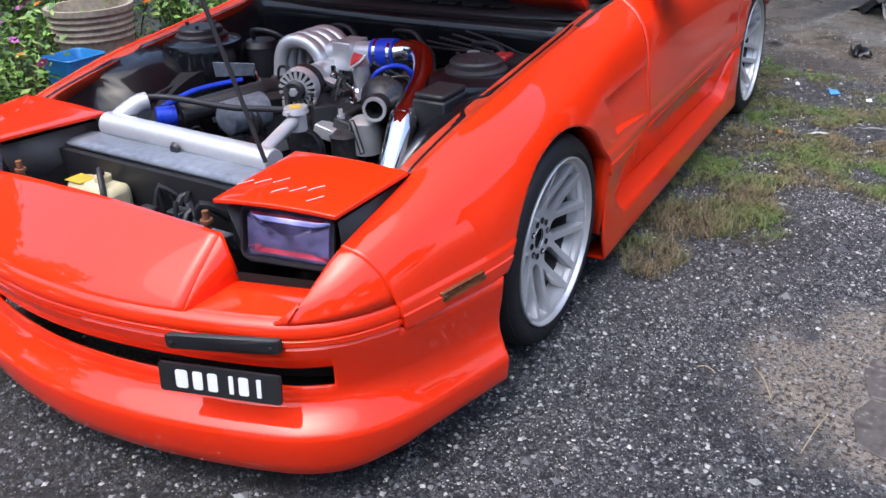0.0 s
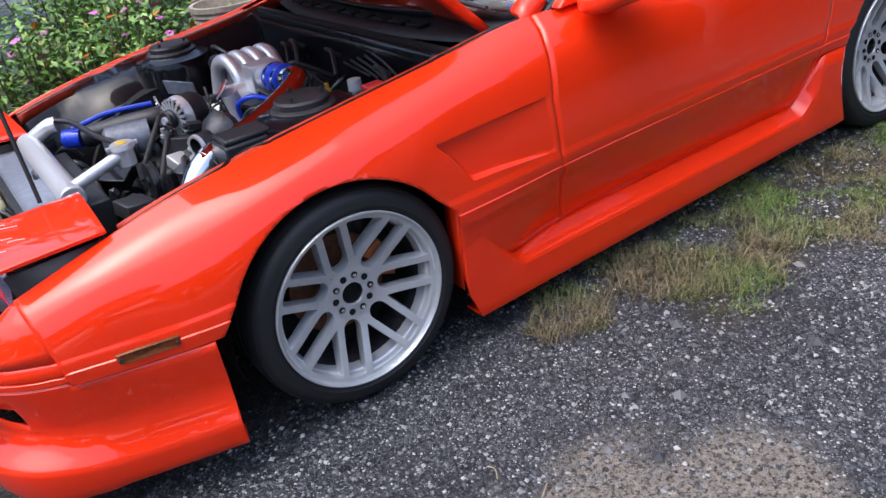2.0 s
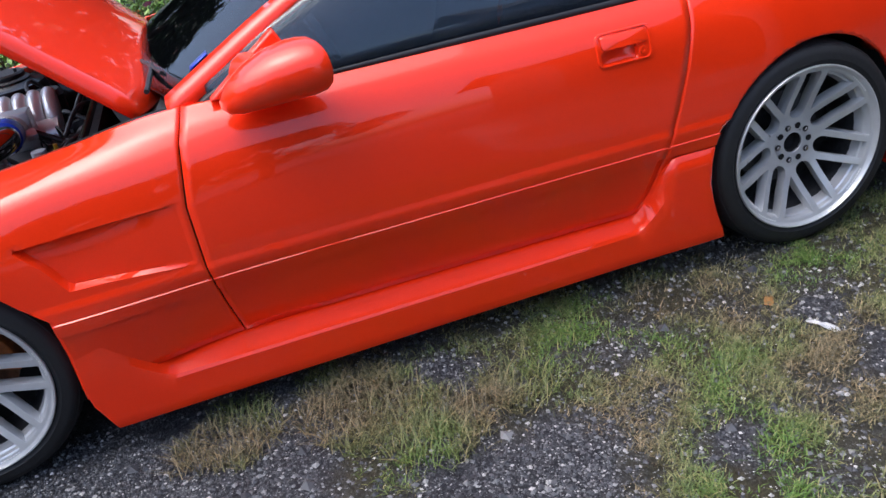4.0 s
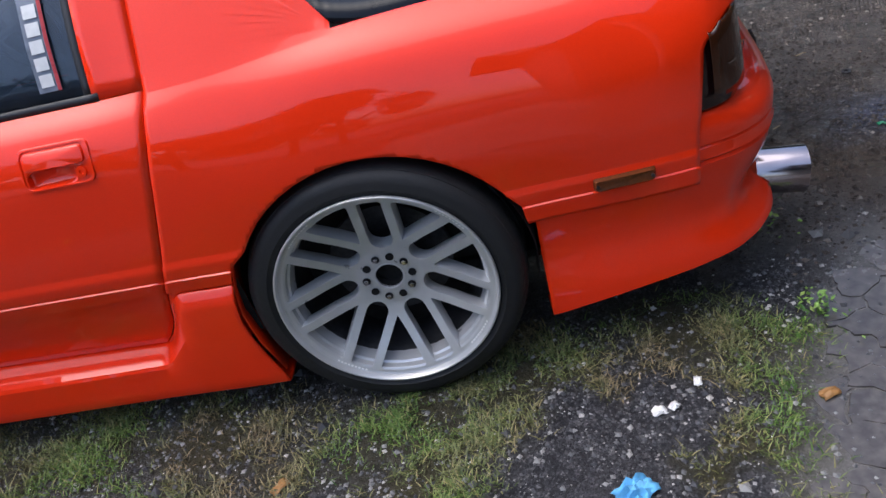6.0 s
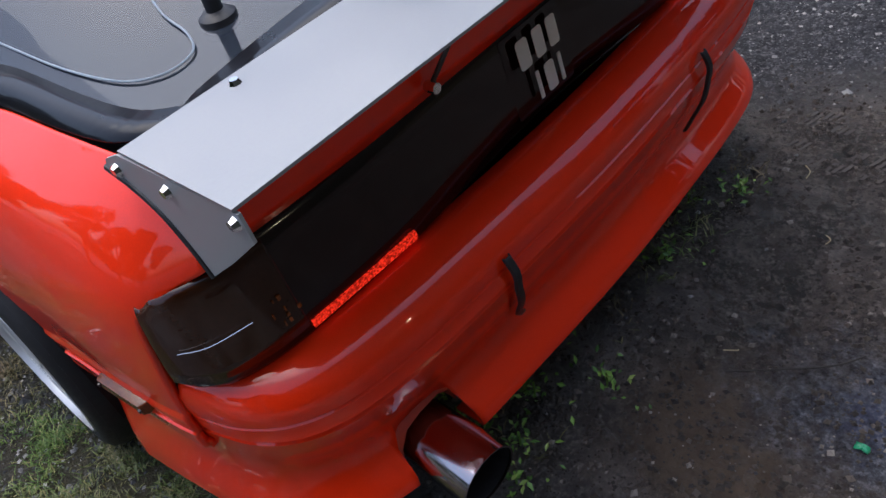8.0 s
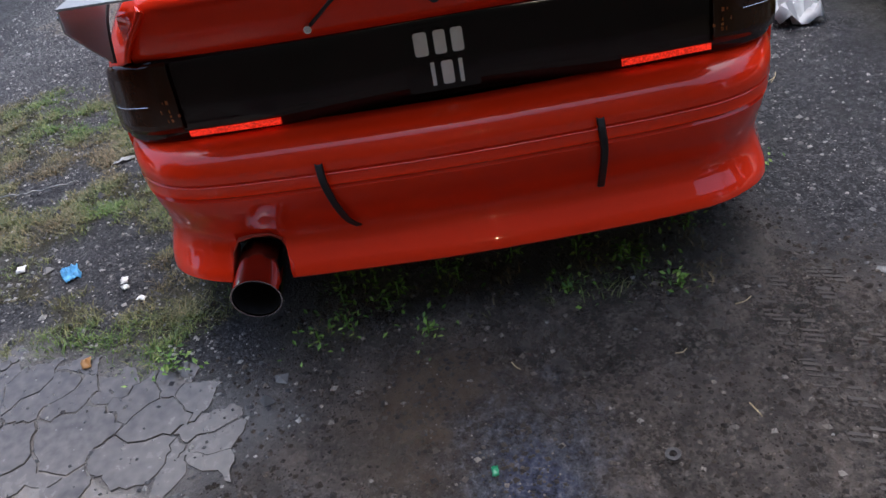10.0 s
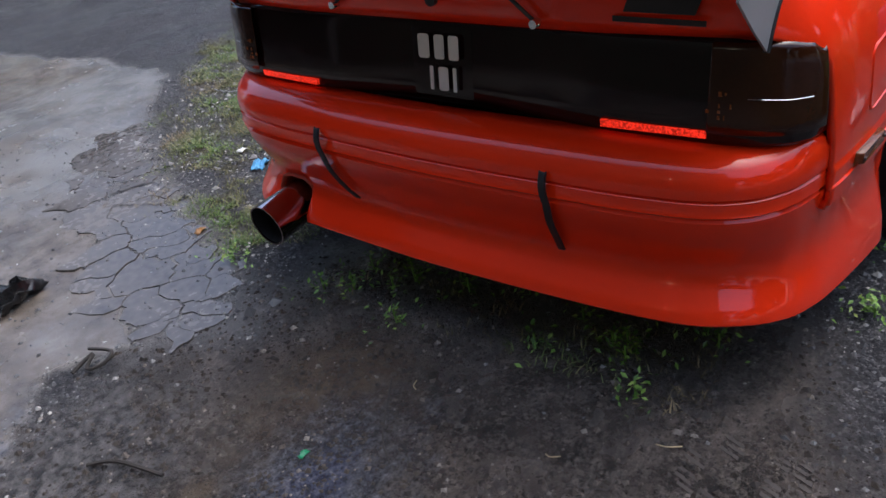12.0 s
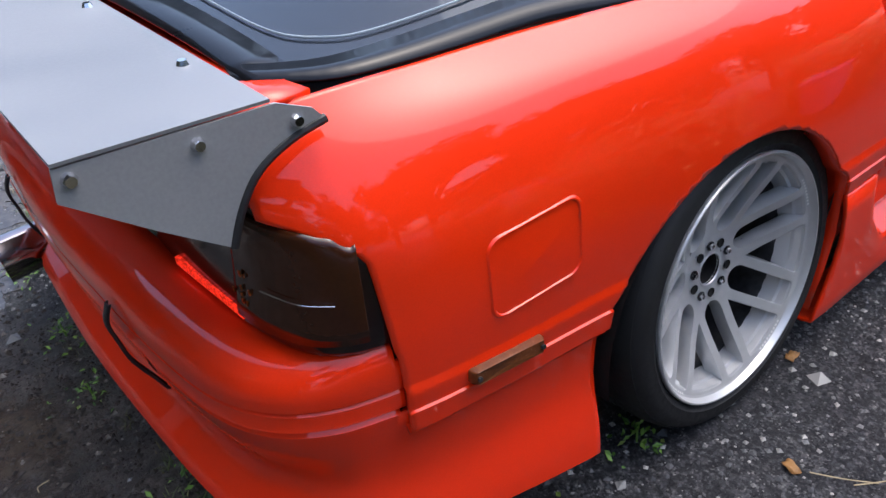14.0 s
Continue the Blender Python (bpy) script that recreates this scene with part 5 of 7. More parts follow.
# alternator with its slotted housing
ALT = pose(-0.085, -0.045, 0.676, 0, 0, -72) @ Matrix.Scale(0.86, 4)
al = piece("alternator", moved(lathe([(0.018, -0.05), (0.024, -0.045), (0.062, -0.035), (0.068, -0.02), (0.069, -0.005), (0.064, -0.003)], 36), ALT), ALLOY, engine, "silver alternator with slotted housing")
piece("rear_case", moved(lathe([(0.066, -0.003), (0.066, 0.045), (0.052, 0.07), (0.0, 0.075)], 36), ALT), BLACK, al, "dark rear case")
for k in range(18):
    a = 2 * math.pi * k / 18
    piece("fin", moved(box(-0.0045, 0.0045, -0.046, -0.030, 0.034, 0.066), ALT @ Matrix.Rotation(a, 4, "Y")), ALLOY, al)
    piece("slot", moved(box(-0.005, 0.005, -0.042, -0.037, 0.036, 0.060), ALT @ Matrix.Rotation(a + 0.17, 4, "Y")), GAPBLACK, al)
piece("pulley", moved(lathe([(0.0, -0.082), (0.012, -0.082), (0.014, -0.076), (0.030, -0.078), (0.034, -0.074), (0.027, -0.066), (0.034, -0.058), (0.034, -0.052), (0.015, -0.05)], 28), ALT), BLACK, al, "dark alternator pulley")
piece("pulley_nut", moved(lathe([(0.0, -0.088), (0.013, -0.088), (0.016, -0.076)], 6), ALT), ALLOY, al)


def pulley(x, y, z, r):
    return tube([(x, y, z), (x - 0.004, y, z), (x - 0.005, y, z), (x - 0.016, y, z), (x - 0.017, y, z), (x - 0.022, y, z)], [r, r, r * 0.88, r * 0.88, r, r], 28)


crank = piece("crank_pulley", join(pulley(-0.25, 0.0, 0.47, 0.075), tube([(-0.27, 0, 0.47), (-0.285, 0, 0.47)], 0.02, 12)), DARKSTEEL, engine, "crank pulley")
pump = piece("pump_pulley", join(pulley(-0.255, -0.20, 0.565, 0.055), tube([(-0.275, -0.20, 0.565), (-0.285, -0.20, 0.565)], 0.015, 12)), DARKSTEEL, engine, "dark pump pulley")
piece("water_pulley", pulley(-0.24, 0.03, 0.60, 0.05), DARKSTEEL, engine, "water pump pulley")
belt_at = [(Vector((-0.152, -0.066, 0.676)), 0.030), (Vector((-0.268, -0.20, 0.565)), 0.055)]
for lead in (-1, 1):
    run = [tuple(c + Vector((-0.002, lead * r * 0.75, -lead * -0.6 * r))) for c, r in belt_at]
    strip = [(run[0][0] + (run[1][0] - run[0][0]) * k / 6, run[0][1] + (run[1][1] - run[0][1]) * k / 6, run[0][2] + (run[1][2] - run[0][2]) * k / 6) for k in range(7)]
    piece("drive_belt", grid([[(x - 0.009, y, z) for x, y, z in strip], [(x + 0.009, y, z) for x, y, z in strip]]), RUBBER, engine, "black drive belt", solid=0.006)
piece("air_pump", join(tube([(-0.18, 0.03, 0.625), (-0.30, 0.06, 0.625)], 0.05, 22), tube([(-0.30, 0.06, 0.625), (-0.315, 0.064, 0.625)], [0.05, 0.03], 22)), GREYPANEL, engine, "grey round pump housing")
piece("intake_pipe", tube(smooth_path([(-0.335, 0.20, 0.628), (-0.25, 0.15, 0.640), (-0.13, 0.09, 0.650), (-0.05, 0.10, 0.64)], 6), 0.034, 18), BLACK, engine, "dark grey intake pipe")
piece("blue_joint", tube([(-0.345, 0.215, 0.626), (-0.39, 0.245, 0.63)], 0.030, 18), BLUE, engine, "blue silicone joint")
piece("blue_line", tube(smooth_path([(-0.36, 0.25, 0.65), (-0.25, 0.22, 0.675), (-0.12, 0.16, 0.68)], 5), 0.008, 8), BLUE, engine)
turbo = piece("turbo", moved(lathe([(0.026, -0.075), (0.032, -0.075), (0.034, -0.03), (0.06, -0.005), (0.068, 0.02), (0.055, 0.045), (0.0, 0.05)], 32), pose(-0.09, -0.335, 0.668, 0, 0, -72)), DARKSTEEL, engine, "dark cast turbo housing with round mouth")
piece("turbo_mouth", moved(lathe([(0.0255, -0.076), (0.022, -0.03), (0.0, -0.028)], 24), pose(-0.09, -0.335, 0.668, 0, 0, -72)), GAPBLACK, turbo)
piece("turbo_lip", moved(lathe([(0.025, -0.077), (0.033, -0.078), (0.034, -0.068)], 24), pose(-0.09, -0.335, 0.668, 0, 0, -72)), ALLOY, turbo)
piece("manifold", join(tube(smooth_path([(0.0, -0.33, 0.62), (0.05, -0.28, 0.58), (0.12, -0.22, 0.56)], 5), 0.035, 14), box(-0.05, 0.04, -0.30, -0.24, 0.56, 0.66)), RUST, engine, "rusty exhaust manifold", bevel=0.008)
piece("oil_filter", tube([(-0.13, -0.30, 0.53), (-0.13, -0.30, 0.62), (-0.13, -0.30, 0.63)], [0.045, 0.045, 0.03], 20), ALLOY, engine, "silver canister")
piece("coolant_filter", join(tube([(-0.17, -0.255, 0.48), (-0.17, -0.255, 0.585)], 0.04, 20), tube([(-0.17, -0.255, 0.585), (-0.17, -0.255, 0.60)], [0.045, 0.02], 20)), DARKSTEEL, engine)
rng = random.Random(4)
for k in range(26):
    x, y, z = rng.uniform(-0.2, 0.4), rng.uniform(-0.42, 0.34), rng.uniform(0.50, 0.63)
    dx, dy = rng.uniform(-0.16, 0.16), rng.uniform(-0.14, 0.14)
    run = smooth_path([(x, y, z), (x + dx * 0.4, y + dy * 0.2, z + 0.03), (x + dx, y + dy, z + rng.uniform(-0.05, 0.03))], 5)
    piece("hose", tube(run, rng.choice((0.005, 0.008, 0.011, 0.014)), 8), rng.choice((BLACK, BLACK, RUBBER, DARKSTEEL)), engine)
for k in range(22):
    x, y, z = rng.uniform(-0.18, 0.36), rng.uniform(-0.30, 0.26), rng.uniform(0.54, 0.63)
    a, b, c = rng.uniform(0.012, 0.04), rng.uniform(0.012, 0.04), rng.uniform(0.01, 0.03)
    piece("bracket", moved(box(-a, a, -b, b, -c, c), pose(x, y, z, rng.uniform(-20, 20), rng.uniform(-20, 20), rng.uniform(0, 90))), rng.choice((ALLOY, DARKSTEEL, BLACK, BLACK, BLACK, RUST)), engine, bevel=0.003)
for k in range(16):
    x, y, z = rng.uniform(-0.18, 0.36), rng.uniform(-0.32, 0.10), rng.uniform(0.60, 0.66)
    piece("fitting", tube([(x, y, z), (x, y, z + 0.012), (x, y, z + 0.012), (x, y, z + 0.03)], [0.012, 0.012, 0.007, 0.007], 6), rng.choice((ALLOY, ALLOY, CHROME, YELLOW)), engine)

for k in range(46):
    x, y, z = rng.uniform(-0.38, 0.0), rng.uniform(-0.42, 0.30), rng.uniform(0.40, 0.56)
    if k % 2:
        dx, dy = rng.uniform(-0.12, 0.12), rng.uniform(-0.14, 0.14)
        run = smooth_path([(x, y, z), (x + dx * 0.4, y + dy * 0.2, z + 0.04), (x + dx, y + dy, z + rng.uniform(-0.06, 0.03))], 5)
        piece("hose", tube(run, rng.choice((0.006, 0.009, 0.013)), 8), rng.choice((BLACK, RUBBER, DARKSTEEL)), engine)
    else:
        a, b, c = rng.uniform(0.015, 0.045), rng.uniform(0.015, 0.045), rng.uniform(0.01, 0.03)
        piece("bracket", moved(box(-a, a, -b, b, -c, c), pose(x, y, z, rng.uniform(-25, 25), rng.uniform(-25, 25), rng.uniform(0, 90))), rng.choice((DARKSTEEL, BLACK, BLACK, BAY)), engine, bevel=0.004)
for k in range(12):
    x, y, z = rng.uniform(-0.05, 0.36), rng.uniform(-0.28, 0.20), rng.uniform(0.60, 0.67)
    run = smooth_path([(x, y, z), (x + rng.uniform(-0.06, 0.06), y + rng.uniform(-0.06, 0.06), z + 0.04), (x + rng.uniform(-0.12, 0.12), y + rng.uniform(-0.12, 0.12), z - 0.03)], 5)
    piece("loom", tube(run, rng.choice((0.004, 0.006, 0.008)), 8), rng.choice((BLACK, BLACK, DARKSTEEL)), engine)

dress = random.Random(12)
for k in range(34):
    x, y, z = dress.uniform(-0.16, 0.30), dress.uniform(-0.32, 0.10), dress.uniform(0.60, 0.70)
    kind_ = k % 3
    if kind_ == 0:
        dx, dy = dress.uniform(-0.12, 0.12), dress.uniform(-0.12, 0.12)
        piece("cable", tube(smooth_path([(x, y, z - 0.03), (x + dx * 0.3, y + dy * 0.3, z + 0.02), (x + dx * 0.7, y + dy * 0.8, z + 0.015), (x + dx, y + dy, z - 0.04)], 5), dress.choice((0.003, 0.0045, 0.006)), 7), dress.choice((BLACK, BLACK, DARKSTEEL, RUBBER)), engine)
    elif kind_ == 1:
        r = dress.uniform(0.006, 0.012)
        piece("union", moved(lathe([(0.0, -0.020), (r * 0.6, -0.020), (r * 0.6, -0.010), (r, -0.010), (r, 0.006), (r * 0.7, 0.008), (r * 0.7, 0.03)], 6), pose(x, y, z - 0.01, dress.uniform(40, 130), 0, dress.uniform(0, 180))), dress.choice((ALLOY, CHROME, DARKSTEEL)), engine)
    else:
        a, b = dress.uniform(0.008, 0.018), dress.uniform(0.010, 0.022)
        piece("connector", moved(join(box(-a, a, -b, b, -0.010, 0.010), box(-a * 0.6, a * 0.6, b, b + 0.012, -0.006, 0.006)), pose(x, y, z - 0.01, dress.uniform(-30, 30), dress.uniform(-30, 30), dress.uniform(0, 180))), dress.choice((BLACK, GREYPANEL, ALLOY)), engine, bevel=0.002)
for k, (y0, z0) in enumerate(((0.30, 0.735), (0.22, 0.755), (-0.05, 0.76), (-0.36, 0.745))):
    piece("firewall_hose", tube(smooth_path([(0.468, y0, z0 - 0.06), (0.43, y0 + 0.02, z0 - 0.03), (0.40, y0 - 0.08, z0 - 0.02), (0.36, y0 - 0.16, z0 - 0.07)], 6), 0.007 + 0.002 * (k % 2), 8), BLACK, engine)

# around the engine
res = piece("brake_reservoir", join(tube([(0.23, 0.40, 0.58), (0.23, 0.40, 0.685)], 0.058, 22), tube([(0.23, 0.40, 0.685), (0.23, 0.40, 0.705)], [0.062, 0.05], 22)), BLACK, car, "round black reservoir with cap")
piece("reservoir_hose", tube(smooth_path([(0.23, 0.43, 0.70), (0.20, 0.40, 0.745), (0.20, 0.30, 0.742), (0.24, 0.25, 0.69)], 6), 0.007, 8), DARKSTEEL, res)
piece("bracket_plate", prism([(-0.07, -0.02), (0.07, -0.025), (0.07, 0.025), (-0.07, 0.02)], "x", -0.003, 0.003), GREYPANEL, car, "grey drilled bracket plate")
bpy.data.objects["bracket_plate"].data.transform(pose(0.03, 0.34, 0.655, 0, -10, 25))
fuse = piece("fuse_box", join(box(-0.155, -0.02, -0.575, -0.475, 0.60, 0.712), box(-0.150, -0.025, -0.570, -0.48, 0.712, 0.728)), BLACK, car, "black relay box", bevel=0.006)
for k in range(5):
    piece("relay", box(-0.145 + 0.024 * k, -0.127 + 0.024 * k, -0.590, -0.575, 0.62, 0.69), BLACK, fuse, bevel=0.002)
air = piece("airbox", join(box(0.02, 0.27, -0.625, -0.44, 0.60, 0.70), box(0.0, 0.25, -0.60, -0.43, 0.70, 0.722)), BLACK, car, "glossy black box beside the engine", bevel=0.014)
air.data.materials[0] = BAY
for k in range(4):
    piece("rib", box(0.04 + 0.05 * k, 0.05 + 0.05 * k, -0.59, -0.44, 0.722, 0.728), BAY, air)
bat = piece("battery_tray", box(0.29, 0.44, -0.62, -0.46, 0.60, 0.705), BLACK, car, "black box with red terminal cover", bevel=0.008)
piece("terminal", box(0.30, 0.36, -0.52, -0.47, 0.706, 0.722), RED, bat, bevel=0.004)
valve = piece("brake_valve", join(tube([(0.32, -0.40, 0.62), (0.32, -0.40, 0.69)], 0.012, 10), tube([(0.32, -0.40, 0.69), (0.32, -0.40, 0.722)], [0.022, 0.02], 14), tube([(0.32, -0.36, 0.66), (0.32, -0.44, 0.66)], 0.009, 8)), ALLOY, car, "small metal valve")
for k in range(5):
    y = -0.30 + 0.05 * k
    piece("brake_line", tube(smooth_path([(0.45, y, 0.75 - 0.015 * k), (0.43, y - 0.12, 0.73 - 0.01 * k), (0.40, y - 0.25, 0.70)], 5), 0.004, 6), DARKSTEEL, car)
bottle = piece("washer_bottle", join(box(-0.705, -0.625, 0.09, 0.265, 0.47, 0.548)), CREAM, car, "cream plastic washer bottle", bevel=0.02)
piece("bottle_label", box(-0.700, -0.650, 0.20, 0.262, 0.5485, 0.5500), YELLOW, bottle, "yellow label")
piece("bottle_cap", tube([(-0.655, 0.165, 0.545), (-0.655, 0.165, 0.562), (-0.655, 0.165, 0.566)], [0.022, 0.022, 0.016], 16), CREAM, bottle)
piece("bottle_hose", tube(smooth_path([(-0.655, 0.165, 0.563), (-0.67, 0.15, 0.585), (-0.70, 0.11, 0.55), (-0.72, 0.09, 0.48)], 6), 0.008, 8), BLACK, bottle)
for k in range(14):
    x, y = rng.uniform(-0.73, -0.62), rng.uniform(-0.32, 0.02)
    piece("loom", tube(smooth_path([(x, y, 0.44), (x + rng.uniform(-0.05, 0.05), y + rng.uniform(-0.05, 0.05), 0.52 + rng.uniform(0, 0.05)), (x + rng.uniform(-0.08, 0.08), y + rng.uniform(-0.1, 0.1), 0.47)], 5), rng.uniform(0.004, 0.012), 8), BLACK, car)
for k in range(5):
    y = -0.28 + 0.06 * k
    piece("relay_block", box(-0.70, -0.66, y, y + 0.045, 0.45, 0.50 + 0.02 * (k % 3)), BLACK, car, bevel=0.004)

# ---- cabin ----
piece("cabin_floor", box(0.50, 3.10, -0.70, 0.70, 0.22, 0.24), GAPBLACK, car, "dark cabin floor")
dash = [[(x, -0.66 + 1.32 * k / 12, z) for k in range(13)] for x, z in ((0.70, 0.80), (0.82, 0.825), (0.98, 0.815), (1.05, 0.77), (1.06, 0.55))]
piece("dashboard", grid(dash, True), SEAT, car, "dark dashboard", solid=0.02)
for y in (-0.36, 0.36):
    seat = piece("seat", box(1.28, 1.75, y - 0.24, y + 0.24, 0.30, 0.46), SEAT, car, "dark bucket seat", bevel=0.05)
    back = moved(box(-0.06, 0.06, -0.23, 0.23, 0.0, 0.56), pose(1.74, y, 0.42, 0, 18, 0))
    piece("backrest", back, SEAT, seat, bevel=0.05)
    piece("headrest", moved(box(-0.05, 0.05, -0.12, 0.12, 0.57, 0.72), pose(1.74, y, 0.42, 0, 18, 0)), SEAT, seat, bevel=0.04)
wheel_ring = [(0.0, 0.18 * math.cos(2 * math.pi * k / 32), 0.18 * math.sin(2 * math.pi * k / 32)) for k in range(33)]
steer = piece("steering_wheel", moved(join(tube(wheel_ring, 0.014, 8), tube([(0, -0.17, 0), (0, 0.17, 0)], 0.012, 8), tube([(0, 0, 0), (0, 0, -0.17)], 0.012, 8), tube([(-0.02, 0, 0), (0.02, 0, 0)], 0.05, 16)), pose(1.20, 0.36, 0.76, 0, -25, 0)), BLACK, car, "steering wheel with pale rim")
steer.data.materials[0] = GREYPANEL
piece("gear_lever", join(tube([(1.22, 0, 0.30), (1.25, 0, 0.55)], 0.01, 8), tube([(1.25, 0, 0.54), (1.25, 0, 0.59)], 0.022, 12)), BLACK, car)
piece("console", box(0.98, 1.75, -0.10, 0.10, 0.24, 0.42), SEAT, car, bevel=0.03)
piece("rear_shelf", box(2.05, 3.12, -0.60, 0.60, 0.50, 0.66), SEAT, car, "dark load floor under the hatch", bevel=0.03)
piece("bulkhead", box(0.495, 0.515, -0.66, 0.66, 0.24, 0.79), GAPBLACK, car)
def pane_strip(x0, x1, s0, s1, out):
    return grid([[upper(x0, s0, out), upper(x1, s0, out)], [upper(x0, (s0 + s1) / 2, out), upper(x1, (s0 + s1) / 2, out)], [upper(x0, s1, out), upper(x1, s1, out)]], True)
decal = piece("window_decal", pane_strip(1.855, 1.905, 0.10, 0.62, 0.0), GREYPANEL, car, "narrow pale decal with red edge")
piece("decal_stripe", pane_strip(1.897, 1.905, 0.10, 0.62, 0.002), RED, decal)
for k in range(5):
    piece("decal_bar", pane_strip(1.865, 1.893, 0.13 + 0.092 * k, 0.20 + 0.092 * k, 0.002), WHITE, decal)


# ---- ground ----
def fbm(x, y, s, seed=0.0):
    return noise.fractal(Vector((x * s + seed, y * s - seed, seed * 0.37)), 0.8, 2.1, 4)


def poly_far(poly, x, y):
    """Signed distance to a closed outline: above nought inside it."""
    best = 1e9
    if x < min(p[0] for p in poly) - 0.6 or x > max(p[0] for p in poly) + 0.6:
        return -0.6
    for (a, b), (c, d) in zip(poly, poly[1:] + poly[:1]):
        t = max(0, min(1, ((x - a) * (c - a) + (y - b) * (d - b)) / ((c - a) ** 2 + (d - b) ** 2)))
        best = min(best, math.hypot(a + t * (c - a) - x, b + t * (d - b) - y))
    return best if inside(poly, x, y) else -best


GRASS = [(0.75, -0.80), (0.95, -1.22), (1.25, -1.24), (1.55, -1.30), (1.45, -1.75), (1.10, -2.6), (1.5, -3.0), (2.15, -2.55), (2.70, -2.05), (3.15, -1.60), (3.33, -1.12), (3.40, -0.85), (3.20, -0.72), (2.6, -0.70), (1.6, -0.70)]
CRACKED = [(3.16, -1.35), (3.34, -0.88), (3.46, -0.67), (3.62, -0.47), (3.74, -0.60), (3.86, -0.66), (3.88, -0.95), (3.72, -1.35), (3.50, -1.75), (3.25, -2.1), (3.0, -2.3), (2.75, -2.2)]
SLAB = [(2.75, -2.2), (3.05, -2.05), (3.3, -1.75), (3.6, -1.2), (3.8, -0.70), (4.0, -0.80), (4.25, -0.62), (4.6, -0.75), (7.0, -1.8), (7.5, -5.5), (2.6, -5.5), (2.25, -3.4), (2.3, -2.65)]
DIRT = [(3.1, -0.45), (3.45, -0.62), (3.62, -0.50), (3.80, -0.72), (4.1, -0.62), (4.6, -0.80), (6.5, -0.9), (6.5, 2.2), (4.4, 1.6), (3.6, 1.05), (3.2, 0.85), (2.8, 0.55), (2.6, -0.55)]
PALE = [(0.05, -1.36), (0.26, -1.36), (0.42, -1.48), (0.55, -1.62), (0.56, -1.95), (0.20, -2.3), (-0.3, -2.2), (-0.22, -1.62)]
BARE = ((2.83, -1.16, 0.19), (3.0, -1.05, 0.12), (2.21, -1.20, 0.05), (2.30, -1.50, 0.12), (1.32, -1.38, 0.08), (3.1, -1.35, 0.10), (1.70, -1.52, 0.07), (1.20, -0.98, 0.06))


def soft_in(poly, x, y, wobble, width):
    d = poly_far(poly, x, y) + wobble * fbm(x, y, 5.0, 3.1)
    return max(0.0, min(1.0, 0.5 + d / width))


def cover_at(x, y):
    """How much grass, concrete, dirt and pale gravel a place has."""
    near = -3 < x < 8 and -6.5 < y < 4
    if not near:
        return 0.25 if y > 1.8 else 0.0, 0.0, 0.2, 0.0
    g = soft_in(GRASS, x, y, 0.16, 0.22)
    for a, b, r in BARE:
        g *= max(0.0, min(1.0, (math.hypot(x - a, y - b) + 0.10 * fbm(x, y, 9, 1.7) - r) / 0.05))
    g *= max(0.40, min(1.0, 0.85 + 0.9 * fbm(x, y, 3.4, 8.0)))
    c = max(soft_in(SLAB, x, y, 0.06, 0.05), 0.55 * soft_in(CRACKED, x, y, 0.05, 0.12))
    d = soft_in(DIRT, x, y, 0.10, 0.25) * (1 - c)
    p = soft_in(PALE, x, y, 0.14, 0.15)
    if y > 1.55:
        g = max(g, min(1.0, (y - 1.55) * 2))
    if x < -0.6 and y > -0.6:
        g = max(g, 0.25)
    return g * (1 - c), c, d, p


def height(x, y):
    z = -0.004 + 0.004 * fbm(x, y, 7.0, 5.0) + 0.010 * fbm(x, y, 0.9, 2.0)
    flat = min(1.0, max(0.0, (math.hypot(x - 0.0, y + 0.72) - 0.1) / 0.4)) * min(1.0, max(0.0, (math.hypot(x - 2.43, y + 0.72) - 0.1) / 0.4))
    flat *= min(1.0, max(0.0, (math.hypot(x, y - 0.72) - 0.1) / 0.4)) * min(1.0, max(0.0, (math.hypot(x - 2.43, y - 0.72) - 0.1) / 0.4))
    dip = max(0.0, 1 - math.hypot(x - 2.43, y + 0.76) / 0.40)
    return z * flat - 0.018 * min(1.0, dip * 2.5)


def axis_lines(lo, hi, fine, far):
    mid = [lo + fine * k for k in range(int((hi - lo) / fine) + 1)]
    out, step = [], fine
    a, b = lo, hi
    low, top = [], []
    while a > -far:
        step *= 1.5
        a -= step
        b += step
        low.append(a)
        top.append(b)
    return low[::-1] + mid + top


gx, gy = axis_lines(-2.0, 5.0, 0.03, 400.0), axis_lines(-3.6, 2.0, 0.03, 400.0)
gverts = [(x, y, height(x, y)) for x in gx for y in gy]
ny = len(gy)
gfaces = [(a * ny + b, (a + 1) * ny + b, (a + 1) * ny + b + 1, a * ny + b + 1) for a in range(len(gx) - 1) for b in range(ny - 1)]


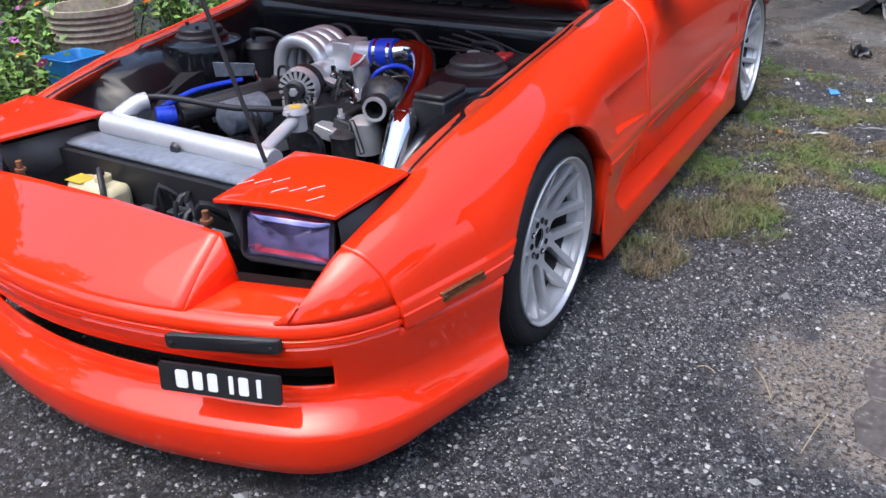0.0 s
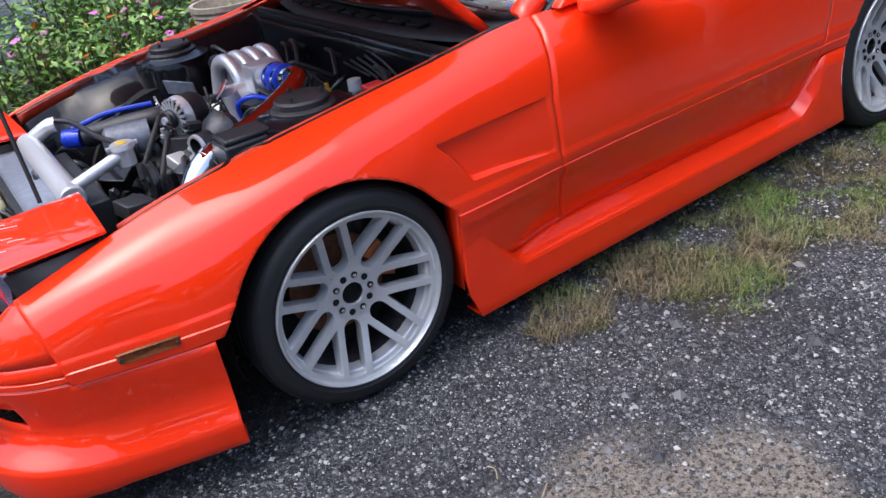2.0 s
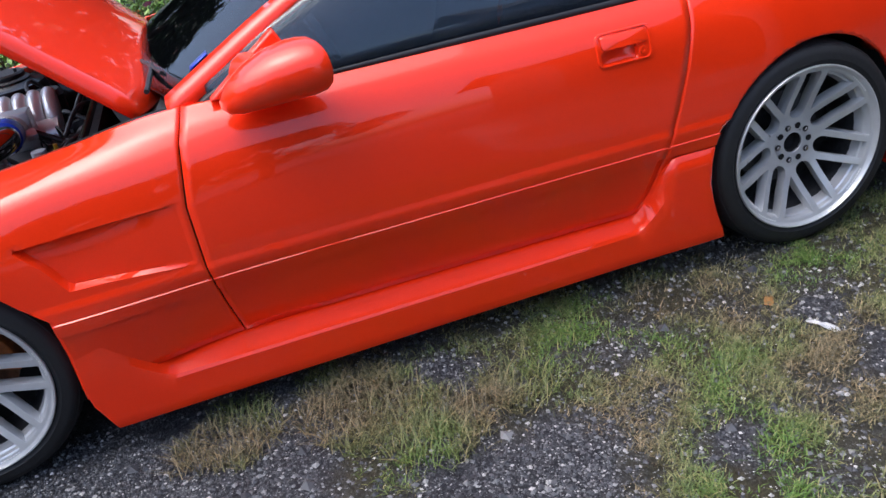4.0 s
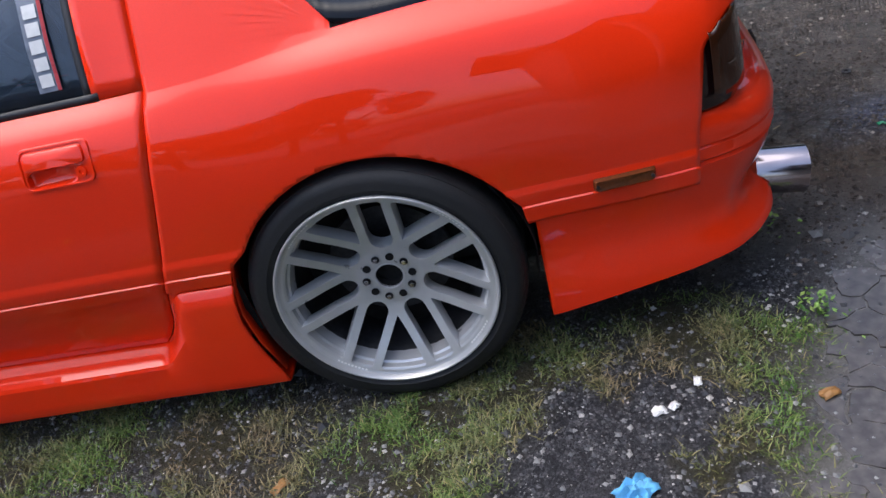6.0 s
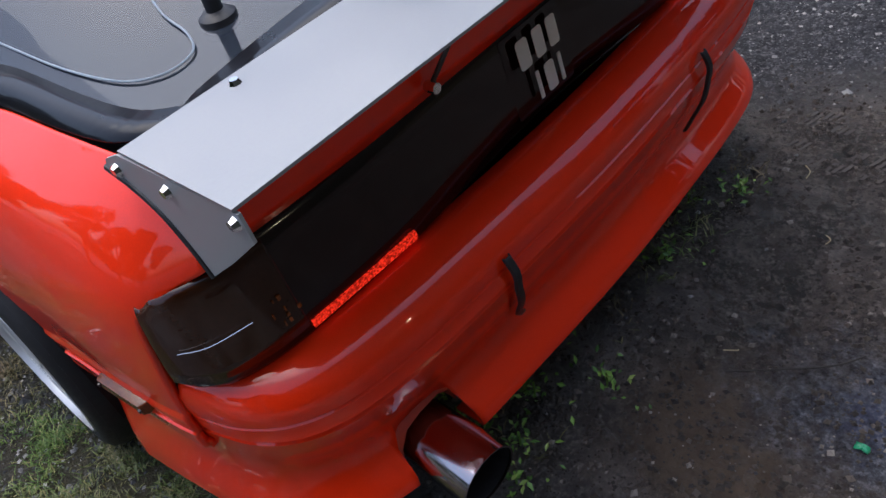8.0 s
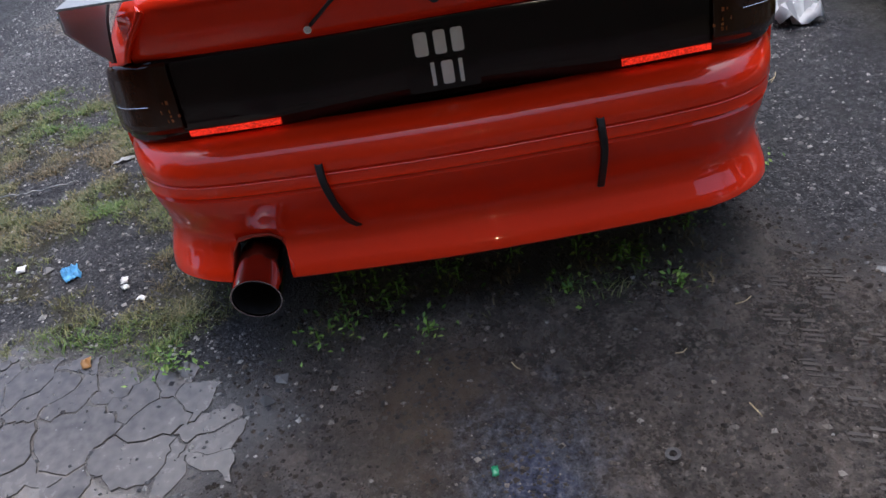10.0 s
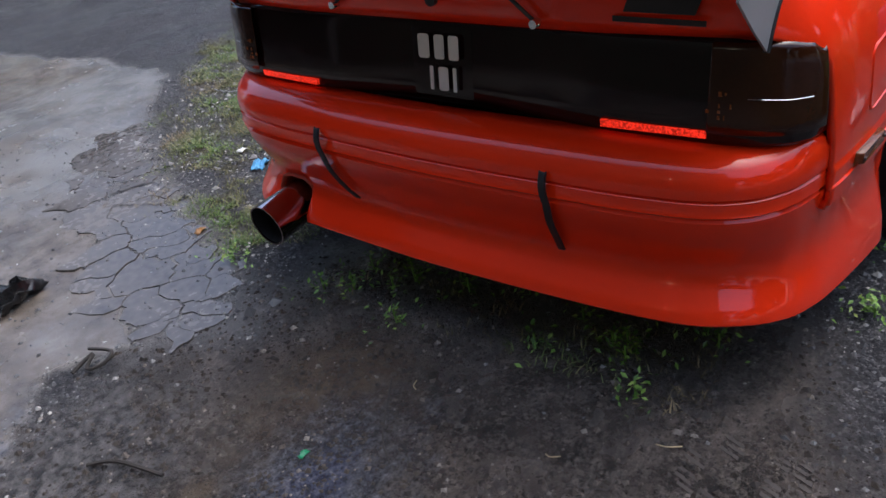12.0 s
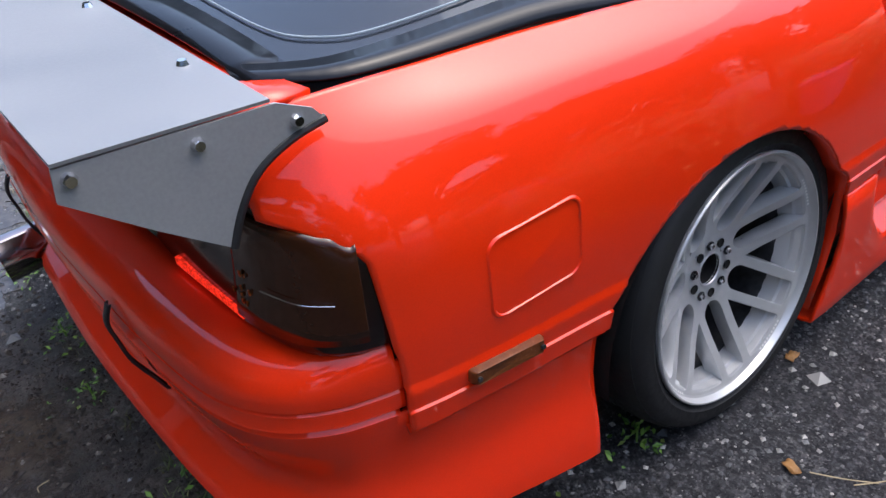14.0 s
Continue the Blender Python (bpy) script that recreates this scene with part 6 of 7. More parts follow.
def ground_material():
    m, n, l, b = material("wet_ground")
    co = n.new("ShaderNodeTexCoord")
    at = n.new("ShaderNodeAttribute")
    at.attribute_name = "cover"
    sep = n.new("ShaderNodeSeparateColor")
    l.new(at.outputs["Color"], sep.inputs[0])
    alpha = at.outputs["Alpha"]

    def tex(scale, detail=6, rough=0.6):
        t = n.new("ShaderNodeTexNoise")
        t.inputs["Scale"].default_value, t.inputs["Detail"].default_value, t.inputs["Roughness"].default_value = scale, detail, rough
        l.new(co.outputs["Object"], t.inputs["Vector"])
        return t.outputs["Fac"]

    def ramp(value, *stops):
        r = n.new("ShaderNodeValToRGB")
        el = r.color_ramp.elements
        while len(el) < len(stops):
            el.new(0.5)
        for e, (p, c) in zip(el, stops):
            e.position, e.color = p, (*c, 1)
        l.new(value, r.inputs[0])
        return r.outputs[0]

    def mix(f, a, c):
        x = n.new("ShaderNodeMix")
        x.data_type = "RGBA"
        l.new(f, x.inputs["Factor"])
        l.new(a, x.inputs["A"])
        l.new(c, x.inputs["B"])
        return x.outputs["Result"]

    vor = n.new("ShaderNodeTexVoronoi")
    vor.inputs["Scale"].default_value = 95
    l.new(co.outputs["Object"], vor.inputs["Vector"])
    tiny = n.new("ShaderNodeTexVoronoi")
    tiny.inputs["Scale"].default_value = 210
    l.new(co.outputs["Object"], tiny.inputs["Vector"])
    chips = mix(tex(18), ramp(tiny.outputs["Color"], (0.0, (0.012, 0.012, 0.015)), (0.5, (0.034, 0.034, 0.039)), (0.74, (0.11, 0.11, 0.118)), (1.0, (0.36, 0.355, 0.35))), ramp(vor.outputs["Color"], (0.0, (0.020, 0.020, 0.024)), (0.5, (0.045, 0.045, 0.050)), (0.78, (0.10, 0.10, 0.11)), (1.0, (0.18, 0.175, 0.17))))
    tar = ramp(tex(3.0), (0.35, (0.016, 0.016, 0.020)), (0.65, (0.046, 0.045, 0.049)))
    asphalt = mix(ramp(tex(30), (0.33, (0, 0, 0)), (0.52, (1, 1, 1))), tar, chips)
    soil = ramp(tex(22), (0.3, (0.020, 0.016, 0.012)), (0.55, (0.055, 0.043, 0.033)), (0.8, (0.12, 0.095, 0.07)))
    mud = ramp(tex(6, 9, 0.74), (0.36, (0.018, 0.015, 0.014)), (0.50, (0.062, 0.051, 0.046)), (0.64, (0.16, 0.132, 0.115)))
    mud = mix(ramp(tex(38, 6, 0.7), (0.44, (0, 0, 0)), (0.60, (0.75, 0.75, 0.75))), mud, ramp(tex(95), (0.38, (0.020, 0.017, 0.016)), (0.62, (0.20, 0.172, 0.152))))
    turf = mix(tex(40), soil, ramp(tex(12), (0.3, (0.040, 0.044, 0.018)), (0.7, (0.085, 0.080, 0.038))))
    conc = mix(ramp(tex(0.9, 6, 0.65), (0.44, (0, 0, 0)), (0.56, (1, 1, 1))), ramp(tex(5, 9, 0.7), (0.34, (0.055, 0.045, 0.037)), (0.50, (0.115, 0.096, 0.078)), (0.66, (0.20, 0.18, 0.158))), mix(tex(2.2), ramp(tex(45), (0.3, (0.095, 0.093, 0.092)), (0.7, (0.175, 0.17, 0.165))), ramp(tex(3.5, 8, 0.65), (0.40, (0.075, 0.072, 0.070)), (0.55, (0.205, 0.20, 0.19)))))
    pale = mix(ramp(tex(75, 4), (0.40, (0, 0, 0)), (0.50, (1, 1, 1))), soil, ramp(tex(60), (0.3, (0.18, 0.155, 0.12)), (0.7, (0.42, 0.37, 0.31))))
    col = mix(sep.outputs[2], asphalt, mud)
    col = mix(alpha, col, pale)
    col = mix(sep.outputs[1], col, conc)
    col = mix(sep.outputs[0], col, turf)


    def blot(x0, y0, rx, ry, turn_, low, high, scale):
        """A ragged stain about a point: 1 in its middle, 0 outside."""
        mp = n.new("ShaderNodeMapping")
        mp.vector_type = "TEXTURE"
        mp.inputs["Location"].default_value = (x0, y0, 0)
        mp.inputs["Rotation"].default_value = (0, 0, turn_)
        mp.inputs["Scale"].default_value = (rx, ry, 1)
        l.new(co.outputs["Object"], mp.inputs["Vector"])
        ln = n.new("ShaderNodeVectorMath")
        ln.operation = "LENGTH"
        l.new(mp.outputs[0], ln.inputs[0])
        ad = n.new("ShaderNodeMath")
        ad.operation = "MULTIPLY_ADD"
        l.new(tex(scale, 7, 0.7), ad.inputs[0])
        ad.inputs[1].default_value = 1.8
        l.new(ln.outputs["Value"], ad.inputs[2])
        mr = n.new("ShaderNodeMapRange")
        mr.inputs["From Min"].default_value, mr.inputs["From Max"].default_value = low, high
        mr.inputs["To Min"].default_value, mr.inputs["To Max"].default_value = 1.0, 0.0
        l.new(ad.outputs[0], mr.inputs["Value"])
        return mr.outputs[0]

    oil = blot(3.93, 0.06, 0.20, 0.12, 0.15, 1.2, 1.75, 26)
    # pale halo round the oil: sky sheen of the wet film as colour
    film_sheen = blot(3.92, 0.05, 0.36, 0.23, 0.15, 1.25, 1.95, 9)
    splash = blot(4.18, -0.45, 0.50, 0.34, 0.5, 1.3, 1.8, 14)
    silt = blot(3.70, -0.12, 0.30, 0.26, 0.0, 1.3, 1.9, 7)
    pool = blot(4.11, -0.13, 0.13, 0.075, 0.2, 1.55, 1.75, 5)
    col = mix(silt, col, ramp(tex(16), (0.3, (0.070, 0.050, 0.036)), (0.7, (0.13, 0.098, 0.072))))
    col = mix(splash, col, ramp(tex(30), (0.35, (0.030, 0.030, 0.034)), (0.65, (0.17, 0.16, 0.16))))
    # bluish-pale colours of film and oil hold painted sky reflection
    col = mix(film_sheen, col, ramp(tex(48, 8, 0.75), (0.40, (0.028, 0.028, 0.034)), (0.52, (0.070, 0.072, 0.086)), (0.66, (0.20, 0.205, 0.235))))
    col = mix(oil, col, ramp(tex(60), (0.35, (0.022, 0.025, 0.040)), (0.52, (0.060, 0.068, 0.110)), (0.68, (0.20, 0.20, 0.23))))
    col = mix(pool, col, ramp(tex(8), (0.3, (0.075, 0.056, 0.042)), (0.7, (0.12, 0.094, 0.07))))
    l.new(col, b.inputs["Base Color"])
    wet = n.new("ShaderNodeMapRange")
    wet.inputs["From Min"].default_value, wet.inputs["From Max"].default_value = 0.42, 0.60
    wet.inputs["To Min"].default_value, wet.inputs["To Max"].default_value = 0.34, 0.8
    l.new(tex(1.7, 5), wet.inputs["Value"])

    def lower(value, mask, by):
        m1 = n.new("ShaderNodeMath")
        m1.operation = "MULTIPLY_ADD"
        l.new(mask, m1.inputs[0])
        m1.inputs[1].default_value, m1.inputs[2].default_value = -by, 1.0
        m2 = n.new("ShaderNodeMath")
        m2.operation = "MULTIPLY"
        l.new(value, m2.inputs[0])
        l.new(m1.outputs[0], m2.inputs[1])
        return m2.outputs[0]
    gloss = lower(lower(lower(lower(wet.outputs[0], sep.outputs[1], 0.62), sep.outputs[2], 0.55), pool, 0.85), splash, 0.5)
    gloss = lower(lower(gloss, oil, 0.5), film_sheen, 0.5)
    l.new(gloss, b.inputs["Roughness"])
    damp = n.new("ShaderNodeMath")
    damp.operation, damp.use_clamp = "ADD", True
    l.new(sep.outputs[1], damp.inputs[0])
    l.new(sep.outputs[2], damp.inputs[1])
    shine = n.new("ShaderNodeMapRange")
    shine.inputs["To Min"].default_value, shine.inputs["To Max"].default_value = 0.22, 0.7
    l.new(damp.outputs[0], shine.inputs["Value"])
    l.new(shine.outputs[0], b.inputs["Specular IOR Level"])
    bump = n.new("ShaderNodeBump")
    bump.inputs["Strength"].default_value, bump.inputs["Distance"].default_value = 1.0, 0.013
    rough_h = n.new("ShaderNodeMath")
    rough_h.operation = "MULTIPLY_ADD"
    l.new(tex(26, 8, 0.7), rough_h.inputs[0])
    rough_h.inputs[1].default_value = 1.6
    l.new(tex(140, 4, 0.7), rough_h.inputs[2])
    l.new(rough_h.outputs[0], bump.inputs["Height"])
    relief = n.new("ShaderNodeMapRange")
    relief.inputs["To Min"].default_value, relief.inputs["To Max"].default_value = 1.0, 0.18
    l.new(sep.outputs[1], relief.inputs["Value"])
    l.new(relief.outputs[0], bump.inputs["Strength"])
    l.new(bump.outputs[0], b.inputs["Normal"])
    return m


ground = piece("ground", (gverts, gfaces), ground_material(), None, angle=80)
tagged(ground, "damp tarmac, dirt and patchy grass yard", "ground", kind="structure")
cover = ground.data.color_attributes.new("cover", "FLOAT_COLOR", "POINT")
ZONE = [cover_at(x, y) for x, y, z in gverts]
cover.data.foreach_set("color", [c for q in ZONE for c in q])


GX0, GY0 = gx.index(-2.0), gy.index(-3.6)


def zones(x, y):
    """The cover at a place, looked up on the ground's own grid."""
    if -2.0 < x < 4.96 and -3.6 < y < 1.96:
        return ZONE[(GX0 + int((x + 2.0) / 0.03 + 0.5)) * ny + GY0 + int((y + 3.6) / 0.03 + 0.5)]
    return cover_at(x, y)


def island_material(name, stops, rough):
    """Colours that differ from piece to piece."""
    m, n, l, b = material(name)
    g = n.new("ShaderNodeNewGeometry")
    r = n.new("ShaderNodeValToRGB")
    el = r.color_ramp.elements
    while len(el) < len(stops):
        el.new(0.5)
    for e, (p, c) in zip(el, stops):
        e.position, e.color = p, (*c, 1)
    l.new(g.outputs["Random Per Island"], r.inputs[0])
    l.new(r.outputs[0], b.inputs["Base Color"])
    b.inputs["Roughness"].default_value = rough
    return m


STONES = island_material("gravel_stone", [(0.0, (0.035, 0.035, 0.04)), (0.32, (0.062, 0.063, 0.070)), (0.66, (0.125, 0.126, 0.130)), (0.88, (0.25, 0.248, 0.242)), (1.0, (0.46, 0.445, 0.42))], 0.6)
def blade_material():
    """Grass that runs from fresh green to straw in patches, and differs from blade to blade."""
    m = island_material("grass_blade", [(0.0, (0.038, 0.090, 0.012)), (0.45, (0.088, 0.165, 0.024)), (0.8, (0.15, 0.225, 0.044)), (1.0, (0.24, 0.22, 0.08))], 0.55)
    n, l = m.node_tree.nodes, m.node_tree.links
    b = n["Principled BSDF"]
    green = b.inputs["Base Color"].links[0].from_socket
    geo = next(q for q in n if q.bl_idname == "ShaderNodeNewGeometry")
    straw = n.new("ShaderNodeValToRGB")
    straw.color_ramp.elements[0].color, straw.color_ramp.elements[1].color = (0.055, 0.052, 0.022, 1), (0.27, 0.205, 0.11, 1)
    l.new(geo.outputs["Random Per Island"], straw.inputs[0])
    co, patch = n.new("ShaderNodeTexCoord"), n.new("ShaderNodeTexNoise")
    patch.inputs["Scale"].default_value, patch.inputs["Detail"].default_value = 2.6, 5
    l.new(co.outputs["Object"], patch.inputs["Vector"])
    part_ = n.new("ShaderNodeMapRange")
    part_.inputs["From Min"].default_value, part_.inputs["From Max"].default_value = 0.36, 0.60
    l.new(patch.outputs["Fac"], part_.inputs["Value"])
    mix = n.new("ShaderNodeMix")
    mix.data_type = "RGBA"
    l.new(part_.outputs[0], mix.inputs["Factor"])
    l.new(green, mix.inputs["A"])
    l.new(straw.outputs[0], mix.inputs["B"])
    l.new(mix.outputs["Result"], b.inputs["Base Color"])
    return m


BLADES = blade_material()
LEAF = island_material("leaf", [(0.0, (0.055, 0.13, 0.020)), (0.5, (0.14, 0.28, 0.042)), (0.85, (0.24, 0.40, 0.07)), (1.0, (0.32, 0.38, 0.10))], 0.45)
TREELEAF = island_material("tree_leaf", [(0.0, (0.010, 0.022, 0.006)), (0.6, (0.022, 0.045, 0.012)), (1.0, (0.045, 0.075, 0.02))], 0.6)
BARK = plain("bark", (0.10, 0.075, 0.055), 0.85, 0, 30, 0.4, 0.6)

nr = np.random.default_rng(11)


def stones(count, box_, allow, low, high):
    """Loose stones, each a small uneven block."""
    base = np.array([(1, 0, 0), (0, 1, 0), (-1, 0, 0), (0, -1, 0), (0, 0, 0.7), (0, 0, -0.5)], float)
    tri = np.array([(0, 1, 4), (1, 2, 4), (2, 3, 4), (3, 0, 4), (1, 0, 5), (2, 1, 5), (3, 2, 5), (0, 3, 5)])
    spots_ = []
    while len(spots_) < count:
        for x, y, q in nr.uniform((box_[0], box_[2], 0), (box_[1], box_[3], 1), (4000, 3)):
            if q < allow(x, y) and len(spots_) < count:
                spots_.append((x, y, height(x, y)))
    at = np.array(spots_)
    r = low * (high / low) ** (nr.random(count) ** 2.4)
    p = base[None] * nr.uniform(0.6, 1.25, (count, 6, 3)) * r[:, None, None]
    a = nr.uniform(0, 6.3, count)[:, None]
    at[:, 2] += 0.12 * r
    p = np.stack([p[..., 0] * np.cos(a) - p[..., 1] * np.sin(a), p[..., 0] * np.sin(a) + p[..., 1] * np.cos(a), p[..., 2]], 2) + at[:, None, :]
    return p.reshape(-1, 3), (tri[None] + 6 * np.arange(count)[:, None, None]).reshape(-1, 3)


def fast_object(name, geo, mat, label, category):
    me = bpy.data.meshes.new(name)
    me.from_pydata(geo[0].tolist(), [], geo[1].tolist())
    me.materials.append(mat)
    return tagged(new(name, me), label, category, kind="stuff")


def stone_chance(x, y):
    g, c, d, p = zones(x, y)
    under = -0.9 < x < 3.3 and abs(y) < 0.7
    return (0.9 - 0.55 * p - 0.20 * g - 0.89 * d) * (1 - 0.93 * c) * (0.15 if under else 1.0) * (0.5 if y > 0.5 and x > 2.0 else 1.0)


fast_object("gravel", stones(90000, (-1.4, 4.6, -2.6, 1.5), stone_chance, 0.0020, 0.0098), STONES, "loose grey gravel chips over the tarmac", "gravel")
fast_object("aggregate", stones(60000, (-1.1, 1.9, -2.45, -0.85), lambda x, y: stone_chance(x, y) * (1 - zones(x, y)[0]) * max(0.15, min(1.0, 0.75 + 0.9 * fbm(x, y, 2.2, 6.6))), 0.0017, 0.0056), STONES, "pale stone chips worn out of the tarmac", "gravel")
CLOD = island_material("dirt_clod", [(0.0, (0.018, 0.014, 0.012)), (0.7, (0.045, 0.034, 0.026)), (0.93, (0.10, 0.082, 0.068)), (1.0, (0.28, 0.25, 0.22))], 0.75)
fast_object("dirt_clods", stones(16000, (2.8, 4.9, -0.9, 1.4), lambda x, y: zones(x, y)[2] * (0.35 + 0.65 * (fbm(x, y, 4.0, 9.0) > 0)), 0.0025, 0.011), CLOD, "small dark clods of damp dirt", "dirt")
fast_object("pebbles", stones(420, (-1.4, 4.6, -2.6, 1.5), stone_chance, 0.010, 0.026), STONES, "scattered pale pebbles on the ground", "pebbles")


def blades(count, box_, allow, tall, lean=0.6, width=0.0022):
    vs, fs, k = [], [], 0
    while k < count:
        x, y = nr.uniform(box_[0], box_[1]), nr.uniform(box_[2], box_[3])
        if nr.random() > allow(x, y):
            continue
        for _ in range(5):
            a, h = nr.uniform(0, 6.3), tall * nr.uniform(0.4, 1.2)
            px, py = x + nr.normal(0, 0.012), y + nr.normal(0, 0.012)
            ca, sa, w = math.cos(a), math.sin(a), width * nr.uniform(0.7, 1.4)
            b = lean * nr.uniform(0.3, 1.5) * h
            z = height(px, py) - 0.003
            vs += [(px - sa * w, py + ca * w, z), (px + sa * w, py - ca * w, z), (px + ca * b * 0.35 + sa * w * 0.8, py + sa * b * 0.35 - ca * w * 0.8, z + h * 0.6), (px + ca * b * 0.35 - sa * w * 0.8, py + sa * b * 0.35 + ca * w * 0.8, z + h * 0.6), (px + ca * b, py + sa * b, z + h)]
            fs += [(5 * k, 5 * k + 1, 5 * k + 2, 5 * k + 3), (5 * k + 3, 5 * k + 2, 5 * k + 4)]
            k += 1
    return vs, fs


def grass_chance(x, y):
    if -0.9 < x < 3.3 and abs(y) < 0.66:
        return 0.0
    return zones(x, y)[0] ** 1.5 * max(0.04, min(1.0, 0.42 + 1.6 * fbm(x, y, 8.0, 4.4)))


gb = blades(80000, (0.4, 3.6, -3.0, -0.66), grass_chance, 0.016, 1.5, 0.0015)
grass = new("grass", mesh_of("grass", gb[0], gb[1], BLADES, False))
tagged(grass, "short patchy green and straw-coloured grass", "grass", kind="stuff")


def tuft_chance(x, y):
    spots = ((0.62, -0.93, 0.12), (0.95, -0.98, 0.16), (1.10, -1.15, 0.14), (0.52, -0.95, 0.08), (1.35, -1.10, 0.12))
    return 1.0 if any(math.hypot(x - a, y - b) < r for a, b, r in spots) else 0.0


tb = blades(4200, (0.35, 1.6, -1.35, -0.8), tuft_chance, 0.040, 1.3, 0.0014)
tagged(new("grass_tufts", mesh_of("grass_tufts", tb[0], tb[1], BLADES, False)), "longer straw-tipped grass tufts beside the car", "grass", kind="stuff")


# ---- broken concrete ----
def clip_cell(poly, px, py, qx, qy):
    """Keep the side of a polygon that lies nearer to p than to q."""
    mx, my, dx, dy = (px + qx) / 2, (py + qy) / 2, qx - px, qy - py
    out = []
    for (a, b), (c, d) in zip(poly, poly[1:] + poly[:1]):
        u, v = (a - mx) * dx + (b - my) * dy, (c - mx) * dx + (d - my) * dy
        if u <= 0:
            out.append((a, b))
        if (u < 0) != (v < 0) and u != v:
            t = u / (u - v)
            out.append((a + t * (c - a), b + t * (d - b)))
    return out


CONCRETE = plain("weathered_concrete", (0.095, 0.085, 0.078), 0.20, 0, 40, 0.45, 0.10, 0.0, 0.14, 2.5)
pad = thing("concrete_pad", "cracked weathered concrete pad broken into plates", "concrete", kind="structure")
seeds = []
rc = random.Random(7)
for _ in range(4000):
    x, y = rc.uniform(2.7, 4.7), rc.uniform(-2.7, -0.4)
    d = poly_far(CRACKED, x, y)
    if d < 0:
        continue
    gap = (0.062 if d < 0.14 else 0.21) * rc.uniform(0.7, 1.5)
    if all(math.hypot(x - a, y - b) > gap for a, b in seeds):
        seeds.append((x, y))
for a, b in seeds[:290]:
    cell = [(a - 0.3, b - 0.3), (a + 0.3, b - 0.3), (a + 0.3, b + 0.3), (a - 0.3, b + 0.3)]
    for c, d in seeds:
        if (c, d) != (a, b) and math.hypot(c - a, d - b) < 0.7:
            cell = clip_cell(cell, a, b, c, d)
    if len(cell) < 3:
        continue
    cx, cy = sum(p[0] for p in cell) / len(cell), sum(p[1] for p in cell) / len(cell)
    if poly_far(CRACKED, cx, cy) < 0.01 or max(poly_far(CRACKED, x, y) for x, y in cell) < 0 or min(poly_far(CRACKED, x, y) for x, y in cell) < -0.06:
        continue
    size = max(math.hypot(x - cx, y - cy) for x, y in cell)
    shrink = 1 - rc.choice((0.0014, 0.0028, 0.0045, 0.007)) / max(0.03, size)
    zt = height(cx, cy) + rc.uniform(0.002, 0.004)
    tilt = (rc.uniform(-0.012, 0.012), rc.uniform(-0.012, 0.012))
    fine = []
    for (x, y), (u, v) in zip(cell, cell[1:] + cell[:1]):
        for k in range(5):
            p, q = x + (u - x) * k / 5, y + (v - y) * k / 5
            fine.append((p + 0.045 * fbm(p, q, 11.0, 6.0), q + 0.045 * fbm(p, q, 11.0, 16.0)))
    def ring(s, z):
        return [(cx + (x - cx) * s, cy + (y - cy) * s, z + tilt[0] * (x - cx) + tilt[1] * (y - cy)) for x, y in fine]
    v, f = grid([ring(shrink, zt - 0.03), ring(shrink, zt - 0.002), ring(shrink * 0.985, zt)], False, True)
    f.append(tuple(range(2 * len(fine), 3 * len(fine))))
    piece("concrete_plate", (v, f), CONCRETE, pad, smooth=False)
# a flat broken remnant of concrete in the tarmac
remnant = [(-0.10, -1.66), (0.02, -1.64), (0.10, -1.67), (0.20, -1.645), (0.29, -1.66), (0.30, -1.74), (0.22, -1.80), (0.12, -1.82), (0.03, -1.87), (-0.09, -1.83), (-0.13, -1.74)]
for side_x in (-1, 1):
    bit = [(x + side_x * 0.004, y) for x, y in remnant if (x - 0.11) * side_x > -0.03]
    piece("concrete_plate", prism(bit, "z", -0.02, height(0.1, -1.74) + 0.006), CONCRETE, pad, smooth=False, bevel=0.003)

# ---- litter and small things on the ground ----
def crumple(rx, ry, h, seed, n=9):
    rows = []
    for j in range(n):
        rows.append([((k / (n - 1) - 0.5) * 2 * rx * (1 + 0.25 * fbm(j, k, 0.5, seed)), (j / (n - 1) - 0.5) * 2 * ry * (1 + 0.25 * fbm(k, j, 0.6, seed + 3)), 0.004 + h * (0.5 + fbm(k, j, 0.8, seed + 7)) * (1 - (2 * k / (n - 1) - 1) ** 2 * 0.6)) for k in range(n)])
    return grid(rows)


SKYCLOTH = plain("pale_blue_cloth", (0.12, 0.40, 0.70), 0.7, 0, 60, 0.25)
BAGBLACK = plain("black_bag", (0.008, 0.008, 0.009), 0.3, 0, 30, 0.3)
BAGWHITE = plain("white_bag", (0.45, 0.46, 0.47), 0.4, 0, 30, 0.15)
DRYLEAF = plain("dry_leaf", (0.30, 0.15, 0.045), 0.6, 0, 60, 0.3)
GREENBIT = plain("green_shard", (0.03, 0.25, 0.12), 0.3, 0, 60, 0.2)
TWIG = plain("dark_twig", (0.03, 0.025, 0.022), 0.8, 0, 60, 0.3)


def litter(name, geo, mat, label, category, x, y, turn_=0.0, solid=0.0015):
    ob = piece(name, geo, mat, None, "", solid=solid, offset=0.0)
    ob.matrix_world = pose(x, y, height(x, y), 0, 0, turn_)
    return tagged(ob, label, category)


litter("cloth_scrap", crumple(0.040, 0.025, 0.024, 1.0), SKYCLOTH, "crumpled pale blue cloth scrap on grass", "litter", 2.90, -1.235, 30)
litter("plastic_scrap", crumple(0.016, 0.011, 0.008, 2.0, 6), WHITE, "small white plastic scrap on the ground", "litter", 2.985, -1.04, 10)
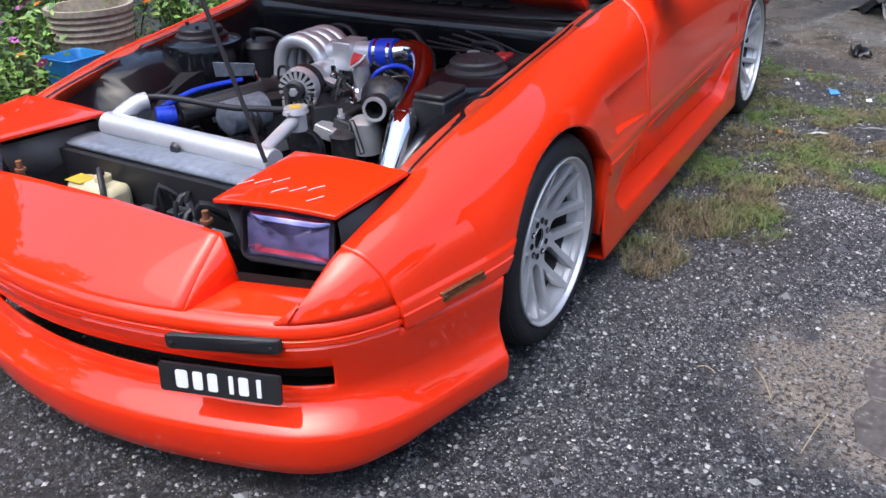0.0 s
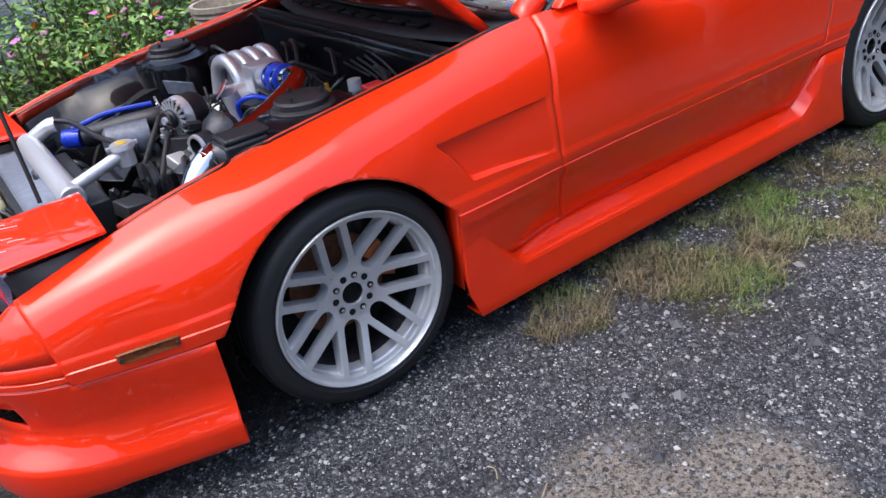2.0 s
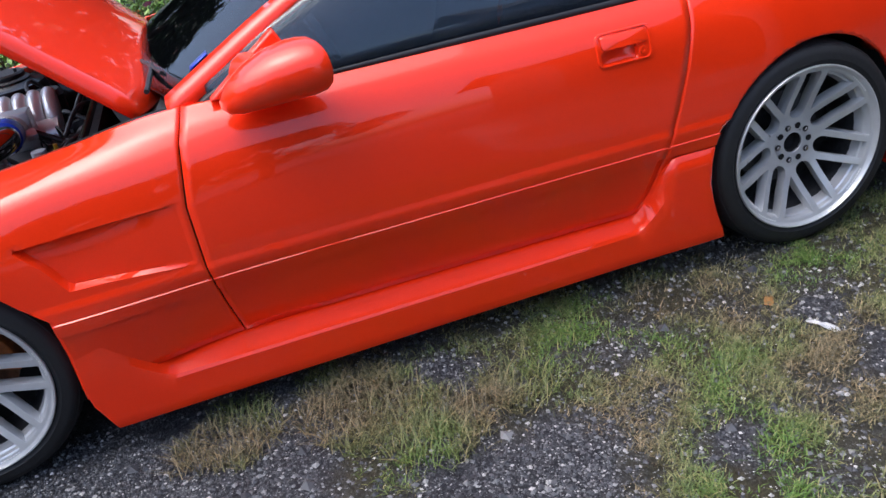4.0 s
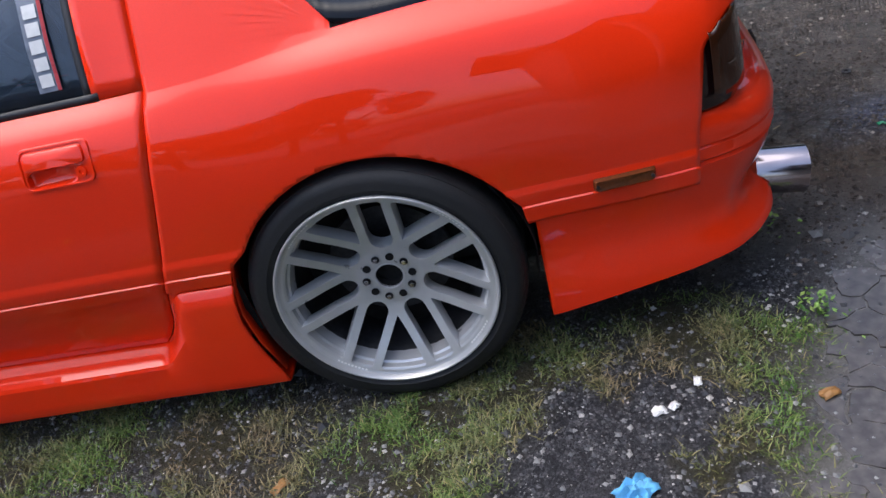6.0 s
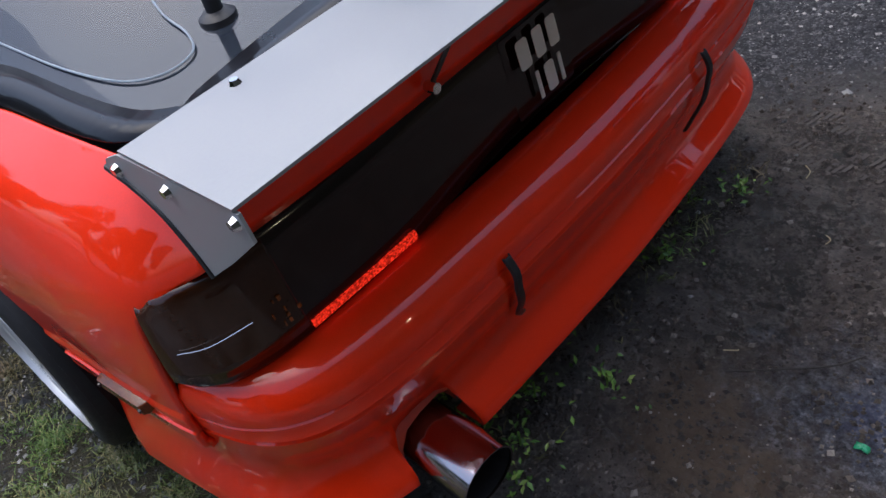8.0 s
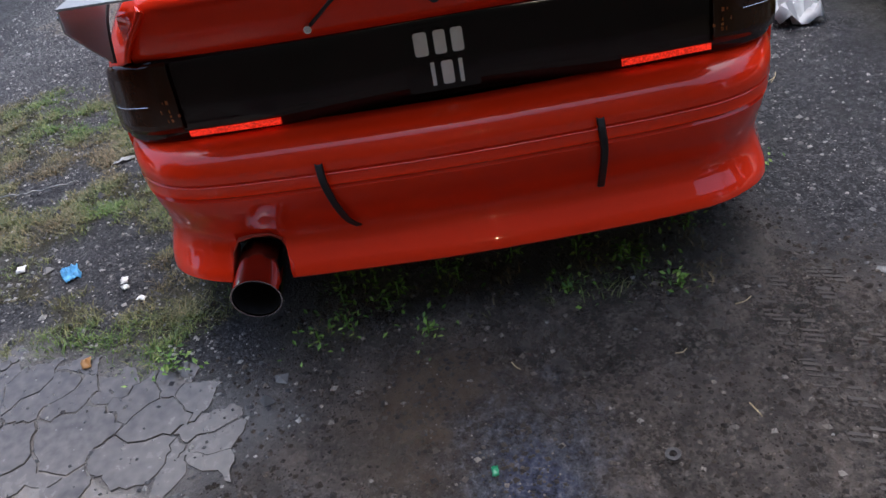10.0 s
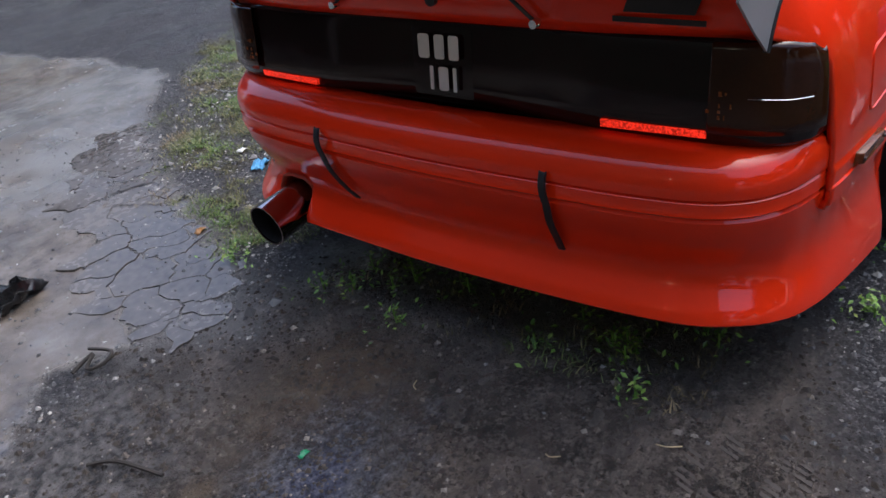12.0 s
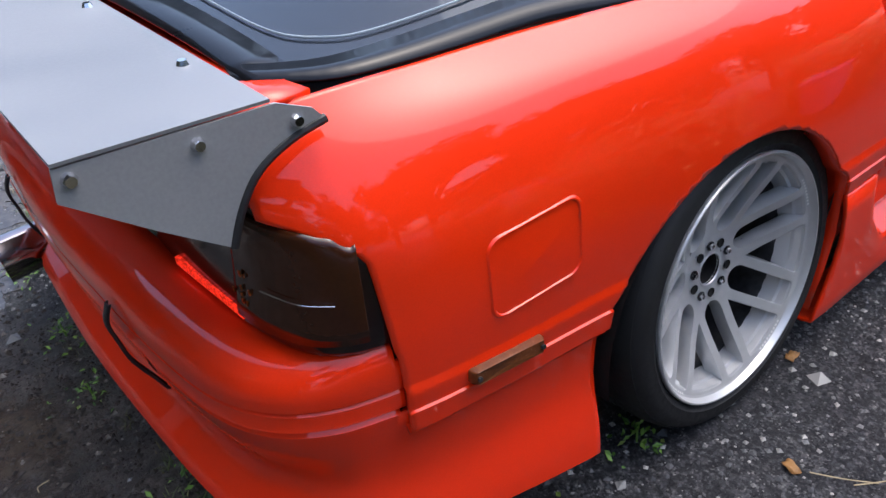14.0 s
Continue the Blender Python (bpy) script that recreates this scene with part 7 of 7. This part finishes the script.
litter("plastic_scrap", crumple(0.014, 0.009, 0.007, 3.0, 6), WHITE, "small white plastic scrap on the ground", "litter", 3.085, -0.965, 80)
litter("plastic_scrap", crumple(0.012, 0.009, 0.007, 4.0, 6), WHITE, "small white plastic scrap on the ground", "litter", 3.02, -1.03, 40)
litter("plastic_scrap", crumple(0.04, 0.010, 0.009, 5.0, 6), BAGWHITE, "narrow clear plastic scrap in the grass", "litter", 2.17, -1.265, -65)
litter("black_plastic_bag", crumple(0.12, 0.055, 0.07, 6.0), BAGBLACK, "torn black plastic bag lying on concrete", "bag", 3.90, -1.27, 10)
litter("black_plastic_bag", crumple(0.30, 0.16, 0.14, 8.0), BAGBLACK, "heap of black plastic sheet on bare ground", "bag", 5.25, -1.35, 40)
litter("white_plastic_bag", crumple(0.13, 0.10, 0.12, 9.0), BAGWHITE, "white plastic bag on the gravel", "bag", 1.84, 1.42, 0)
litter("fallen_leaf", crumple(0.020, 0.012, 0.008, 10.0, 5), DRYLEAF, "curled yellow-brown fallen leaf", "leaf", 3.335, -1.05, 20)
litter("fallen_leaf", crumple(0.022, 0.012, 0.008, 11.0, 5), DRYLEAF, "curled orange fallen leaf in grass", "leaf", 2.13, -1.10, 50)
litter("fallen_leaf", crumple(0.018, 0.010, 0.008, 12.0, 5), DRYLEAF, "small brown fallen leaf on gravel", "leaf", 2.17, 0.85, 10)
litter("green_shard", crumple(0.012, 0.007, 0.005, 13.0, 5), GREENBIT, "small green plastic shard in the dirt", "litter", 3.868, -0.025, 0)
litter("green_shard", crumple(0.026, 0.014, 0.008, 14.0, 5), GREENBIT, "green glass shard on the gravel", "litter", -0.47, -1.40, 0)
for pts, r, label in (([(3.90, -0.80, 0.012), (3.88, -0.72, 0.02), (3.92, -0.70, 0.015), (3.95, -0.73, 0.01), (3.91, -0.76, 0.02), (3.98, -0.75, 0.01)], 0.005, "thin knotted black cord on the concrete"), ([(4.14, -0.42, 0.008), (4.10, -0.36, 0.014), (4.07, -0.24, 0.008)], 0.005, "short dark twig on the dirt"), ([(3.60, 0.0, 0.006), (3.75, 0.10, 0.008), (3.80, 0.16, 0.006)], 0.002, "thin dry stalk on the dirt")):
    tagged(piece("twig", tube(smooth_path(pts, 5), r, 6), TWIG), label, "twig")
YELLOWBIT = plain("yellow_plastic", (0.75, 0.52, 0.03), 0.5, 0, 60, 0.15)
litter("yellow_scrap", crumple(0.06, 0.012, 0.012, 15.0, 6), YELLOWBIT, "torn yellow plastic strip on tarmac", "litter", 0.66, -2.51, 60)
litter("yellow_scrap", crumple(0.03, 0.010, 0.010, 16.0, 5), YELLOWBIT, "small torn yellow plastic piece on tarmac", "litter", 0.60, -2.43, 20)
litter("fallen_leaf", crumple(0.018, 0.010, 0.008, 17.0, 5), DRYLEAF, "small brown fallen leaf on gravel", "leaf", 2.46, 1.02, 70)
litter("paper_scrap", crumple(0.020, 0.014, 0.009, 18.0, 5), WHITE, "crumpled white paper scrap in the grass", "litter", 2.83, -1.42, 15)
SOILED = plain("soiled_plastic", (0.26, 0.265, 0.26), 0.5, 0, 40, 0.3)
cord = smooth_path([(2.40, -2.12, 0), (2.39, -2.02, 0), (2.33, -1.93, 0), (2.37, -1.87, 0), (2.40, -1.84, 0), (2.36, -1.80, 0), (2.33, -1.68, 0), (2.335, -1.56, 0), (2.30, -1.40, 0)], 6)
tagged(piece("string", tube([(x, y, height(x, y) + 0.016 + 0.004 * math.sin(9 * k)) for k, (x, y, _) in enumerate(cord)], [0.0018 + 0.0024 * (0.5 + 0.5 * math.sin(1.7 * k)) for k in range(len(cord))], 6), SOILED), "thin torn white plastic string across the grass", "string")
STRAW = plain("dry_stalk", (0.42, 0.34, 0.20), 0.7, 0, 60, 0.2)
for sx, sy, far_, turn_ in ((-0.02, -1.45, 0.13, 0.5), (-0.20, -1.55, 0.18, -0.2), (0.02, -1.30, 0.05, 1.4), (2.45, 1.05, 0.12, 2.2), (2.42, 1.12, 0.09, 2.6), (3.57, 0.05, 0.03, 0.6), (3.62, 0.42, 0.03, 1.9), (3.80, 0.52, 0.04, 0.3), (3.50, 0.60, 0.05, 2.0)):
    dx, dy = math.cos(turn_) * far_, math.sin(turn_) * far_
    pts = smooth_path([(sx, sy, height(sx, sy) + 0.010), (sx + dx * 0.5 + 0.01, sy + dy * 0.5, height(sx, sy) + 0.014), (sx + dx, sy + dy, height(sx + dx, sy + dy) + 0.008)], 4)
    tagged(piece("dry_stalk", tube(pts, 0.0013, 5), STRAW), "thin dry straw stalk lying on the ground", "stalk", "dry stalks")
washer = piece("metal_ring", moved(lathe([(0.016, 0), (0.016, 0.004), (0.008, 0.004), (0.008, 0), (0.016, 0)], 16), pose(3.90, 0.33, 0.004, 90, 0, 0)), DARKSTEEL)
tagged(washer, "small flat metal ring in the dirt", "ring")


# ---- weeds, flower bed and pots ----
def leaf_cloud(count, place, size, rnd):
    """Many folded leaves about points given by place()."""
    vs, fs = [], []
    for _ in range(count):
        c = Vector(place())
        a, t, r = rnd.uniform(0, 6.28), rnd.uniform(-0.5, 0.9), rnd.uniform(-0.6, 0.6)
        s = size * rnd.uniform(0.6, 1.3)
        m = Matrix.Translation(c) @ Euler((r, -t, a)).to_matrix().to_4x4()
        k = len(vs)
        for p in ((0, 0, 0), (0.45 * s, -0.24 * s, 0.05 * s), (s, 0, -0.06 * s), (0.45 * s, 0.24 * s, 0.05 * s), (0.45 * s, 0, -0.03 * s)):
            vs.append(tuple(m @ Vector(p)))
        fs += [(k, k + 1, k + 4), (k + 1, k + 2, k + 4), (k + 2, k + 3, k + 4), (k + 3, k, k + 4)]
    return vs, fs


PINK = plain("pink_petal", (0.62, 0.16, 0.48), 0.6, 0, 60, 0.15)
ORANGEF = plain("orange_petal", (0.85, 0.20, 0.012), 0.6, 0, 60, 0.2)


def flower(c, r, petals, rnd):
    vs, fs = [], []
    tip = Euler((rnd.uniform(-0.9, 0.3), rnd.uniform(-0.5, 0.5), rnd.uniform(0, 6))).to_matrix().to_4x4()
    for layer in range(1 if petals == 5 else 3):
        for k in range(petals):
            a = 2 * math.pi * (k + 0.5 * layer) / petals
            q = r * (1 - 0.25 * layer)
            m = Matrix.Translation(c) @ tip @ Matrix.Rotation(a, 4, "Z")
            i = len(vs)
            w = q * math.pi / petals
            for p in ((0.1 * q, 0, 0.1 * q * layer), (0.6 * q, -w * 0.8, 0.1 * q + 0.2 * q * layer), (q, -w * 0.4, 0.2 * q * layer), (q, w * 0.4, 0.2 * q * layer), (0.6 * q, w * 0.8, 0.1 * q + 0.2 * q * layer)):
                vs.append(tuple(m @ Vector(p)))
            fs.append((i, i + 1, i + 2, i + 3, i + 4))
    return vs, fs


def flower_plant(x, y, spread, tall, seed, kind):
    rnd = random.Random(seed)
    plant = thing("flowering_plant", f"leafy garden plant with small {kind} flowers", "plant", (0, 0, 0), "flower bed")
    stems, tips = [], []
    for k in range(14):
        a, d, h = rnd.uniform(0, 6.28), spread * math.sqrt(rnd.random()), tall * rnd.uniform(0.55, 1.1)
        bx, by = x + 0.3 * d * math.cos(a), y + 0.3 * d * math.sin(a)
        tx, ty = x + d * math.cos(a), y + d * math.sin(a)
        run = smooth_path([(bx, by, -0.02), ((bx + tx) / 2 + rnd.uniform(-0.03, 0.03), (by + ty) / 2, h * 0.55), (tx, ty, h)], 4)
        stems.append(tube(run, 0.004, 5))
        tips.append(run)
    tagged(piece("stem", join(*stems), BARK, plant), kind="stuff")

    def place():
        run = rnd.choice(tips)
        p = run[min(len(run) - 1, int(len(run) * rnd.uniform(0.15, 1.0)))]
        return (p[0] + rnd.gauss(0, 0.045), p[1] + rnd.gauss(0, 0.045), max(0.02, p[2] + rnd.gauss(0, 0.04)))
    leaves = piece("foliage", leaf_cloud(1300, place, 0.05, rnd), LEAF, plant, smooth=False)
    tagged(leaves, kind="stuff")
    for k in range(rnd.randint(6, 9)):
        p = rnd.choice(tips)[-1]
        c = Vector((p[0] + rnd.gauss(0, 0.05), p[1] - abs(rnd.gauss(0.03, 0.05)), p[2] + rnd.uniform(-0.10, 0.05)))
        if kind == "pink" or (kind == "pink and orange" and k % 2):
            piece("flower", flower(c, 0.027, 5, rnd), PINK, plant, smooth=False)
        else:
            piece("flower", flower(c, 0.027, 12, rnd), ORANGEF, plant, smooth=False)


bed = random.Random(21)
for k in range(24):
    fx = -1.25 + 0.155 * k + bed.uniform(-0.06, 0.06)
    flower_plant(fx, (2.95 if 0.36 < fx < 1.30 else 1.98) + 0.30 * (k % 3) + bed.uniform(-0.08, 0.08), 0.26, 0.50 + 0.12 * (k % 3) + bed.uniform(0, 0.18), 100 + k, ("pink and orange", "pink", "orange")[k % 3])

POT = plain("old_plaster_pot", (0.34, 0.29, 0.22), 0.8, 0, 40, 0.4, 0.4)
pot = thing("plant_pot", "large weathered ribbed plant pot in the flower bed", "pot")
prof = [(0.0, 0.0), (0.15, 0.0), (0.17, 0.10), (0.19, 0.24), (0.20, 0.36)]
for k in range(4):
    prof += [(0.205 + 0.004 * k, 0.37 + 0.035 * k), (0.217 + 0.004 * k, 0.385 + 0.035 * k), (0.207 + 0.004 * k, 0.40 + 0.035 * k)]
prof += [(0.235, 0.52), (0.235, 0.55), (0.21, 0.55), (0.20, 0.46), (0.0, 0.45)]
piece("pot_body", moved(lathe([(r, -z) for r, z in prof], 40), pose(1.02, 2.42, 0, -90, 0, 0)), POT, pot)
bucket = thing("plastic_tub", "blue square plastic tub standing among plants", "tub")
tub = grid([[(0.54 + s * a, 1.95 + s * b, z) for a, b in rounded(0.22, 0.22, 0.03)] for s, z in ((0.8, 0.10), (1.0, 0.42), (1.05, 0.425), (1.0, 0.43), (0.94, 0.42), (0.76, 0.11), (0.0, 0.11))], False, True)
piece("tub_body", tub, plain("blue_plastic", (0.03, 0.20, 0.48), 0.4, 0, 40, 0.2), bucket)
piece("tub_stand", box(0.46, 0.62, 1.87, 2.03, -0.02, 0.10), CONCRETE, bucket, "low block under the tub")

wr = random.Random(31)
for k in range(26):
    wx, wy = (3.20 + wr.uniform(-0.08, 0.22), wr.uniform(-0.46, 0.60)) if k < 21 else (wr.choice(((2.60, 0.82), (2.62, 0.78), (3.40, -0.80), (2.9, 0.86))))
    weed = thing("weed", "small green weed growing from bare dirt", "weed", group="weeds behind the car")
    def spot():
        a, d = wr.uniform(0, 6.28), abs(wr.gauss(0, 0.045))
        return (wx + d * math.cos(a), wy + d * math.sin(a), height(wx, wy) + 0.004 + wr.uniform(0, 0.048) * (1 - d * 6 if d < 0.16 else 0))
    lv = piece("foliage", leaf_cloud(34, spot, 0.018, wr), LEAF, weed, smooth=False)
    piece("stem", tube([(wx, wy, -0.01), (wx + 0.004, wy, 0.04)], 0.0025, 5), LEAF, weed)

# ---- trees and the house side that close the yard ----
def tree(seed, tall, spread):
    rnd = random.Random(seed)
    t = thing("tree", "dense dark green tree at the edge of the yard", "tree", group="trees round the yard")
    limbs = [tube(smooth_path([(0, 0, -0.1), (0.1, 0.05, tall * 0.3), (0.0, 0.1, tall * 0.62)], 5), [0.16 - 0.009 * k for k in range(11)], 10)]
    centres = []
    for k in range(13):
        a, h = rnd.uniform(0, 6.28), tall * rnd.uniform(0.28, 0.95)
        d = spread * rnd.uniform(0.35, 1.0) * (1.0 if h < tall * 0.7 else 0.6)
        c = (d * math.cos(a), d * math.sin(a), h)
        limbs.append(tube(smooth_path([(0.05, 0.05, tall * rnd.uniform(0.2, 0.5)), (c[0] * 0.5, c[1] * 0.5, h * 0.8), c], 4), [0.06 - 0.005 * j for j in range(9)], 6))
        centres.append((c, rnd.uniform(0.5, 0.95)))
    piece("trunk", join(*limbs), BARK, t)

    def place():
        c, r = rnd.choice(centres)
        v = Vector((rnd.gauss(0, 1), rnd.gauss(0, 1), rnd.gauss(0, 0.8))).normalized() * r * rnd.uniform(0.5, 1.0)
        return (c[0] + v.x, c[1] + v.y, max(0.3, c[2] + v.z))
    crown = piece("crown", leaf_cloud(4200, place, 0.30, rnd), TREELEAF, t, smooth=False)
    tagged(crown, kind="stuff")
    return t


proto = [tree(1, 4.6, 2.1), tree(2, 3.6, 1.9)]
spots = [(-6, 6.5), (-2.5, 7.2), (1.5, 7.0), (5.0, 7.6), (8.5, 5.5), (9.5, 1.5), (10.0, -3.0), (11.5, -7.5), (-0.5, -11.5), (-3.0, -11.0), (-5.5, -10.0), (-9.0, -4.0), (-9.5, 1.0),
         (-8.0, 4.2), (-4.2, 6.6), (-0.6, 7.4), (3.2, 7.2), (6.8, 6.8), (9.6, 3.6), (-7.6, -8.2), (-8.6, -6.2), (-9.8, -1.6), (1.6, -12.0), (-9.4, 3.0)]
tr = random.Random(5)
for k, (x, y) in enumerate(spots):
    m = pose(x + tr.uniform(-0.5, 0.5), y + tr.uniform(-0.5, 0.5), 0, 0, 0, tr.uniform(0, 360))
    if k < 2:
        proto[k].matrix_basis = m
    else:
        copy_thing(proto[k % 2], m)


HEDGEWALL = plain("dark_boundary", (0.035, 0.040, 0.028), 0.85, 0, 8, 0.5, 0.3, 0.0, 0.1, 0.8)
# the house beside the concrete, with its porch roof
PLASTER = plain("grey_plaster", (0.16, 0.15, 0.14), 0.85, 0, 30, 0.3, 0.3, 0.0, 0.1, 1.2)
ROOF = plain("rusted_roof_sheet", (0.10, 0.075, 0.06), 0.6, 0.2, 20, 0.4, 0.2, 0.0, 0.1, 1.0)
house = thing("house", "low plastered house with a deep sheet-roofed porch", "house")
piece("wall", box(4.4, 7.15, -10.2, -7.4, -0.1, 3.1), PLASTER, house, "grey plaster wall", smooth=False)
sheets = []
for k in range(90):
    x = 4.0 + 3.15 * k / 89
    lift = 0.018 * math.sin(2.1 * k)
    sheets.append([(x, -3.0, 2.65 + lift), (x, -7.4, 3.5 + lift), (x, -8.8, 4.6 + lift), (x, -10.6, 3.2 + lift)])
piece("roof", grid(sheets), ROOF, house, "rusted corrugated sheet roof", solid=0.02)
piece("fascia", box(4.0, 7.15, -3.02, -2.98, 2.46, 2.66), ROOF, house, smooth=False)
piece("gable", prism([(-7.4, 3.1), (-10.2, 3.1), (-8.8, 4.5)], "x", 4.4, 4.55), PLASTER, house, smooth=False)
for x in (4.2, 6.9):
    piece("porch_post", box(x - 0.06, x + 0.06, -3.22, -3.10, -0.1, 2.7), PLASTER, house, smooth=False, bevel=0.01)
piece("door", box(5.2, 6.1, -7.4, -7.36, 0.0, 2.05), HEDGEWALL, house, smooth=False, bevel=0.01)

# a lit bulb on the boundary, its glint seen in the paint
bulb = thing("wall_lamp", "small lit bulb in a holder on the dark boundary wall", "lamp")
piece("holder", tube([(7.2, 0.35, 2.5), (7.1, 0.35, 2.48)], 0.03, 12), BLACK, bulb)
lit, ln, ll, lb = material("lit_bulb")
lb.inputs["Emission Color"].default_value, lb.inputs["Emission Strength"].default_value = (1.0, 0.82, 0.55, 1), 90
piece("bulb", moved(lathe([(0.0, -0.05), (0.03, -0.04), (0.042, -0.01), (0.034, 0.02), (0.018, 0.04), (0.0, 0.042)], 20), pose(7.06, 0.35, 2.46)), lit, bulb, "glowing bulb")

# tread marks pressed into the dirt
track = []
for lane, w in ((0.70, 0.050), (0.835, 0.045)):
    for k in range(70):
        x = 3.40 + 0.0165 * k
        y = lane + 0.03 * (x - 3.4)
        for sg in (-1, 1):
            if rc.random() < 0.25 + 0.4 * (fbm(x, y, 6.0, 2.0) > 0.1):
                continue
            a = 0.32 * sg
            z = height(x, y) + 0.001
            wv = w * rc.uniform(0.75, 1.0)
            quad = [(x, y + 0.004 * sg), (x + 0.009, y + 0.004 * sg), (x + 0.009 + a * wv, y + wv * sg), (x + a * wv, y + wv * sg)]
            track.append(([(p, q, z - 0.006) for p, q in quad] + [(p + 0.001, q, z + rc.uniform(-0.0012, 0.0007)) for p, q in quad], [(0, 1, 5, 4), (1, 2, 6, 5), (2, 3, 7, 6), (3, 0, 4, 7), (4, 5, 6, 7)]))
TRACK = plain("pressed_dirt", (0.045, 0.037, 0.033), 0.8, 0, 60, 0.35, 0.4)
tagged(piece("tyre_track", join(*track), TRACK, None, smooth=False), "herringbone tyre tread marks in damp dirt", "tyre track", kind="stuff")

# low grass in the shade under the rear bumper
wb = blades(700, (3.02, 3.40, -0.50, 0.62), lambda x, y: max(0.0, min(1.0, 0.15 + 1.8 * fbm(x, y, 6.0, 3.3))), 0.022, 1.3, 0.0016)
tagged(new("shade_grass", mesh_of("shade_grass", wb[0], wb[1], BLADES, False)), "thin low grass growing from damp dirt", "grass", kind="stuff")

# unseen dark wall behind the walk, added to keep skylight off the rear
tagged(piece("light_block_east", box(7.2, 7.4, -10.5, 3.8, -0.1, 6.5), HEDGEWALL, None, smooth=False), "unseen dark wall added to block sky light behind the car", "wall", kind="structure")
